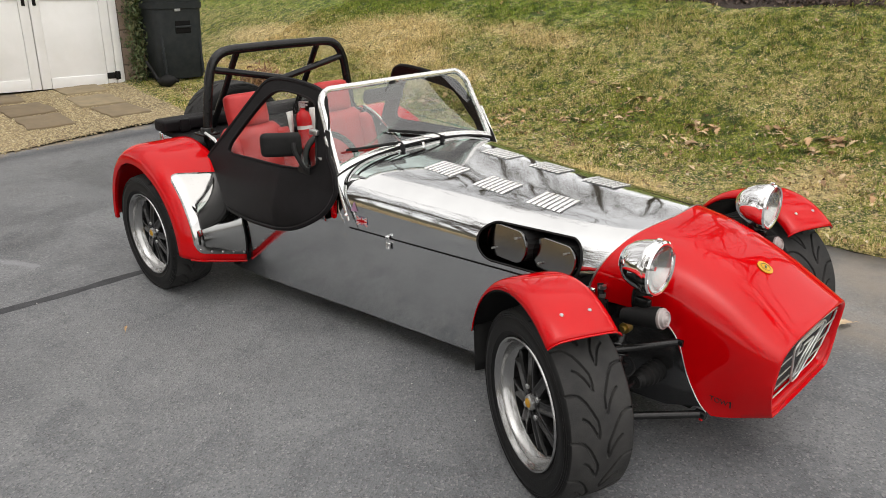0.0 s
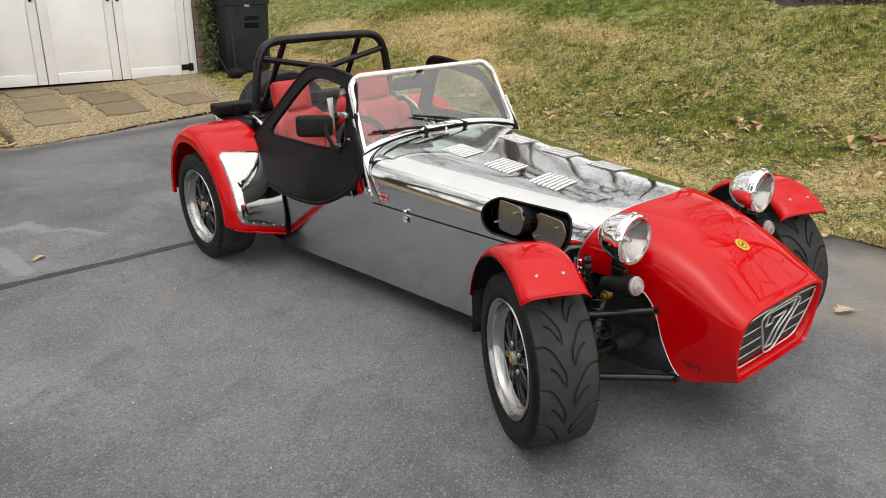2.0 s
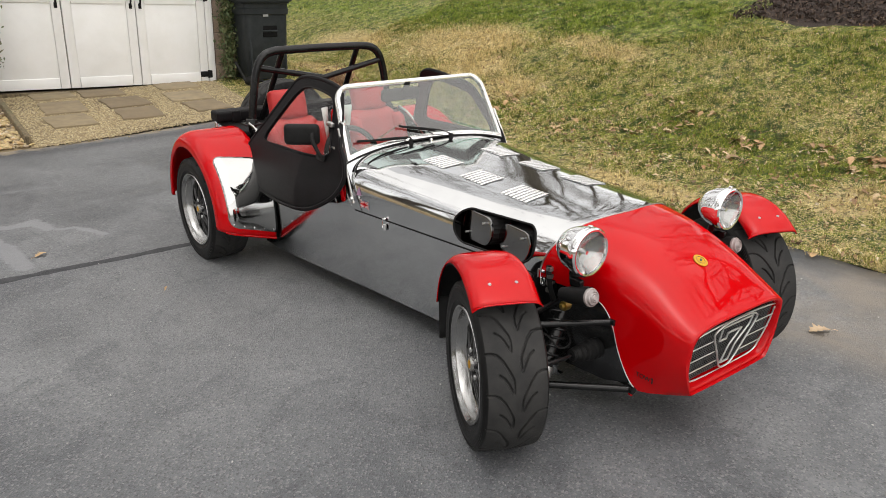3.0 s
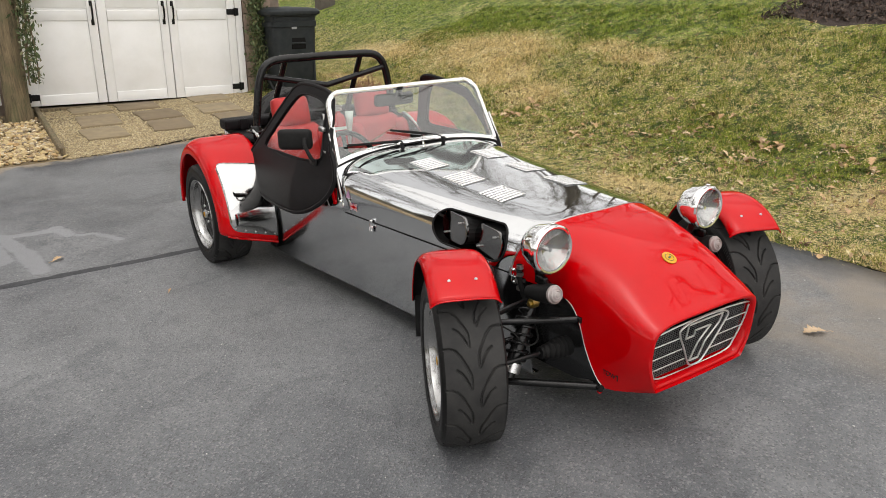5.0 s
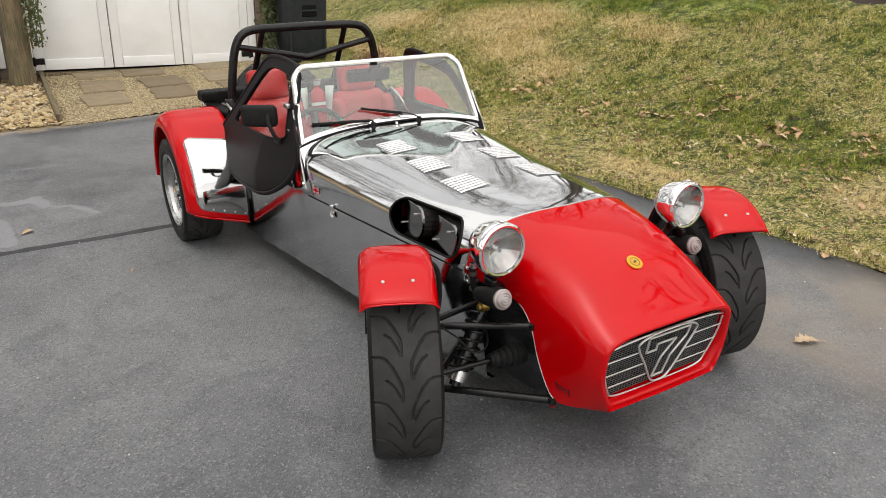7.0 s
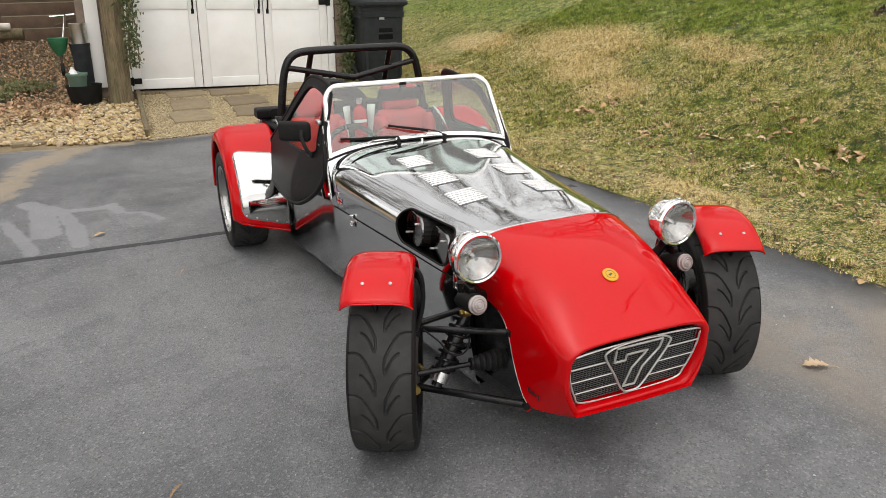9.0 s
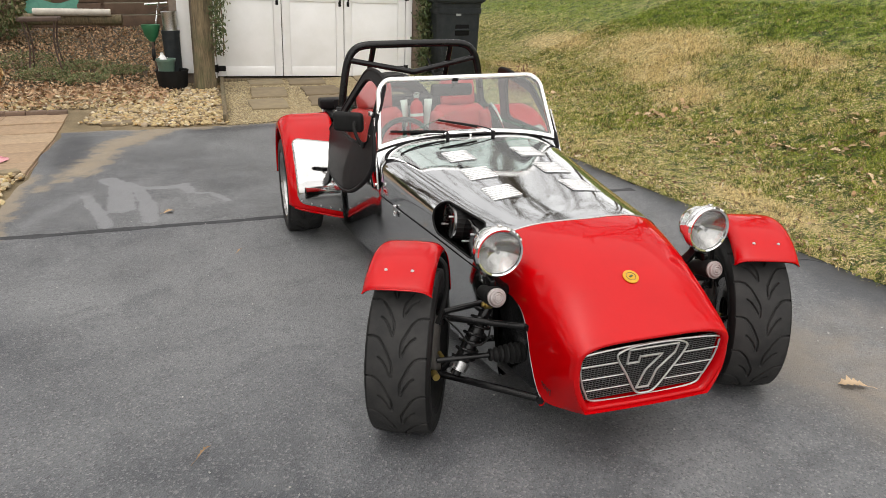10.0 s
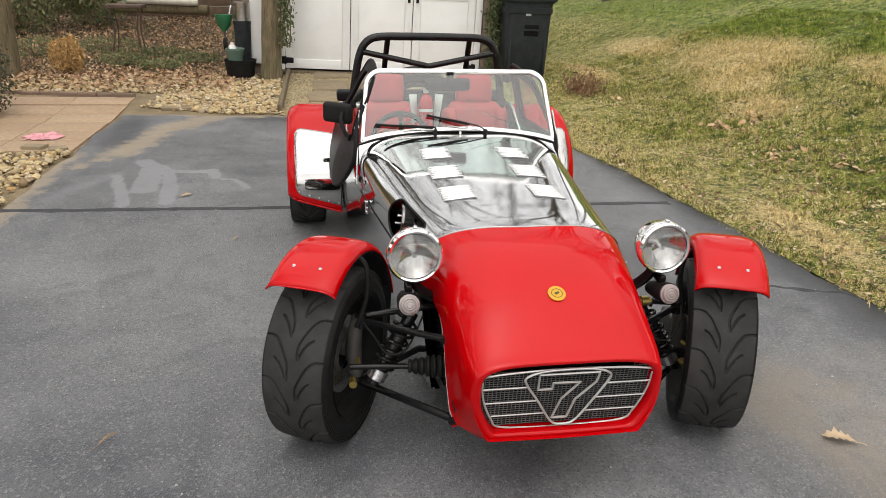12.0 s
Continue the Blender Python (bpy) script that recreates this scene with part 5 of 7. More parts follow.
def soil_material(name, a, b_, c3, scale=30, bump=0.8):
    m, nt, b = shader(name, 0.9)
    p = place(nt)
    c = mixed(nt, ramp(nt, noise_node(nt, scale, 6, 0.7, p), 0.35, 0.65), a, b_)
    c = mixed(nt, ramp(nt, noise_node(nt, 1.3, 4, 0.6, p), 0.45, 0.62), c, c3)
    nt.links.new(c, b.inputs["Base Color"])
    relief(nt, b, noise_node(nt, scale * 3, 4, 0.7, p), bump, 0.01)
    return m


DRY_PATCHES = ((4.68, 6.7, 0.62, 1.25), (4.15, 5.75, 0.35, 0.7), (3.80, 4.75, 0.30, 0.50), (5.02, 4.72, 0.20, 0.42), (4.45, 9.2, 0.30, 1.1), (4.80, 4.1, 0.20, 0.5), (2.92, 0.42, 0.38, 0.30), (3.3, 8.2, 0.25, 0.8), (2.25, 1.6, 0.16, 0.6))


def lawn_straw(nt, p):
    """Share of dry blades over the lawn, the tuft noise, and the fresher green up the slope."""
    big, mid = noise_node(nt, 0.8, 5, 0.6, p, 0.4), noise_node(nt, 3.4, 6, 0.68, p, 0.3)
    tuft = noise_node(nt, 8.5, 6, 0.74, p, 0.4)
    sx = nt.nodes.new("ShaderNodeSeparateXYZ")
    nt.links.new(p, sx.inputs[0])
    ragged = maths(nt, "ADD", maths(nt, "MULTIPLY", mid, 1.5), maths(nt, "MULTIPLY", tuft, 0.7))
    patch = None
    for cx, cy, rx, ry in DRY_PATCHES:
        dx = maths(nt, "DIVIDE", maths(nt, "SUBTRACT", sx.outputs[0], cx), rx)
        dy = maths(nt, "DIVIDE", maths(nt, "SUBTRACT", sx.outputs[1], cy), ry)
        d = maths(nt, "POWER", maths(nt, "ADD", maths(nt, "MULTIPLY", dx, dx), maths(nt, "MULTIPLY", dy, dy)), 0.5)
        k = ramp(nt, maths(nt, "ADD", d, ragged), 1.75, 2.45, 0.62, 0.0)
        patch = k if patch is None else maths(nt, "MAXIMUM", patch, k)
    lift = maths(nt, "ADD", sx.outputs[0], maths(nt, "MULTIPLY", mid, 0.8))
    far = maths(nt, "MULTIPLY", ramp(nt, lift, 5.2, 6.0, 0.0, 0.30), ramp(nt, sx.outputs[1], 2.6, 4.0))
    edge = ramp(nt, sx.outputs[0], 1.9, 2.9, 0.16, 0.0)
    dx, dy = maths(nt, "SUBTRACT", sx.outputs[0], 3.3), maths(nt, "SUBTRACT", sx.outputs[1], 1.6)
    lush = ramp(nt, maths(nt, "ADD", maths(nt, "MULTIPLY", maths(nt, "MULTIPLY", dx, dx), 3.0), maths(nt, "MULTIPLY", maths(nt, "MULTIPLY", dy, dy), 0.25)), 0.2, 1.2, 0.18, 0.0)
    s = maths(nt, "ADD", 0.33, maths(nt, "MULTIPLY", maths(nt, "SUBTRACT", big, 0.5), 0.9))
    s = maths(nt, "ADD", s, maths(nt, "MULTIPLY", maths(nt, "SUBTRACT", mid, 0.5), 1.1))
    s = maths(nt, "ADD", s, maths(nt, "MULTIPLY", maths(nt, "SUBTRACT", tuft, 0.5), 1.5))
    s = maths(nt, "SUBTRACT", maths(nt, "ADD", maths(nt, "ADD", s, patch), edge), maths(nt, "ADD", far, lush))
    return ramp(nt, s, 0.02, 0.98, 0.02, 0.98), tuft, maths(nt, "MULTIPLY", far, 2.6)


def blade_colour(nt, straw, tuft, far, r, r2):
    """A dry or a green blade, picked by chance."""
    green = mixed(nt, r2, (0.100, 0.155, 0.008), (0.360, 0.390, 0.034))
    green = mixed(nt, far, green, mixed(nt, r2, (0.160, 0.250, 0.020), (0.330, 0.420, 0.050)))
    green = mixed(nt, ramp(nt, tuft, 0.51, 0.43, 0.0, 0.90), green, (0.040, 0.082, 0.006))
    dry = mixed(nt, r2, (0.50, 0.37, 0.145), (0.90, 0.74, 0.38))
    c = mixed(nt, ramp(nt, maths(nt, "SUBTRACT", straw, r), -0.02, 0.02), green, dry)
    # shade of the hollows between tufts, mixed into the colour by a noise
    hollow_shade = noise_node(nt, 21, 5, 0.72, place(nt), 0.6)
    return mixed(nt, ramp(nt, hollow_shade, 0.49, 0.38, 0.0, 0.85), c, (0.054, 0.046, 0.010))


def lawn_material(name, blades):
    m, nt, b = shader(name, 0.8)
    p = place(nt)
    straw, tuft, far = lawn_straw(nt, p)
    if blades:
        r = nt.nodes.new("ShaderNodeNewGeometry").outputs["Random Per Island"]
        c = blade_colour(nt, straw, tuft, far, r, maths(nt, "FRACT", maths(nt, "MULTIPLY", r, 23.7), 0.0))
    else:
        warp = nt.nodes.new("ShaderNodeVectorMath")
        warp.operation = "ADD"
        wob = nt.nodes.new("ShaderNodeTexNoise")
        wob.inputs["Scale"].default_value, wob.inputs["Detail"].default_value = 60.0, 3.0
        nt.links.new(p, wob.inputs["Vector"])
        soft = nt.nodes.new("ShaderNodeVectorMath")
        soft.operation = "SCALE"
        soft.inputs["Scale"].default_value = 0.03
        nt.links.new(wob.outputs["Color"], soft.inputs[0])
        nt.links.new(p, warp.inputs[0])
        nt.links.new(soft.outputs[0], warp.inputs[1])
        cell = nt.nodes.new("ShaderNodeTexVoronoi")
        cell.inputs["Scale"].default_value = 95.0
        nt.links.new(warp.outputs[0], cell.inputs["Vector"])
        pick = nt.nodes.new("ShaderNodeSeparateColor")
        nt.links.new(cell.outputs["Color"], pick.inputs[0])
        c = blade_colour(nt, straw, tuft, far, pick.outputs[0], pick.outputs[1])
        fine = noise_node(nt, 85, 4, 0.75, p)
        # low spots of the relief darkened in colour: soil and shade between blades
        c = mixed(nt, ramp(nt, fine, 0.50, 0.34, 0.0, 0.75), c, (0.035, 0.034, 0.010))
        relief(nt, b, maths(nt, "ADD", fine, maths(nt, "MULTIPLY", tuft, 2.0)), 1.0, 0.03)
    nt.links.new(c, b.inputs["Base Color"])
    return m


ASPHALT = asphalt_material()
LAWN = lawn_material("lawn turf", False)
BLADES = lawn_material("grass blades", True)
MULCH = soil_material("bark mulch", (0.022, 0.015, 0.012), (0.062, 0.038, 0.028), (0.035, 0.024, 0.018), 40, 1.0)
GRIT = soil_material("pea gravel bed", (0.20, 0.15, 0.085), (0.32, 0.25, 0.145), (0.17, 0.13, 0.075), 60)
EARTH = soil_material("leafy earth", (0.065, 0.05, 0.03), (0.11, 0.08, 0.05), (0.06, 0.07, 0.028), 24)


def surface(name, xs, ys, height, mat, label, category):
    return solid(name, grid([[(x, y, float(height(x, y))) for y in ys] for x in xs]), mat, label, category, kind="structure", sharp=180)


def ground_height(x, y):
    z = back_height(y) if y > 5.7 else 0.0
    if x > 1.9:
        z = float(lawn_height(x, y)) - 0.10
    return z - 0.03


surface("ground", np.concatenate([np.linspace(-90, -8, 14), np.linspace(-7, 9, 30), np.linspace(10, 90, 14)]), np.concatenate([np.linspace(-90, -10, 10), np.linspace(-8, 16, 40), np.linspace(18, 120, 16)]),
        lambda x, y: ground_height(x, y) - 0.03, EARTH, "leaf-strewn brown earth round the driveway", "ground")


def drive_slant(x):
    return float(np.interp(x, [-2.55, -1.8, -1.0, -0.2, 0.4, 0.85, 1.5], [0.20, 0.0, 0.0, 0.11, 0.25, 0.33, 0.40]))


drive_rows = []
for y in np.concatenate([np.linspace(-26, -1, 14), np.linspace(-0.6, 5.76, 40)]):
    xl, xr = (-2.58 if y > 1.5 else -2.60 - 0.12 * (1.5 - y) * 0.3), edge_right(y)
    xl += 0.02 * math.sin(y * 5) + 0.012 * math.sin(y * 13)
    xr += 0.02 * math.sin(y * 4.3) + 0.012 * math.sin(y * 17)
    if y < -0.5:
        xl -= 1.2 * min(1, (-0.5 - y) / 3)
    s = min(1.0, max(0.0, (y - 4.0) / 1.76))
    drive_rows.append([(xl + (xr - xl) * k / 20, y + s * drive_slant(xl + (xr - xl) * k / 20), 0.0) for k in range(21)] + [(xr + 0.01, y + s * drive_slant(xr), -0.05)])
solid("driveway", grid(drive_rows), ASPHALT, "dark grey asphalt driveway with dusty stains", "driveway", kind="structure", sharp=180)

# sealed crack across the driveway
TAR = plain("tar sealant", (0.044, 0.045, 0.049), (0.070, 0.071, 0.075), rough=0.7, bump=0.6, fine=230)
rows = []
for i in range(80):
    x = -2.58 + 4.3 * i / 79
    y = 2.45 - 0.035 * (x + 0.8) + 0.012 * noise.noise((x * 3, 0, 5))
    w = 0.033 + 0.018 * noise.noise((x * 6, 3, 1)) + 0.012 * noise.noise((x * 23, 3, 1))
    rows.append([(x, y - w, 0.0005), (x, y - w * 0.5, 0.0018), (x, y + w * 0.5, 0.0018), (x, y + w, 0.0005)])
solid("crack_filler", grid(rows), TAR, "black tar line sealing the asphalt joint", "crack sealant", kind="structure")

for line in ([(1.40, 0.99), (1.545, 0.93), (1.70, 0.85), (1.86, 0.81), (1.945, 0.71), (1.97, 0.62)],):
    rows = []
    for q in spline([(x, y, 0) for x, y in line], 10):
        w = 0.008 + 0.040 * abs(noise.noise((q.x * 9, q.y * 9, 2)))
        o = 0.02 * noise.noise((q.x * 14, q.y * 14, 4))
        rows.append([(q.x, q.y + o - w, 0.0005), (q.x, q.y + o, 0.0016), (q.x, q.y + o + w, 0.0005)])
    solid("crack_filler", grid(rows), TAR, "thin black tar line in a crack of the asphalt", "crack sealant", kind="structure")

# lawn
xs = np.concatenate([np.linspace(0, 8, 50), np.linspace(8.4, 20, 16), np.linspace(24, 70, 8)])
rows = []
for y in np.concatenate([np.linspace(-30, -2, 8), np.linspace(-1.5, 12, 70), np.linspace(13, 110, 14)]):
    x0 = edge_right(min(y, 5.75)) + 0.015 * math.sin(y * 4.3) if y < 8.15 else 2.13
    rows.append([(x0 + d, y, float(lawn_height(x0 + d, y)) + 0.012 + 0.012 * noise.noise((x0 + d, y, 0)) if d else 0.002 if y < 5.8 else float(lawn_height(x0, y)) - 0.01) for d in xs])
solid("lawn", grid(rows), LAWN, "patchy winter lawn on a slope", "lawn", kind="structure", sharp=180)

# ---- small builders for the garden ----


def stones_mesh(pts, sizes, flat=0.62, seed=1, detail=1):
    """Many rounded pebbles in one mesh; pts (n, 3), sizes (n,)."""
    bm = bmesh.new()
    bmesh.ops.create_icosphere(bm, subdivisions=detail, radius=1.0)
    bv = np.array([v.co[:] for v in bm.verts])
    bf = np.array([[v.index for v in f.verts] for f in bm.faces])
    bm.free()
    rng = np.random.default_rng(seed)
    n = len(pts)
    sc = sizes[:, None] * np.stack([rng.uniform(0.75, 1.25, n), rng.uniform(0.6, 1.0, n), rng.uniform(flat * 0.7, flat * 1.2, n)], 1)
    a = rng.uniform(0, 2 * np.pi, n)
    t = rng.normal(0, 0.3, n)
    v = bv[None] * (1 + rng.normal(0, 0.09, (n, len(bv), 1))) * sc[:, None, :]
    y2, z2 = v[..., 1] * np.cos(t)[:, None] - v[..., 2] * np.sin(t)[:, None], v[..., 1] * np.sin(t)[:, None] + v[..., 2] * np.cos(t)[:, None]
    x3, y3 = v[..., 0] * np.cos(a)[:, None] - y2 * np.sin(a)[:, None], v[..., 0] * np.sin(a)[:, None] + y2 * np.cos(a)[:, None]
    v = np.stack([x3, y3, z2], -1) + pts[:, None, :]
    f = bf[None] + (np.arange(n) * len(bv))[:, None, None]
    return v.reshape(-1, 3).tolist(), f.reshape(-1, 3).tolist()


def leaves_mesh(pts, sizes, seed=1, lift=0.6, long=1.8):
    """Loose single leaves: bent diamonds of two quads."""
    rng = np.random.default_rng(seed)
    n = len(pts)
    base = np.array([(-1, 0, 0), (-0.2, 0.5, 0.12), (0.2, 0.45, 0.12), (1, 0, 0.1), (0.2, -0.45, 0.12), (-0.2, -0.5, 0.12), (0, 0, -0.02)], float)
    base[:, 0] *= long * 0.5
    v = base[None] * sizes[:, None, None] * (1 + rng.normal(0, 0.12, (n, 7, 1)))
    rx, ry, rz = rng.normal(0, lift, n), rng.normal(0, lift, n), rng.uniform(0, 6.28, n)
    def spin(v, i, j, a):
        w = v.copy()
        w[..., i] = v[..., i] * np.cos(a)[:, None] - v[..., j] * np.sin(a)[:, None]
        w[..., j] = v[..., i] * np.sin(a)[:, None] + v[..., j] * np.cos(a)[:, None]
        return w
    v = spin(spin(spin(v, 1, 2, rx), 0, 2, ry), 0, 1, rz) + pts[:, None, :]
    f = []
    for k in range(n):
        o = 7 * k
        f += [(o, o + 1, o + 6, o + 5), (o + 1, o + 2, o + 6), (o + 2, o + 3, o + 4, o + 6), (o + 4, o + 5, o + 6)]
    return v.reshape(-1, 3).tolist(), f


def oak_leaf(seed, size):
    """One fallen oak leaf, lobed and curled."""
    rng = random.Random(seed)
    lobes = [(0.0, 0.03), (0.16, 0.10), (0.24, 0.22), (0.32, 0.11), (0.44, 0.32), (0.52, 0.14), (0.64, 0.36), (0.72, 0.15), (0.84, 0.24), (0.90, 0.10), (1.0, 0.02)]
    top = [(x, w * rng.uniform(0.85, 1.15)) for x, w in lobes]
    low = [(x, -w * rng.uniform(0.85, 1.15)) for x, w in lobes]
    v, f = [], []
    cu, tw = rng.uniform(0.15, 0.5), rng.uniform(-0.3, 0.3)
    for (x, a), (_, b) in zip(top, low):
        for y in (a, 0.0, b):
            z = cu * y * y * 1.2 + 0.10 * math.sin(x * 3 + tw) + tw * y * x * 0.4 - (0.0 if y else 0.02) + 0.05
            v.append(((x - 0.5) * size, y * size, z * size))
    n = len(top)
    for i in range(n - 1):
        for k in (0, 1):
            f.append((3 * i + k, 3 * i + k + 1, 3 * i + 3 + k + 1, 3 * i + 3 + k))
    sv, sf = tube([(-0.5 * size, 0, 0.04 * size), (-0.68 * size, 0.02 * size, 0.06 * size), (-0.8 * size, 0.05 * size, 0.02 * size)], 0.012 * size, 5)
    return cat((v, f), (sv, sf))


def slab(w, d, h, seed, n=7, ragged=0.03):
    """A rough flagstone, top at z = 0."""
    rng = random.Random(seed)
    pts = []
    for sx, sy, ex, ey in ((-1, -1, 1, -1), (1, -1, 1, 1), (1, 1, -1, 1), (-1, 1, -1, -1)):
        for k in range(n):
            t = k / n
            x, y = (sx + (ex - sx) * t) * w / 2, (sy + (ey - sy) * t) * d / 2
            pts.append((x + rng.uniform(-ragged, ragged) * 0.4, y + rng.uniform(-ragged, ragged) * 0.4))
    def ring(s, z):
        return [(x * s, y * s, z) for x, y in pts]
    rows = [ring(0.98, -h), ring(1.0, -h * 0.3), ring(0.985, -0.004), ring(0.95, 0.0), ring(0.5, 0.001), ring(0.01, 0.001)]
    return grid(rows, True)


# ---- garage ----
WHITE_PAINT = plain("white door paint", (0.84, 0.84, 0.83), (0.78, 0.78, 0.76), rough=0.4, scale=3, bump=0.05)
BLOCK = varied("buff masonry block", [(0.30, 0.22, 0.17), (0.36, 0.27, 0.20), (0.33, 0.24, 0.19), (0.40, 0.31, 0.24)], 0.85, 0.6, 60, False)
MORTAR = plain("mortar", (0.24, 0.19, 0.15), (0.18, 0.14, 0.11), rough=0.9, bump=0.6)
IRON = plain("black iron fittings", (0.010, 0.010, 0.010), rough=0.45, bump=0.2)
WOOD_POST, _nt, _b = shader("weathered timber", 0.85)
_map = _nt.nodes.new("ShaderNodeMapping")
_map.inputs["Scale"].default_value = (9.0, 9.0, 0.8)
_nt.links.new(place(_nt), _map.inputs["Vector"])
_g = noise_node(_nt, 5, 7, 0.7, _map.outputs[0], 0.6)
_c = mixed(_nt, ramp(_nt, _g, 0.35, 0.65), (0.075, 0.06, 0.035), (0.25, 0.19, 0.11))
_nt.links.new(mixed(_nt, ramp(_nt, noise_node(_nt, 3, 4, 0.6, place(_nt)), 0.5, 0.7, 0.0, 0.6), _c, (0.10, 0.115, 0.05)), _b.inputs["Base Color"])
relief(_nt, _b, _g, 0.8, 0.02)
ROOF = plain("dark shingle roof", (0.07, 0.065, 0.06), (0.10, 0.09, 0.085), rough=0.9, bump=0.6)
GY, GZ = 7.97, 0.185
PLUMB = pose(0.25, GY, GZ, 0, 1.8, 0) @ pose(-0.25, -GY, -GZ)
garage = thing("garage", "garage with white carriage doors and buff block wall", "garage", kind="", at=PLUMB)
part("wall_core", cat(moved(rbox(0.62, 0.20, 2.6, 0), pose(1.81, GY + 0.115, 1.35)), moved(rbox(0.44, 0.20, 2.6, 0), pose(-1.31, GY + 0.115, 1.35)), moved(rbox(3.54, 0.2, 0.3, 0), pose(0.35, GY + 0.115, 2.52)),
     moved(rbox(0.2, 6, 2.6, 0), pose(2.02, GY + 3.2, 1.35)), moved(rbox(0.2, 6, 2.6, 0), pose(-1.33, GY + 3.2, 1.35)), moved(rbox(3.54, 0.2, 2.6, 0), pose(0.35, GY + 6.2, 1.35))), MORTAR, garage)
# unseen top, added low and white to keep reflections in the bonnet bright
part("roof", moved(rbox(3.9, 6.8, 0.12, 0.01), pose(0.35, GY + 3.1, 2.72)), ROOF, garage, "unseen flat roof, kept low for the bonnet's reflections")
part("fascia", moved(rbox(3.94, 0.03, 0.20, 0.005), pose(0.35, GY - 0.33, 2.70)), WHITE_PAINT, garage)
part("unseen_siding", moved(rbox(3.5, 0.03, 0.36, 0.005), pose(0.35, GY - 0.005, 2.60)), WHITE_PAINT, garage)
block_mesh = data("block", rbox(0.385, 0.03, 0.19, 0.006, 2), BLOCK)
half_block = data("block", rbox(0.185, 0.03, 0.19, 0.006, 2), BLOCK)
for r in range(9):
    z = 0.11 + 0.2 * r
    row = ((1.7, half_block), (2.005, half_block)) if r % 2 else ((1.80, block_mesh),)
    for x, me in row:
        part("block", me, None, garage, m=pose(x, GY + 0.006, z))
for x, w in ((1.540, 0.09), (-1.055, 0.10), (-1.365, 0.15)):
    part("white_trim", moved(rbox(w, 0.05, 2.3, 0.006), pose(x, GY - 0.02, 1.33 if x > -1.3 else 1.39)), WHITE_PAINT, garage)
part("threshold", moved(rbox(2.7, 0.14, 0.06, 0.01), pose(0.23, GY - 0.01, GZ - 0.04)), WOOD_POST, garage)
for i, (x0, x1) in enumerate(((-1.000, -0.168), (-0.158, 0.645), (0.655, 1.490))):
    w = x1 - x0
    xc = (x0 + x1) / 2
    leaf = part("garage_door", moved(rbox(w, 0.03, 2.25, 0.004), pose(xc, GY + 0.005, GZ + 0.015 + 1.125)), WHITE_PAINT, garage, "white boarded carriage door leaf")
    for x in (x0 + 0.05, x1 - 0.05):
        part("stile", moved(rbox(0.10, 0.022, 2.25, 0.005), pose(x, GY - 0.020, GZ + 1.14)), WHITE_PAINT, leaf)
    for z, h in ((GZ + 0.075, 0.12), (1.205, 0.115), (2.38, 0.12)):
        part("rail", moved(rbox(w - 0.21, 0.020, h, 0.005), pose(xc, GY - 0.019, z)), WHITE_PAINT, leaf)
    for z in (0.735, 1.79):
        part("door_panel", moved(rbox(w - 0.206, 0.010, 1.0, 0.003, 2), pose(xc, GY - 0.012, z)), WHITE_PAINT, leaf)
    for x in ((x1 - 0.05,) if i < 2 else (x0 + 0.05,)):
        part("door_pull", cat(tube(spline([(x, GY - 0.032, 1.335), (x, GY - 0.075, 1.30), (x, GY - 0.075, 1.20), (x, GY - 0.032, 1.13)], 6), 0.011, 8), moved(rbox(0.035, 0.008, 0.06, 0.003), pose(x, GY - 0.035, 1.34)), moved(rbox(0.035, 0.008, 0.06, 0.003), pose(x, GY - 0.035, 1.125))), IRON, leaf, "black iron pull handle")
    if i != 1:
        s = 1 if i == 2 else -1
        xe = x1 if i == 2 else x0
        for z in (0.30, 1.24, 2.2):
            part("hinge", cat(moved(rbox(0.10, 0.012, 0.07, 0.006), pose(xe - s * 0.055, GY - 0.036, z)), moved(rbox(0.055, 0.016, 0.095, 0.006), pose(xe + s * 0.02, GY - 0.04, z)), moved(lathe([(-0.05, 0), (-0.05, 0.014), (0.05, 0.014), (0.05, 0)], 10, "z"), pose(xe, GY - 0.046, z))), IRON, leaf, "black iron hinge")

# timber post with ivy
rows = []
for i in range(30):
    z = 0.08 + 2.9 * i / 29
    rows.append([(-1.165 + 0.045 * z / 3 + (0.122 + 0.014 * noise.noise((3 * math.cos(a), 3 * math.sin(a), z * 1.2))) * math.cos(a) * (1.12 if i < 2 else 1), 7.60 + 0.122 * math.sin(a) * (1 + 0.1 * noise.noise((a, z, 3))), z) for a in (2 * math.pi * k / 24 for k in range(24))])
solid("timber_post", grid(rows, True), WOOD_POST, "weathered round timber post with peeling grain", "post", m=PLUMB)
IVY = varied("ivy leaf", [(0.03, 0.06, 0.015), (0.07, 0.11, 0.03), (0.12, 0.15, 0.05), (0.20, 0.19, 0.09)], 0.6, 0, 60)
STEM = plain("dry stem", (0.20, 0.14, 0.09), rough=0.9)


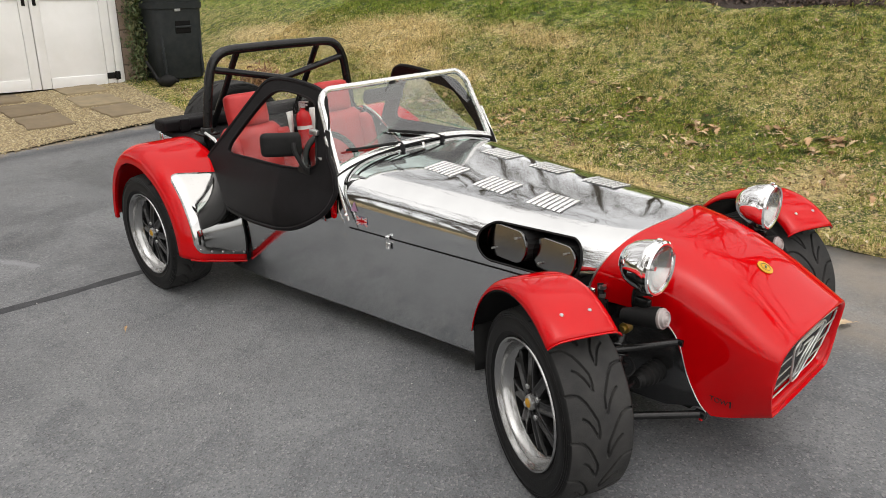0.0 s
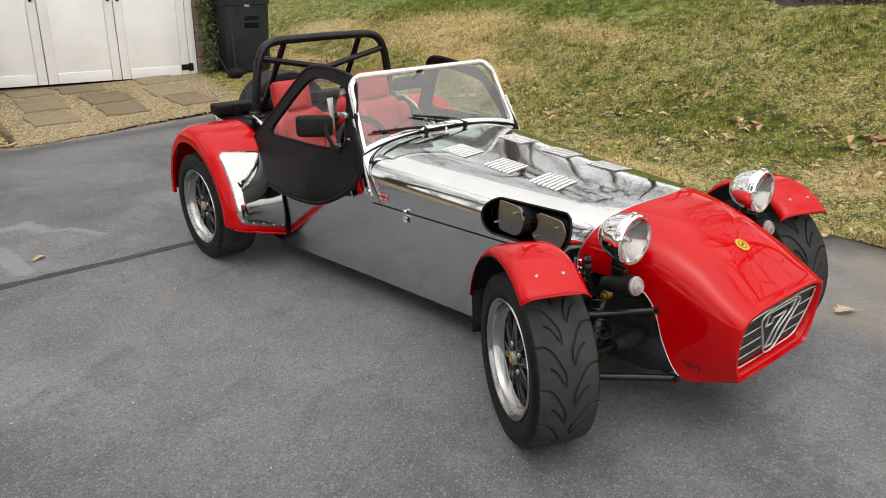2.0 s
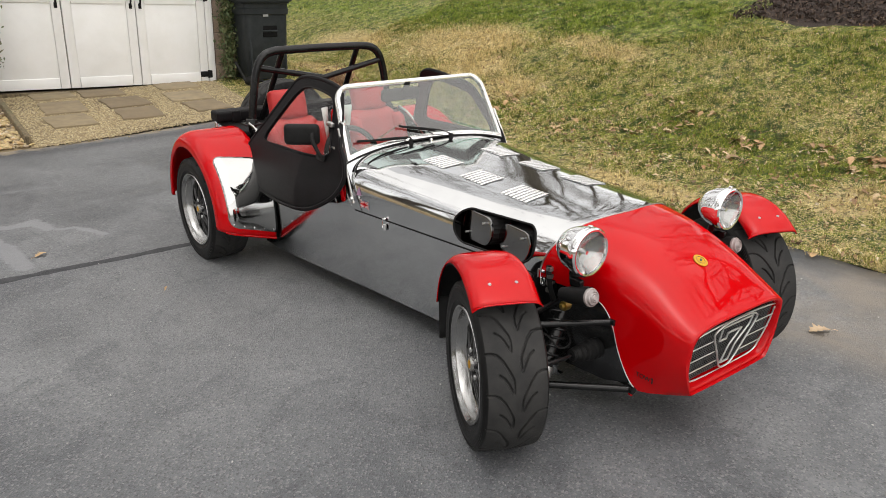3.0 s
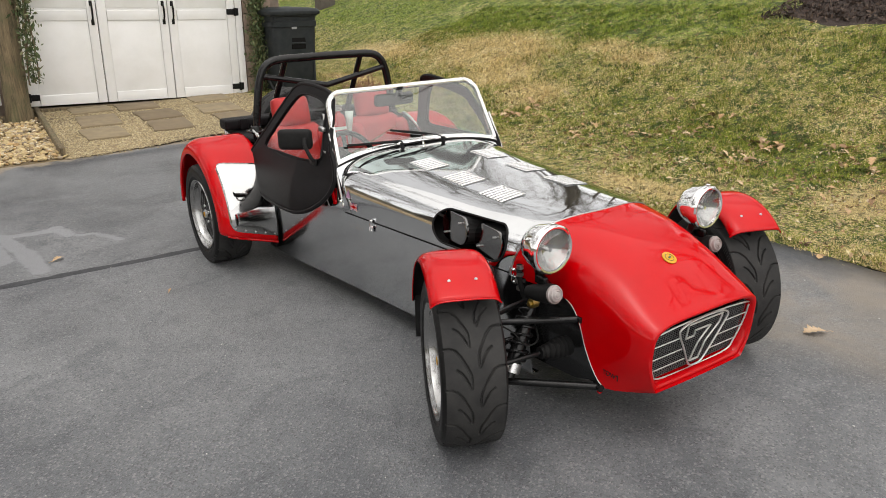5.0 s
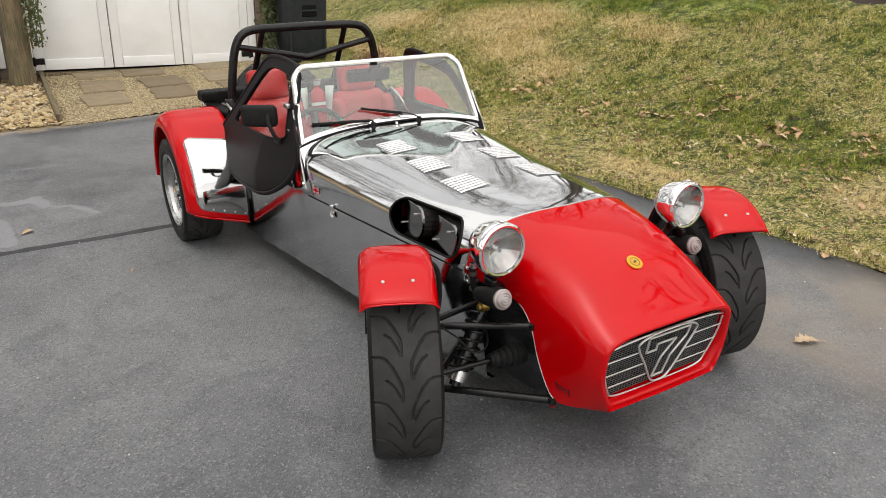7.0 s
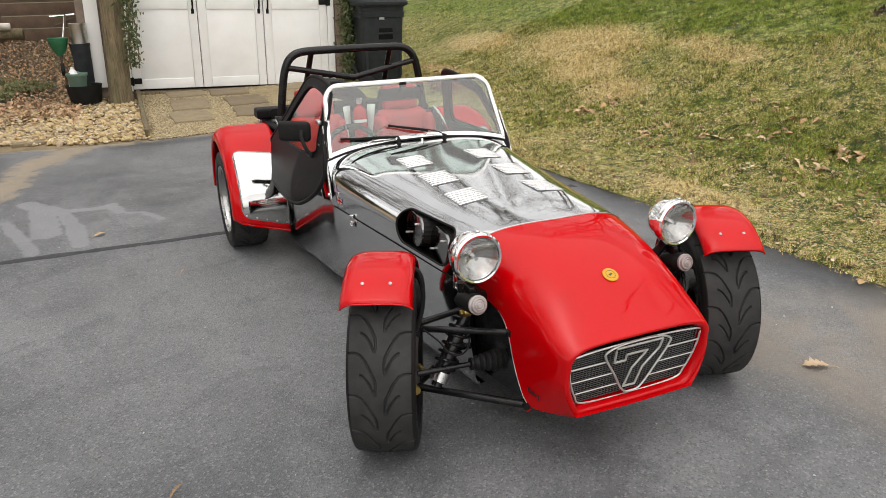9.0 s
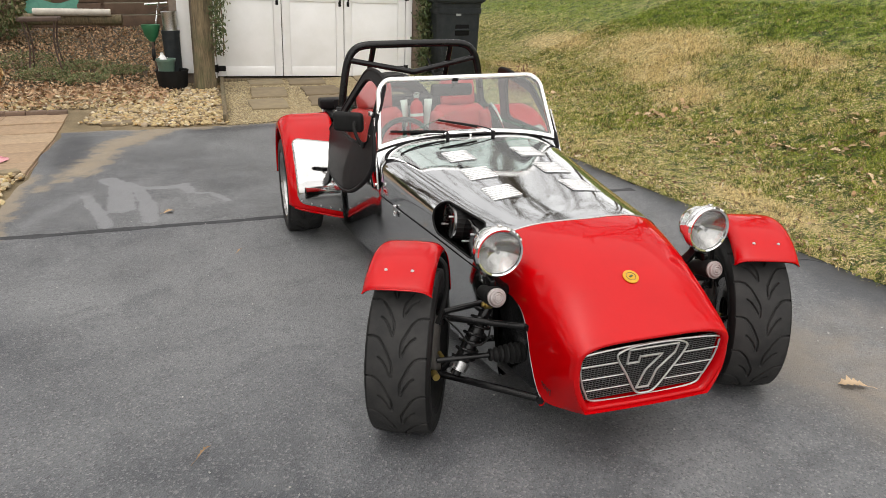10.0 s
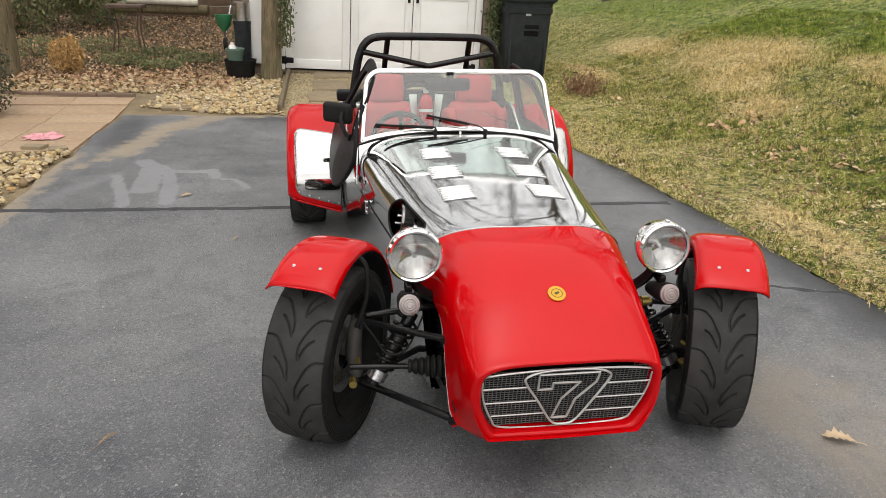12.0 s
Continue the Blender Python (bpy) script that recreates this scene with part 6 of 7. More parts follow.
def climber(label, x, y, z0, z1, spread, n, seed):
    rng = np.random.default_rng(seed)
    c = thing("climbing_plant", label, "climbing plant", at=PLUMB)
    for k in range(4):
        pts = [(x + spread * 0.7 * math.sin(k * 2 + z * 2.3 + seed), y - 0.02 - 0.03 * (k % 2), z) for z in np.linspace(z0, z1, 14)]
        part("stem", tube(spline(pts, 3), 0.006, 5), STEM, c)
    z = z0 + (z1 - z0) * rng.uniform(0, 1, n) ** 0.8
    pts = np.stack([x + spread * rng.normal(0, 0.6, n), y - 0.05 + 0.05 * rng.normal(0, 1, n), z], 1)
    part("foliage", leaves_mesh(pts, rng.uniform(0.012, 0.028, n), seed, 1.2, 2.6), IVY, c)


climber("green ivy hanging along the timber post", -0.975, 7.50, 0.50, 2.6, 0.080, 1900, 4)
climber("straggly green creeper up the block wall", 1.73, 7.84, 0.22, 2.6, 0.095, 4600, 7)

# wheeled bin
BIN = plain("dark grey bin plastic", (0.022, 0.026, 0.028), (0.032, 0.036, 0.038), rough=0.5, bump=0.2)
bx, by, bz = 2.115, 7.74, 0.20
bin_ = thing("wheeled_bin", "tall dark grey wheeled refuse bin with lid shut", "bin", at=pose(bx, by, bz, 0, 0.8, 0))
rows = []
for z, w, d in ((0.0, 0.272, 0.27), (0.02, 0.282, 0.285), (0.55, 0.296, 0.315), (0.80, 0.302, 0.33), (0.805, 0.318, 0.345), (0.87, 0.322, 0.35), (0.875, 0.312, 0.34), (0.93, 0.316, 0.345), (0.935, 0.335, 0.365), (0.965, 0.338, 0.368)):
    rows.append([(w * (1 if math.cos(a) > 0 else -1) * abs(math.cos(a)) ** 0.28, d * (1 if math.sin(a) > 0 else -1) * abs(math.sin(a)) ** 0.28, z) for a in (2 * math.pi * (k + 0.5) / 48 for k in range(48))])
v_, f_ = grid(rows, True)
f_.append(tuple(reversed(range(48))))
part("bin_body", (v_, f_), BIN, bin_)
rows = []
for s, z in ((1.06, 0.955), (1.075, 0.97), (1.07, 0.995), (1.0, 1.02), (0.8, 1.035), (0.4, 1.045), (0.01, 1.05)):
    rows.append([(0.338 * s * (1 if math.cos(a) > 0 else -1) * abs(math.cos(a)) ** 0.28, 0.368 * s * (1 if math.sin(a) > 0 else -1) * abs(math.sin(a)) ** 0.28, z) for a in (2 * math.pi * (k + 0.5) / 48 for k in range(48))])
part("lid", grid(rows, True), BIN, bin_)
# near-black block on the face, painting the shade of a grab recess
part("grab_recess_shade", moved(rbox(0.20, 0.02, 0.15, 0.01), pose(0.03, -0.312, 0.60)), DARK, bin_)
part("grab_bar", tube([(-0.07, -0.322, 0.60), (0.13, -0.322, 0.60)], 0.012, 8), BIN, bin_)
part("label_mark", moved(rbox(0.07, 0.004, 0.03, 0.001), pose(-0.03, -0.342, 0.79)), plain("faded print", (0.35, 0.36, 0.36), rough=0.6), bin_)
for s in (-1, 1):
    part("bin_wheel", moved(lathe([(-0.03, 0.03), (-0.03, 0.12), (-0.02, 0.13), (0.02, 0.13), (0.03, 0.12), (0.03, 0.03)], 24), pose(s * 0.27, 0.27, 0.11)), BLACK_MATT, bin_)
    part("rib", moved(rbox(0.03, 0.03, 0.5, 0.01), pose(s * 0.235, -0.295, 0.30, -2)), BIN, bin_)
boot = [(1.77, 7.42, 0.20), (1.84, 7.36, 0.21), (1.90, 7.32, 0.215), (1.95, 7.30, 0.20)]
solid("garden_tool", cat(tube(spline(boot, 6), [0.02 + 0.055 * math.sin(math.pi * min(1, (k + 2) / 17)) for k in range(19)], 14, flat=(1.2, 0.9)), tube([(1.77, 7.42, 0.20), (1.74, 7.62, 0.42)], 0.018, 8)), BLACK_MATT, "black plastic tub tool lying at the wall foot", "garden tool")

# ---- gravel path with flagstones ----


def path_z(x, y):
    return back_height(y)


rows = [[(x + 0.06 * noise.noise((x * 2, y * 2, 2)), y, path_z(x, y) + 0.004) for x in np.linspace(-1.0, 1.75, 20) for y in [5.74 + drive_slant(x) + (2.22 - drive_slant(x)) * v]] for v in np.linspace(0, 1, 24)]
solid("gravel_path", grid(rows), GRIT, "pea gravel path bed to the garage", "path", kind="structure", sharp=180)
rng = np.random.default_rng(11)
n = 14000
gx, gy = rng.uniform(-0.98, 1.72, n), rng.uniform(5.74, 7.93, n)
keep = (gx < 1.30 + 0.35 * (gy - 5.7) / 2.2 + 0.12 * rng.normal(0, 1, n)) & (gy > 5.73 + np.interp(gx, [-1.0, -0.2, 0.4, 0.85, 1.5], [0.0, 0.11, 0.25, 0.33, 0.40]) + 0.03 * rng.normal(0, 1, n))
gx, gy = gx[keep], gy[keep]
pts = np.stack([gx, gy, np.interp(gy, [5.7, 6.2, 7.95], [0.004, 0.034, 0.174])], 1)
GRAVEL = varied("pea gravel", [(0.42, 0.325, 0.17), (0.54, 0.435, 0.24), (0.22, 0.165, 0.09), (0.64, 0.55, 0.35), (0.33, 0.26, 0.14)], 0.8, 0.2, 90)
tagged(solid("pea_gravel", stones_mesh(pts, rng.uniform(0.007, 0.014, len(pts)), 0.7, 3, 1), GRAVEL), "loose tan pea gravel between the flagstones", "gravel", kind="stuff")
FLAG = varied("brown flagstone", [(0.25, 0.195, 0.115), (0.31, 0.245, 0.15), (0.20, 0.15, 0.09), (0.28, 0.215, 0.13)], 0.8, 0.5, 9, False)
for i, (x, y, w, d, a) in enumerate(((-0.42, 7.76, 0.44, 0.34, 2), (-0.44, 7.17, 0.42, 0.54, -3), (-0.50, 6.58, 0.42, 0.50, 2), (0.10, 7.71, 0.46, 0.38, -2), (0.21, 7.17, 0.46, 0.48, 3), (0.20, 6.63, 0.43, 0.50, -3), (1.00, 7.76, 0.48, 0.36, 2), (0.92, 7.19, 0.47, 0.48, -3), (0.95, 6.66, 0.42, 0.48, 3))):
    solid("flagstone", slab(w, d, 0.045, i + 3), FLAG, "flat brown flagstone set in the gravel path", "flagstone", "flagstones of the path", m=pose(x, y, path_z(x, y) + 0.024, 3.8, 0, a))
solid("edging_board", moved(rbox(0.05, 2.05, 0.14, 0.012), pose(-0.985, 6.88, 0.10, 4, 0, -1.5)), WOOD_POST, "grey-brown timber board edging the gravel path", "edging")

# ---- pebble beds, paving and planting to the far side ----
rows = [[(x, y, (back_height(y) - 0.008 if y > 5.6 else -0.02) - (0.07 if x < -2.65 and 4.15 < y < 6.6 else 0.0)) for x in np.linspace(-5.5, -0.98, 26)] for y in np.linspace(1.0, 8.0, 60)]
solid("pebble_ground", grid(rows), GRIT, "sandy bed under the pebbles", "ground", kind="structure", sharp=180)
PEBBLE = varied("river pebble", [(0.46, 0.34, 0.15), (0.62, 0.49, 0.26), (0.25, 0.165, 0.08), (0.68, 0.60, 0.43), (0.50, 0.31, 0.11), (0.20, 0.155, 0.11), (0.56, 0.42, 0.19), (0.38, 0.30, 0.21)], 0.7, 0.2, 50)
rng = np.random.default_rng(21)
beds, sizes = [], []
n = 9000
x, y = rng.uniform(-4.4, -1.0, n), rng.uniform(5.80, 7.85, n)
ok = (y < 7.60 + 0.14 * rng.normal(0, 1, n) - 0.10 * np.clip((-2.0 - x), 0, 1)) & ((x > -2.55 + 0.25 * (y - 5.8)) | (y > 6.78)) & (rng.uniform(0, 1, n) < np.where(x < -2.4, 0.85, 1.0))
ok &= y > 5.82 + 0.35 * np.clip((-1.6 - x), 0, 1)
beds.append(np.stack([x[ok], y[ok], np.interp(y[ok], [5.7, 6.2, 7.95], [0.008, 0.040, 0.178])], 1))
n = 3200
x, y = rng.uniform(-4.4, -2.58, n), rng.uniform(2.2, 4.15, n)
ok = (x < -2.62 - 0.03 * np.sin(y * 9) - 0.06 * np.clip(4.1 - y, 0, 3) * 0.3) & (y < 4.12)
beds.append(np.stack([x[ok], y[ok], np.full(ok.sum(), 0.008)], 1))
pts = np.concatenate(beds)
tagged(solid("river_pebbles", stones_mesh(pts, 0.010 + 0.026 * rng.uniform(0, 1, len(pts)) ** 2.4, 0.62, 5, 2), PEBBLE), "rounded cream, yellow and tan river pebbles", "pebbles", kind="stuff")

# fallen leaves and bark over the planting bed
DEAD = varied("dead leaf", [(0.40, 0.22, 0.12), (0.55, 0.35, 0.19), (0.20, 0.11, 0.065), (0.66, 0.48, 0.29), (0.44, 0.25, 0.14)], 0.85, 0, 60)
n = 26000
x, y = rng.uniform(-7.5, -1.45, n), 7.45 + 6.3 * rng.uniform(0, 1, n) ** 1.3
z = np.interp(y, [6.2, 7.95, 9, 14, 80], [0.04, 0.18, 0.25, 0.61, 2.0]) + rng.uniform(-0.02, 0.03, n)
tagged(solid("leaf_litter", leaves_mesh(np.stack([x, y, z], 1), rng.uniform(0.012, 0.034, n), 9, 0.6, 1.7), DEAD), "brown fallen leaves over the planting bed", "leaf litter", kind="stuff")
n = 1100
x, y = rng.uniform(-4.4, -1.6, n), 6.75 + 1.0 * rng.uniform(0, 1, n) ** 0.7
z = np.interp(y, [6.2, 7.95, 9], [0.06, 0.21, 0.27])
tagged(solid("leaf_scatter", leaves_mesh(np.stack([x, y, z], 1), rng.uniform(0.02, 0.045, n), 10, 0.5, 1.7), DEAD), "scattered brown leaves on the pebbles", "leaf litter", kind="stuff")

# paving slabs beside the drive
PAVER = varied("buff paving slab", [(0.42, 0.29, 0.18), (0.44, 0.31, 0.195), (0.40, 0.275, 0.175), (0.46, 0.33, 0.21)], 0.8, 0.3, 25, False)
SAND_JOINT = plain("sandy joint", (0.30, 0.21, 0.14), (0.24, 0.17, 0.11), rough=0.9, bump=0.5)
paving = tagged(solid("paving", moved(rbox(2.4, 2.46, 0.06, 0.004), pose(-3.80, 5.40, -0.045)), SAND_JOINT), "buff stone paving beside the driveway", "paving", kind="structure")
slab_mesh = data("paving_slab", moved(rbox(0.596, 0.405, 0.04, 0.004, 2), pose(0, 0, -0.02)), PAVER)
for i in range(4):
    for j in range(6):
        w = 0.60
        x = -2.60 - 0.012 - w * (i + 0.5)
        part("paving_slab", slab_mesh, None, paving, m=pose(x, 4.36 + 0.41 * j, 0.006 + 0.001 * ((3 * i + 2 * j) % 3) + back_height(4.36 + 0.41 * j), 0 if j < 3 else 2.2))
EDGE_BRICK = varied("edging brick", [(0.20, 0.13, 0.09), (0.26, 0.17, 0.12), (0.16, 0.11, 0.08)], 0.85, 0.5, 40, False)
brick_mesh = data("edging_brick", rbox(0.20, 0.09, 0.07, 0.012, 2), EDGE_BRICK)
edging = thing("brick_edging", "row of dark brown bricks edging the bed", "edging", at=pose(0, 0, 0))
for k in range(7):
    part("brick", brick_mesh, None, edging, m=pose(-2.72 - 0.205 * k, 6.62 + 0.030 * k + 0.012 * math.sin(k * 2.1), 0.065, 0, 0, 3 * math.sin(k * 1.7)))
solid("flat_stone", slab(0.30, 0.14, 0.035, 71, 6, 0.04), FLAG, "loose flat brown stone at the drive's edge", "stone", m=pose(-2.08, 6.05, 0.045, 3, 0, 8))
solid("flat_stone", slab(0.13, 0.12, 0.03, 72, 6, 0.03), FLAG, "small loose brown stone by the pebbles", "stone", m=pose(-2.72, 4.18, 0.03, 0, 0, 20))
solid("flat_stone", slab(0.16, 0.10, 0.03, 73, 6, 0.03), FLAG, "small loose brown stone by the pebbles", "stone", m=pose(-2.92, 4.24, 0.035, 0, 0, -10))
PINK = plain("pink cloth", (0.62, 0.27, 0.30), (0.70, 0.36, 0.38), rough=0.85, bump=0.5, fine=40)
rows = [[(-2.98 + 0.16 * u * (1 - 0.35 * v * v) + 0.05 * noise.noise((u * 3, v * 3, 1)), 4.66 + 0.11 * v + 0.05 * noise.noise((u * 2.2, v * 2, 4)), 0.014 + 0.020 * (1 + noise.noise((u * 5, v * 5, 7))) * max(0.1, 1 - max(abs(u), abs(v)) ** 4)) for u in np.linspace(-1, 1, 26)] for v in np.linspace(-1, 1, 20)]
solid("cloth", grid(rows), PINK, "crumpled pink cloth lying on the paving", "cloth")

# ---- planting and garden things behind the pebbles ----
TAN = varied("dry tan foliage", [(0.58, 0.34, 0.12), (0.68, 0.44, 0.18), (0.44, 0.24, 0.08), (0.74, 0.53, 0.25)], 0.85, 0, 60)
EVERGREEN = varied("dull evergreen leaf", [(0.03, 0.045, 0.02), (0.055, 0.07, 0.035), (0.08, 0.085, 0.05), (0.10, 0.08, 0.05)], 0.7, 0, 60)


GROUND_COVER = varied("faded ground cover", [(0.10, 0.15, 0.05), (0.17, 0.21, 0.075), (0.23, 0.22, 0.10), (0.32, 0.26, 0.14)], 0.8, 0, 60)


def shrub(name, label, x, y, z, r, h, n, size, mat, seed, long=2.2):
    rng = np.random.default_rng(seed)
    s = thing(name, label, "shrub", at=pose(x, y, z))
    for k in range(7):
        a = 2 * math.pi * k / 7
        part("branch", tube(spline([(0, 0, -0.02), (0.3 * r * math.cos(a), 0.3 * r * math.sin(a), h * 0.4), (0.7 * r * math.cos(a), 0.7 * r * math.sin(a), h * (0.7 + 0.2 * math.sin(k * 3)))], 4), [0.012 - 0.0009 * i for i in range(9)], 5), STEM, s)
    u = rng.normal(0, 1, (n, 3))
    u /= np.linalg.norm(u, axis=1)[:, None]
    q = u * (rng.uniform(0.35, 1.0, n) ** 0.6)[:, None] * np.array([r, r, h / 2]) * (1 + 0.22 * np.sin(u[:, :1] * 5 + seed) * np.cos(u[:, 1:2] * 4))
    q[:, 2] += h / 2
    q = q[q[:, 2] > 0.01]
    part("foliage", leaves_mesh(q, rng.uniform(size * 0.6, size * 1.3, len(q)), seed, 1.0, long), mat, s)


shrub("dry_shrub", "round tan dry ornamental grass shrub", -3.63, 7.85, 0.16, 0.195, 0.44, 5000, 0.012, TAN, 31, 4.5)
for i, (x, y, r, h) in enumerate(((-3.1, 8.5, 0.34, 0.16), (-2.6, 8.25, 0.30, 0.12), (-2.2, 8.7, 0.32, 0.14), (-3.5, 9.3, 0.5, 0.25), (-2.75, 9.1, 0.35, 0.15), (-4.3, 8.9, 0.5, 0.3))):
    shrub("low_shrub", "low dull green ground-cover shrub among dead leaves", x, y, back_height(y) - 0.01, r, h, 1300, 0.017, GROUND_COVER, 50 + i, 1.8)
for i, (x, y, r, h) in enumerate(((-5.2, 11.2, 0.9, 1.5), (-4.3, 12.0, 0.8, 1.3), (-6.4, 10.4, 0.9, 1.3))):
    shrub("evergreen_shrub", "dull olive shrub behind the bed", x, y, back_height(y) - 0.02, r, h, 3600, 0.035, GROUND_COVER, 70 + i, 2.6)
shrub("evergreen_shrub", "clipped dark green box shrub by the paving", -3.98, 5.75, -0.02, 0.40, 0.85, 5200, 0.022, EVERGREEN, 79, 1.6)
solid("old_post", tube([(-4.30, 7.70, 0.05), (-4.29, 7.70, 1.2), (-4.27, 7.70, 2.2)], [0.17, 0.15, 0.15], 14), WOOD_POST, "thick weathered timber post at the bed's end", "post")
FENCE = plain("brown fence board", (0.17, 0.11, 0.075), (0.12, 0.08, 0.055), rough=0.85, scale=6, bump=0.5)
rail_m = data("board", rbox(2.9, 0.03, 0.20, 0.006), FENCE)
fence = thing("fence", "low brown board fence behind the bed", "fence", at=pose(0, 0, 0))
for k in range(3):
    for j in range(4):
        part("board", rail_m, None, fence, m=pose(-7.2 + 2.95 * k, 13.2, 0.66 + 0.215 * j))
    part("fence_post", moved(rbox(0.1, 0.1, 1.2, 0.01), pose(-8.7 + 2.95 * k, 13.28, 1.0)), FENCE, fence)
PIPE = plain("cream plastic pipe", (0.62, 0.58, 0.50), (0.5, 0.46, 0.4), rough=0.5)
solid("drain_pipe", tube([(-3.55, 11.0, 0.93), (-2.45, 11.0, 0.905)], 0.055, 14), PIPE, "cream plastic pipe lying along the bed's back", "pipe")
solid("log", tube(spline([(-3.7, 11.05, 0.82), (-3.0, 11.1, 0.80), (-2.3, 11.05, 0.79)], 4), 0.085, 12), WOOD_POST, "old log under the pipe", "log")
rows = [[(-2.35 + 0.75 * u + 0.02 * math.sin(v * 9), 11.3 + 0.1 * v, 0.85 + 0.22 * v + 0.03 * math.sin(u * 8)) for u in np.linspace(0, 1, 16)] for v in np.linspace(0, 1, 8)]
solid("tarpaulin", grid(rows), plain("green tarpaulin", (0.03, 0.16, 0.11), (0.05, 0.22, 0.15), rough=0.5, bump=0.4), "crumpled green tarpaulin behind the bed", "tarpaulin", m=pose(-1.35, 0, 0))
RUST = plain("rusted iron", (0.12, 0.075, 0.055), (0.08, 0.055, 0.045), rough=0.8, bump=0.4)
table = thing("garden_table", "small rusty iron garden table", "table", at=pose(-3.14, 9.0, back_height(9.0)))
part("tabletop", moved(rbox(0.48, 0.34, 0.05, 0.012), pose(0, 0, 0.68)), RUST, table)
for sx in (-1, 1):
    for sy in (-1, 1):
        part("leg", tube(spline([(sx * 0.19, sy * 0.13, 0.66), (sx * 0.15, sy * 0.11, 0.35), (sx * 0.20, sy * 0.15, 0.0)], 5), 0.011, 7), RUST, table)
POT_GREEN = plain("grey-green bucket plastic", (0.10, 0.17, 0.13), (0.13, 0.20, 0.16), rough=0.5)
GREEN_TUB = plain("bright green plastic", (0.02, 0.14, 0.06), rough=0.45)
bucket_profile = [(0.0, 0.0), (0.0, 0.085), (0.02, 0.092), (0.15, 0.112), (0.16, 0.122), (0.185, 0.124), (0.185, 0.112), (0.03, 0.088), (0.03, 0)]
tub = thing("tub", "low black plastic tub under the buckets", "tub", at=pose(-1.545, 7.66, back_height(7.66) + 0.005))
part("tub_body", lathe([(0.0, 0.0), (0.0, 0.15), (0.03, 0.17), (0.19, 0.190), (0.22, 0.20), (0.22, 0.185), (0.17, 0.175), (0.17, 0)], 28, "z"), BLACK_MATT, tub)
solid("bucket", lathe(bucket_profile, 24, "z"), POT_GREEN, "grey-green plastic bucket in the black tub", "bucket", m=pose(-1.60, 7.62, 0.325) @ Matrix.Diagonal((0.95, 0.95, 1.0, 1)))
solid("plastic_jug", cat(lathe([(0.0, 0.0), (0.0, 0.058), (0.01, 0.062), (0.13, 0.062), (0.17, 0.045), (0.20, 0.02), (0.225, 0.02), (0.225, 0.0)], 20, "z"), tube(spline([(0.058, 0, 0.07), (0.085, 0, 0.09), (0.082, 0, 0.14), (0.05, 0, 0.165)], 5), 0.008, 8)), WHITE_PAINT, "white plastic jug standing in the black tub", "jug", m=pose(-1.64, 7.74, 0.345))
solid("tall_bucket", lathe([(0.0, 0.0), (0.0, 0.090), (0.60, 0.105), (0.63, 0.112), (0.65, 0.112), (0.65, 0.098), (0.62, 0.0)], 24, "z"), BIN, "tall dark bucket by the garage corner", "bucket", m=pose(-1.515, 7.90, 0.17))
solid("metal_can", lathe([(0.0, 0.0), (0.0, 0.09), (0.20, 0.092), (0.21, 0.097), (0.225, 0.097), (0.225, 0.085), (0.20, 0.0)], 24, "z"), STEEL, "dull silver metal can on the tall bucket", "can", m=pose(-1.505, 7.90, 0.823))
spreader = thing("seed_spreader", "green seed spreader with chrome handle", "spreader", at=pose(-1.74, 7.95, 0.19))
part("hopper", lathe([(0.50, 0.03), (0.57, 0.08), (0.68, 0.11), (0.70, 0.11), (0.69, 0.10), (0.57, 0.06)], 20, "z"), GREEN_TUB, spreader)
part("handle", cat(tube(spline([(0, 0.05, 0.40), (0.06, 0.12, 0.7), (0.12, 0.2, 0.95)], 5), 0.012, 8), tube([(-0.05, 0.2, 0.93), (0.22, 0.2, 0.95)], 0.012, 8)), CHROME, spreader)
part("leg", tube([(0, 0, 0.52), (0.02, 0.03, 0.0)], 0.014, 8), RUST, spreader)
part("wheel", moved(lathe([(-0.02, 0.0), (-0.02, 0.075), (0.02, 0.075), (0.02, 0.0)], 20), pose(0.0, 0.0, 0.34)), BLACK_MATT, spreader)

# ---- grass blades and leaves on the lawn ----
rng = np.random.default_rng(77)
n = 1150000
near = rng.uniform(0, 1, n) < 0.66
gy = np.where(near, -1.0 + 10.0 * rng.uniform(0, 1, n), 3.0 + 22.0 * rng.uniform(0, 1, n) ** 1.2)
gx = np.where(near, 1.40 + 5.1 * rng.uniform(0, 1, n) ** 1.15, 1.9 + 13.0 * rng.uniform(0, 1, n) ** 1.1)
er = np.interp(gy, [-30, -0.3, 1.25, 3.1, 4.1, 5.75, 5.76, 7.9, 8.2], [3.0, 2.0, 1.91, 1.78, 1.64, 1.46, 1.42, 1.72, 2.14])


def drift(x, y, cell, seed):
    """A smooth random field, 0 to 1, with lumps of that size."""
    t = np.random.default_rng(seed).uniform(0, 1, (257, 257))
    u, v = x / cell + 40.5, y / cell + 40.5
    i, j = np.floor(u).astype(int), np.floor(v).astype(int)
    f, g = u - i, v - j
    f, g = f * f * (3 - 2 * f), g * g * (3 - 2 * g)
    i, j, i2, j2 = i % 256, j % 256, (i + 1) % 256, (j + 1) % 256
    return (t[i, j] * (1 - f) + t[i2, j] * f) * (1 - g) + (t[i, j2] * (1 - f) + t[i2, j2] * f) * g


thin = 0.45 * drift(gx, gy, 0.10, 1) + 0.35 * drift(gx, gy, 0.24, 2) + 0.20 * drift(gx, gy, 0.045, 3)
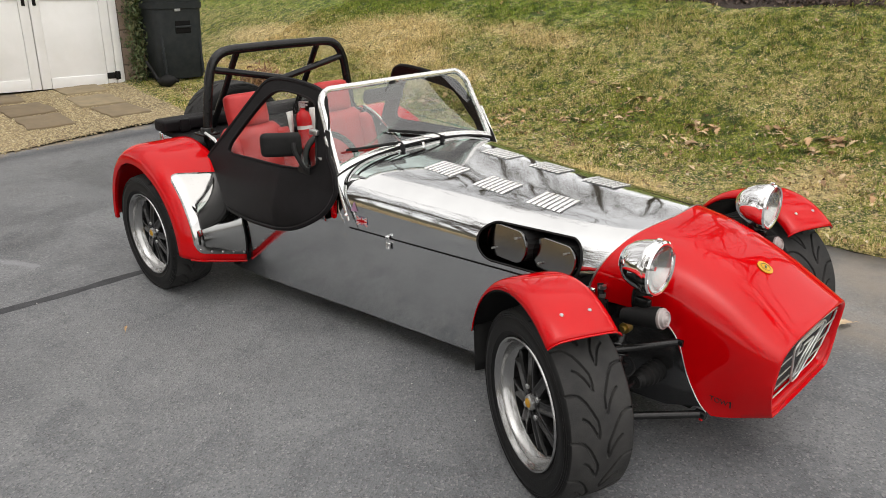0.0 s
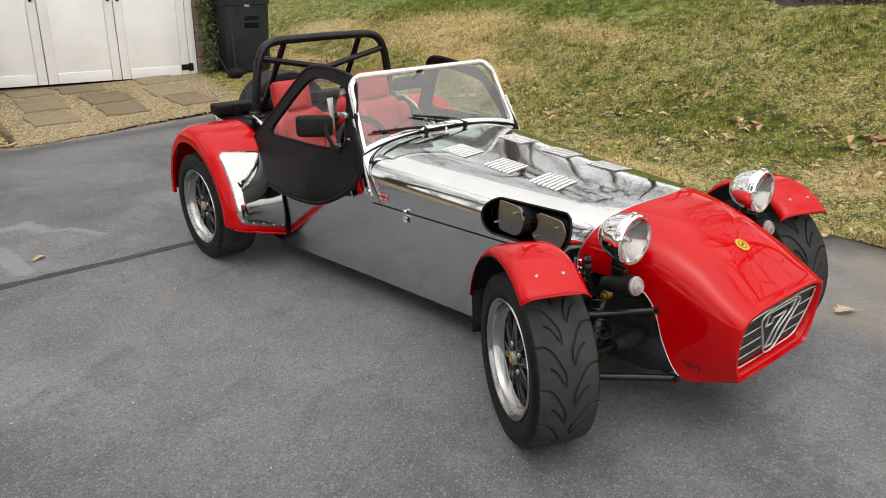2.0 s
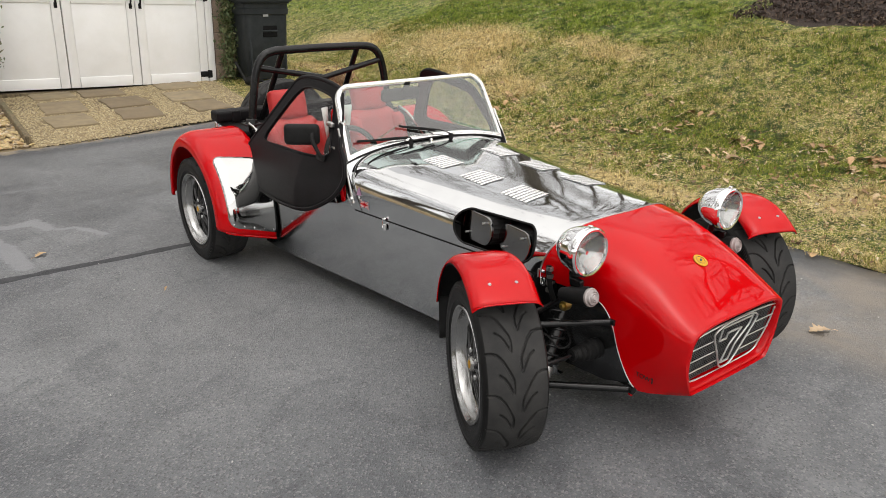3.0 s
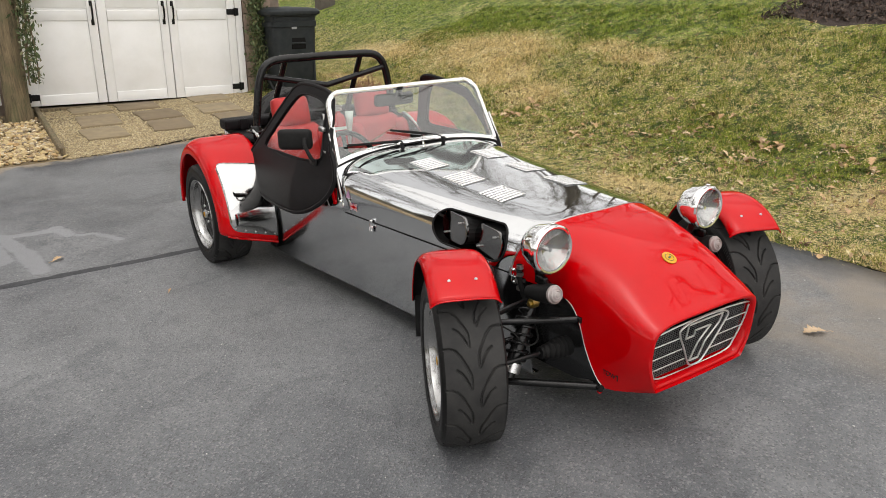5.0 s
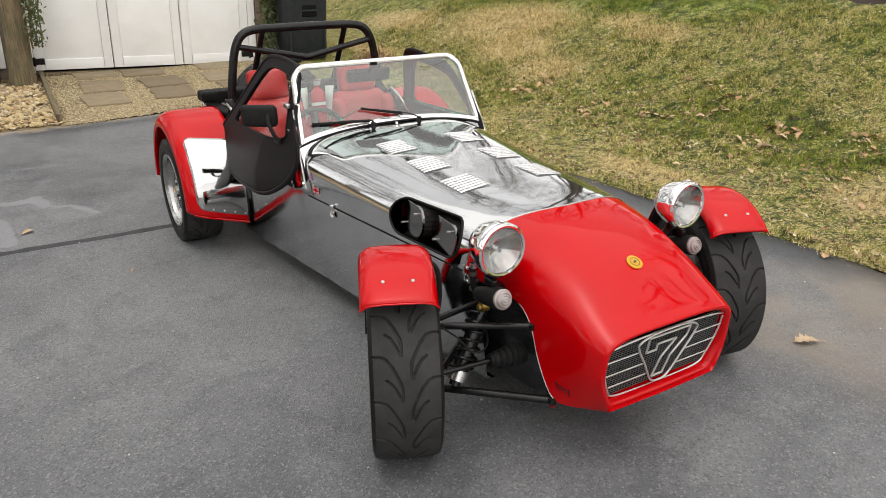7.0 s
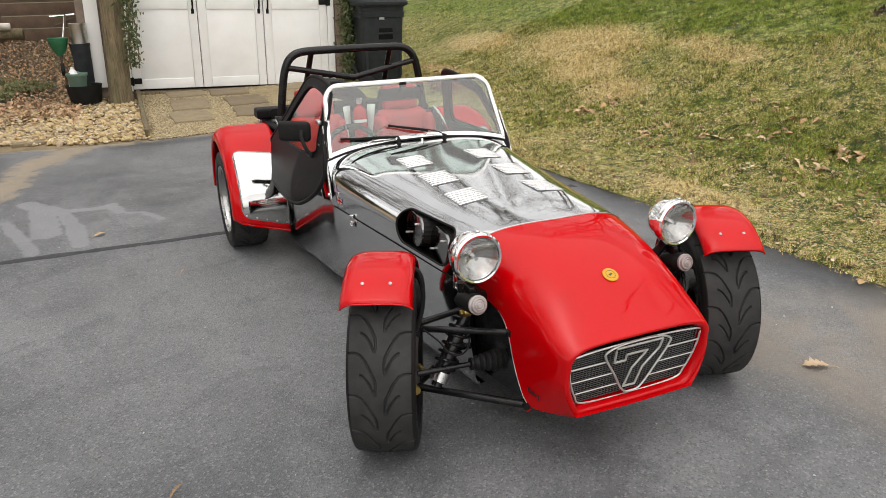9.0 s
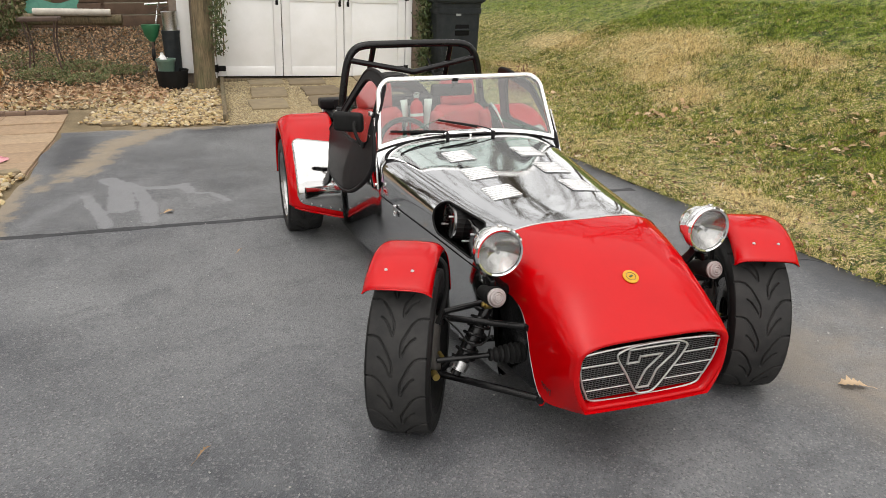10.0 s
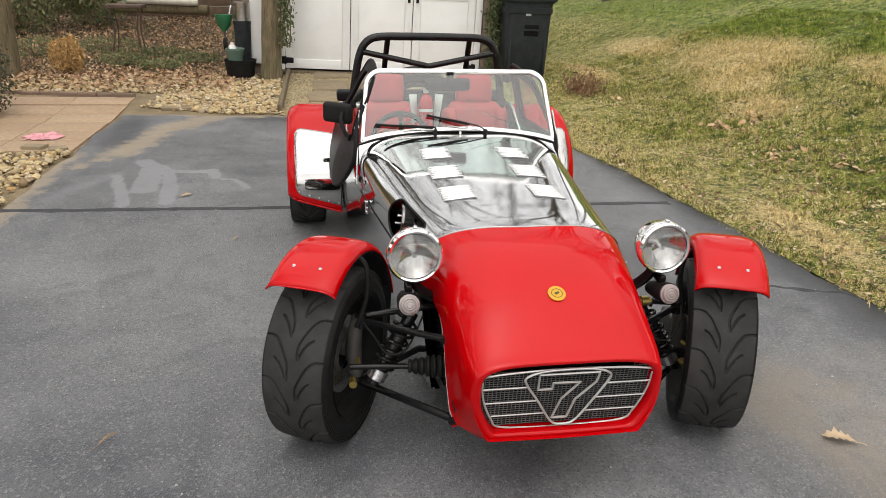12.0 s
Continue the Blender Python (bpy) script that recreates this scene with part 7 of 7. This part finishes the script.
ok = (gx > er - 0.01 + 0.035 * rng.normal(0, 1, n)) & ~((gx > 6.0 + 0.25 * np.sin(gy * 2) + 0.05 * rng.normal(0, 1, n)) & (gy < 3.4)) & (rng.uniform(0, 1, n) < np.clip(1.7 * thin + 0.05, 0.3, 1))
gx, gy, thin = gx[ok], gy[ok], thin[ok]
n = len(gx)
gz = lawn_height(gx, gy) + 0.004
h = rng.uniform(0.018, 0.050, n) * np.interp(gx, [1.5, 2.6, 3.4], [0.6, 0.85, 1.1]) * (0.35 + 1.35 * thin ** 1.5 * 1.4)
tip = rng.uniform(0.35, 1.5, n)
a = rng.uniform(0, 2 * np.pi, n)
wd = rng.uniform(0.0012, 0.0026, n) * np.interp(gy + 0.3 * gx, [0, 4, 12, 20, 30], [1.0, 1.25, 2.1, 4.5, 8.0])
bx_, by_ = np.cos(a) * wd, np.sin(a) * wd
tx, ty = -np.sin(a) * h * np.sin(tip), np.cos(a) * h * np.sin(tip)
P = np.stack([np.stack([gx - bx_, gy - by_, gz], 1), np.stack([gx + bx_, gy + by_, gz], 1), np.stack([gx + tx, gy + ty, gz + h * np.cos(tip) + 0.003], 1)], 1)
me = bpy.data.meshes.new("grass")
me.vertices.add(3 * n)
me.vertices.foreach_set("co", P.reshape(-1))
me.loops.add(3 * n)
me.loops.foreach_set("vertex_index", np.arange(3 * n, dtype=np.int32))
me.polygons.add(n)
me.polygons.foreach_set("loop_start", np.arange(0, 3 * n, 3, dtype=np.int32))
me.polygons.foreach_set("loop_total", np.full(n, 3, dtype=np.int32))
me.materials.append(BLADES)
me.update(calc_edges=True)
me.validate()
tagged(new("grass", me), "short patchy green and straw grass blades", "grass", kind="stuff")

LEAF_BROWN = varied("oak leaf brown", [(0.44, 0.25, 0.115), (0.56, 0.37, 0.19), (0.22, 0.115, 0.05), (0.66, 0.49, 0.29), (0.50, 0.29, 0.13)], 0.75, 0.2, 40, False)
leaf_meshes = [data("fallen_leaf", oak_leaf(k, 1.0), LEAF_BROWN) for k in range(6)]
rng2 = random.Random(5)
SPOTS = ((3.53, 1.58), (3.56, 2.26), (3.26, 2.67), (3.48, 2.50), (3.83, 2.30), (3.63, 0.96), (3.62, 0.73), (3.59, 0.51), (3.21, 1.44), (3.41, 0.68), (4.01, 2.68), (3.49, 4.37), (3.16, 4.42), (3.05, 3.30), (3.42, 3.14), (2.92, 6.14), (3.61, 4.48), (3.53, 1.58), (3.62, 0.6), (3.16, 4.42))
for k in range(290):
    if 150 <= k:
        cx, cy = SPOTS[k % 20]
        x, y = cx + rng2.gauss(0, 0.05), cy + rng2.gauss(0, 0.10)
    elif k < 95:
        y = rng2.uniform(-0.4, 6.5)
        x = 2.15 + abs(rng2.gauss(0.0, 0.9)) + 0.35
        if k < 50:
            x, y = 3.0 + 0.35 * (k % 10) * 0.12 + rng2.gauss(0, 0.25), rng2.uniform(0.2, 4.4)
    else:
        x, y = rng2.uniform(2.4, 6.0), rng2.uniform(0, 9)
    if x > 6.2 or x < edge_right(min(y, 5.7)) - 0.02:
        continue
    sz = rng2.uniform(0.045, 0.08) if k < 150 else rng2.uniform(0.055, 0.105)
    m = pose(x, y, float(lawn_height(x, y)) + 0.022, rng2.uniform(-25, 25), rng2.uniform(-25, 25) - 12, rng2.uniform(0, 360)) @ Matrix.Scale(sz, 4)
    solid("fallen_leaf", leaf_meshes[k % 6], None, "curled brown oak leaf lying on the grass", "leaf", "fallen leaves", m=m)
pale_leaf = leaf_meshes[0].copy()
pale_leaf.materials[0] = plain("pale oak leaf", (0.52, 0.385, 0.25), (0.40, 0.28, 0.17), rough=0.75, scale=30)
for k, (x, y, sz, rz, lab) in enumerate(((1.02, -0.347, 0.105, 150, "pale brown oak leaf on the asphalt"), (-1.515, 2.76, 0.075, 30, "orange-brown leaf on the asphalt"), (1.95, 0.9, 0.09, 70, "brown leaf at the lawn's edge"), (2.0, 0.55, 0.10, 10, "brown leaf at the lawn's edge"), (1.93, 0.15, 0.08, 200, "brown leaf at the lawn's edge"), (-1.12, 1.872, 0.055, 60, "small dry leaf on the asphalt"), (-1.35, -0.043, 0.085, 55, "thin dry leaf on the asphalt"), (-2.42, 1.95, 0.07, 15, "pale dry leaf on the asphalt"))):
    wdt = 0.22 if "thin" in lab else 0.4 if "small" in lab else 1.0
    solid("fallen_leaf", leaf_meshes[k % 6] if k else pale_leaf, None, lab, "leaf", "leaves on the drive", m=pose(x, y, 0.004, 0, 0, rz) @ Matrix.Diagonal((sz, sz * wdt, sz, 1)))
SCRAP = varied("leaf scrap", [(0.62, 0.52, 0.30), (0.42, 0.27, 0.12), (0.22, 0.12, 0.06), (0.75, 0.66, 0.45), (0.36, 0.20, 0.09), (0.12, 0.07, 0.04)], 0.85, 0, 60)
n = 24000
x = 1.75 + 4.6 * rng.uniform(0, 1, n) ** 1.3
y = rng.uniform(-0.5, 9.0, n)
dense = np.exp(-((x - 3.15) / 0.45) ** 2) + 0.25 + 0.5 * np.exp(-((x - np.interp(y, [-0.3, 1.25, 3.1, 4.1, 5.75, 9.0], [2.0, 1.91, 1.78, 1.64, 1.46, 2.2]) - 0.08) / 0.10) ** 2)
ok = (rng.uniform(0, 1, n) < dense) & (x > np.interp(y, [-0.3, 1.25, 3.1, 4.1, 5.75, 9.0], [2.0, 1.91, 1.78, 1.64, 1.46, 2.2]))
pts = np.stack([x[ok], y[ok], lawn_height(x[ok], y[ok]) + 0.022], 1)
tagged(solid("leaf_crumbs", leaves_mesh(pts, rng.uniform(0.007, 0.022, len(pts)), 12, 0.6, 1.8), SCRAP), "small brown leaf scraps in the grass", "leaf litter", kind="stuff")

# grit and crumbs on the asphalt
n = 260
x, y = rng.uniform(-2.4, 1.8, n), rng.uniform(-1.6, 5.5, n)
pts = np.stack([x, y, np.full(n, 0.0015)], 1)
tagged(solid("grit", stones_mesh(pts, rng.uniform(0.002, 0.0055, n), 0.7, 15, 1), varied("pale grit", [(0.50, 0.50, 0.48), (0.30, 0.29, 0.27), (0.62, 0.61, 0.58), (0.12, 0.12, 0.12)], 0.7, 0, 50)), "small loose stones on the asphalt", "grit", kind="stuff")

# mulch bed on the slope
rows = [[(x, y, float(lawn_height(x, y)) + 0.022 + 0.012 * noise.noise((x * 3, y * 3, 0)) - 0.03 * (j in (0, 39) or k == 0)) for k, x in enumerate(np.linspace(6.05 + 0.25 * math.sin(y * 2), 10.5, 24))] for j, y in enumerate(np.linspace(-4, 3.35, 40))]
solid("mulch_bed", grid(rows), MULCH, "dark bark mulch bed up the slope", "mulch", kind="structure", sharp=180)
n = 16000
x, y = rng.uniform(6.0, 9.0, n), rng.uniform(-2, 3.4, n)
pts = np.stack([x, y, lawn_height(x, y) + 0.045], 1)
BARK = varied("bark chip", [(0.035, 0.022, 0.017), (0.07, 0.042, 0.031), (0.12, 0.08, 0.055), (0.022, 0.015, 0.012), (0.045, 0.028, 0.02)], 0.9, 0, 60)
tagged(solid("bark_chips", leaves_mesh(pts, rng.uniform(0.010, 0.030, n), 18, 0.8, 3.0), BARK), "dark bark chips and twigs", "mulch", kind="stuff")

# dead plant clump by the lawn's lower edge
rng3 = np.random.default_rng(3)
LEAF_SCRAP = varied("dead stalk", [(0.26, 0.13, 0.07), (0.36, 0.20, 0.10), (0.16, 0.08, 0.05), (0.44, 0.28, 0.15)], 0.85, 0, 60)
clump = thing("dead_clump", "low reddish dead plant clump on the lawn", "plant", at=pose(2.62, 6.6, float(lawn_height(2.62, 6.6)) + 0.01))
q = rng3.normal(0, 1, (700, 3)) * np.array([0.12, 0.12, 0.08]) + np.array([0, 0, 0.09])
part("foliage", leaves_mesh(q[q[:, 2] > 0], rng3.uniform(0.008, 0.022, (q[:, 2] > 0).sum()), 8, 1.2, 4.5), LEAF_SCRAP, clump)

# ---- bare trees beyond the garden ----
TRUNK = plain("grey bark", (0.13, 0.11, 0.095), (0.08, 0.07, 0.06), rough=0.9, bump=0.6, scale=5)


def bare_tree(x, y, z, height, seed):
    rng = random.Random(seed)
    t = thing("bare_tree", "tall leafless winter tree", "tree", "bare trees", at=pose(x, y, z))
    limbs, twigs = [], []

    def grow(p, d, length, r, depth):
        n = 5
        pts = [p]
        for _ in range(n):
            d = (d + Vector((rng.gauss(0, 0.13), rng.gauss(0, 0.13), rng.gauss(0.03, 0.08)))).normalized()
            pts.append(pts[-1] + d * length / n)
        radii = [r * (1 - 0.45 * i / n) for i in range(n + 1)]
        (limbs if depth < 2 else twigs).append(tube(pts, radii, 8 if depth < 2 else 4, caps=False))
        if depth >= 5:
            return
        kids = 3 if depth < 4 else 2
        for k in range(kids + (2 if depth == 0 else 0)):
            s = 0.45 + 0.55 * rng.random() if k else 1.0
            q = pts[min(n, max(1, round(s * n)))]
            side = Vector((rng.gauss(0, 1), rng.gauss(0, 1), rng.gauss(0.25, 0.5))).normalized()
            grow(q, (d * 0.75 + side * 0.75).normalized(), length * rng.uniform(0.55, 0.8), r * (0.5 if k else 0.58), depth + 1)

    grow(Vector((0, 0, -0.1)), Vector((0, 0, 1)), height * 0.36, height * 0.018, 0)
    part("trunk", cat(*limbs), TRUNK, t)
    part("crown", cat(*twigs), TRUNK, t, "bare twiggy crown")


for i, (x, y, h) in enumerate(((-3.2, 13.5, 16), (6.5, 15.5, 15), (-9, 13, 14), (-13, 6, 14), (-12, -3, 13), (12, 12, 14), (-7, 20, 16), (-16, 1, 13), (-18, 9, 15), (-15, -8, 13), (-20, 4, 15), (12, -1, 13), (11, -7, 13), (14, 4, 13), (-8.5, 2.5, 15), (-9, -2.5, 14), (-8, 7.0, 16))):
    bare_tree(x, y, ground_height(x, y), h, 100 + i)


# leafless woods all round, beyond the garden
rng = np.random.default_rng(404)
lines = []
for k in range(120):
    a = 2 * np.pi * k / 120 + rng.normal(0, 0.02)
    front = max(0.0, -math.sin(a))
    if front > 0.25 and math.cos(a) > -0.6 or rng.random() < 0.4 * front:
        continue
    d = rng.uniform(20, 34)
    x, y = d * math.cos(a), d * math.sin(a) + 3.0
    z, h = ground_height(x, y) - 0.2, rng.uniform(11, 17) * (0.62 if x > 9 else 1.0)
    top = Vector((x + rng.normal(0, 0.8), y + rng.normal(0, 0.8), z + h))
    root = Vector((x, y, z))
    lines.append(tube([root, root.lerp(top, 0.5) + Vector((rng.normal(0, 0.3), rng.normal(0, 0.3), 0)), top], [0.17, 0.11, 0.02], 5, caps=False))
    for j in range(34):
        p = root.lerp(top, rng.uniform(0.18, 0.95))
        l = rng.uniform(1.2, 4.0)
        b = rng.uniform(0, 2 * np.pi)
        q = p + Vector((math.cos(b) * l, math.sin(b) * l, l * rng.uniform(0.3, 1.0)))
        lines.append(tube([p, p.lerp(q, 0.5) + Vector((0, 0, -0.12 * l)), q], [0.034, 0.022, 0.008], 3, caps=False))
        for i in range(3):
            p2 = p.lerp(q, rng.uniform(0.3, 1.0))
            q2 = p2 + Vector(rng.normal(0, 0.7, 3)) + Vector((0, 0, 0.6))
            lines.append(tube([p2, q2], [0.013, 0.006], 3, caps=False))
tagged(solid("far_woods", cat(*lines), TRUNK), "grey leafless winter woods around the garden", "woods", kind="stuff")
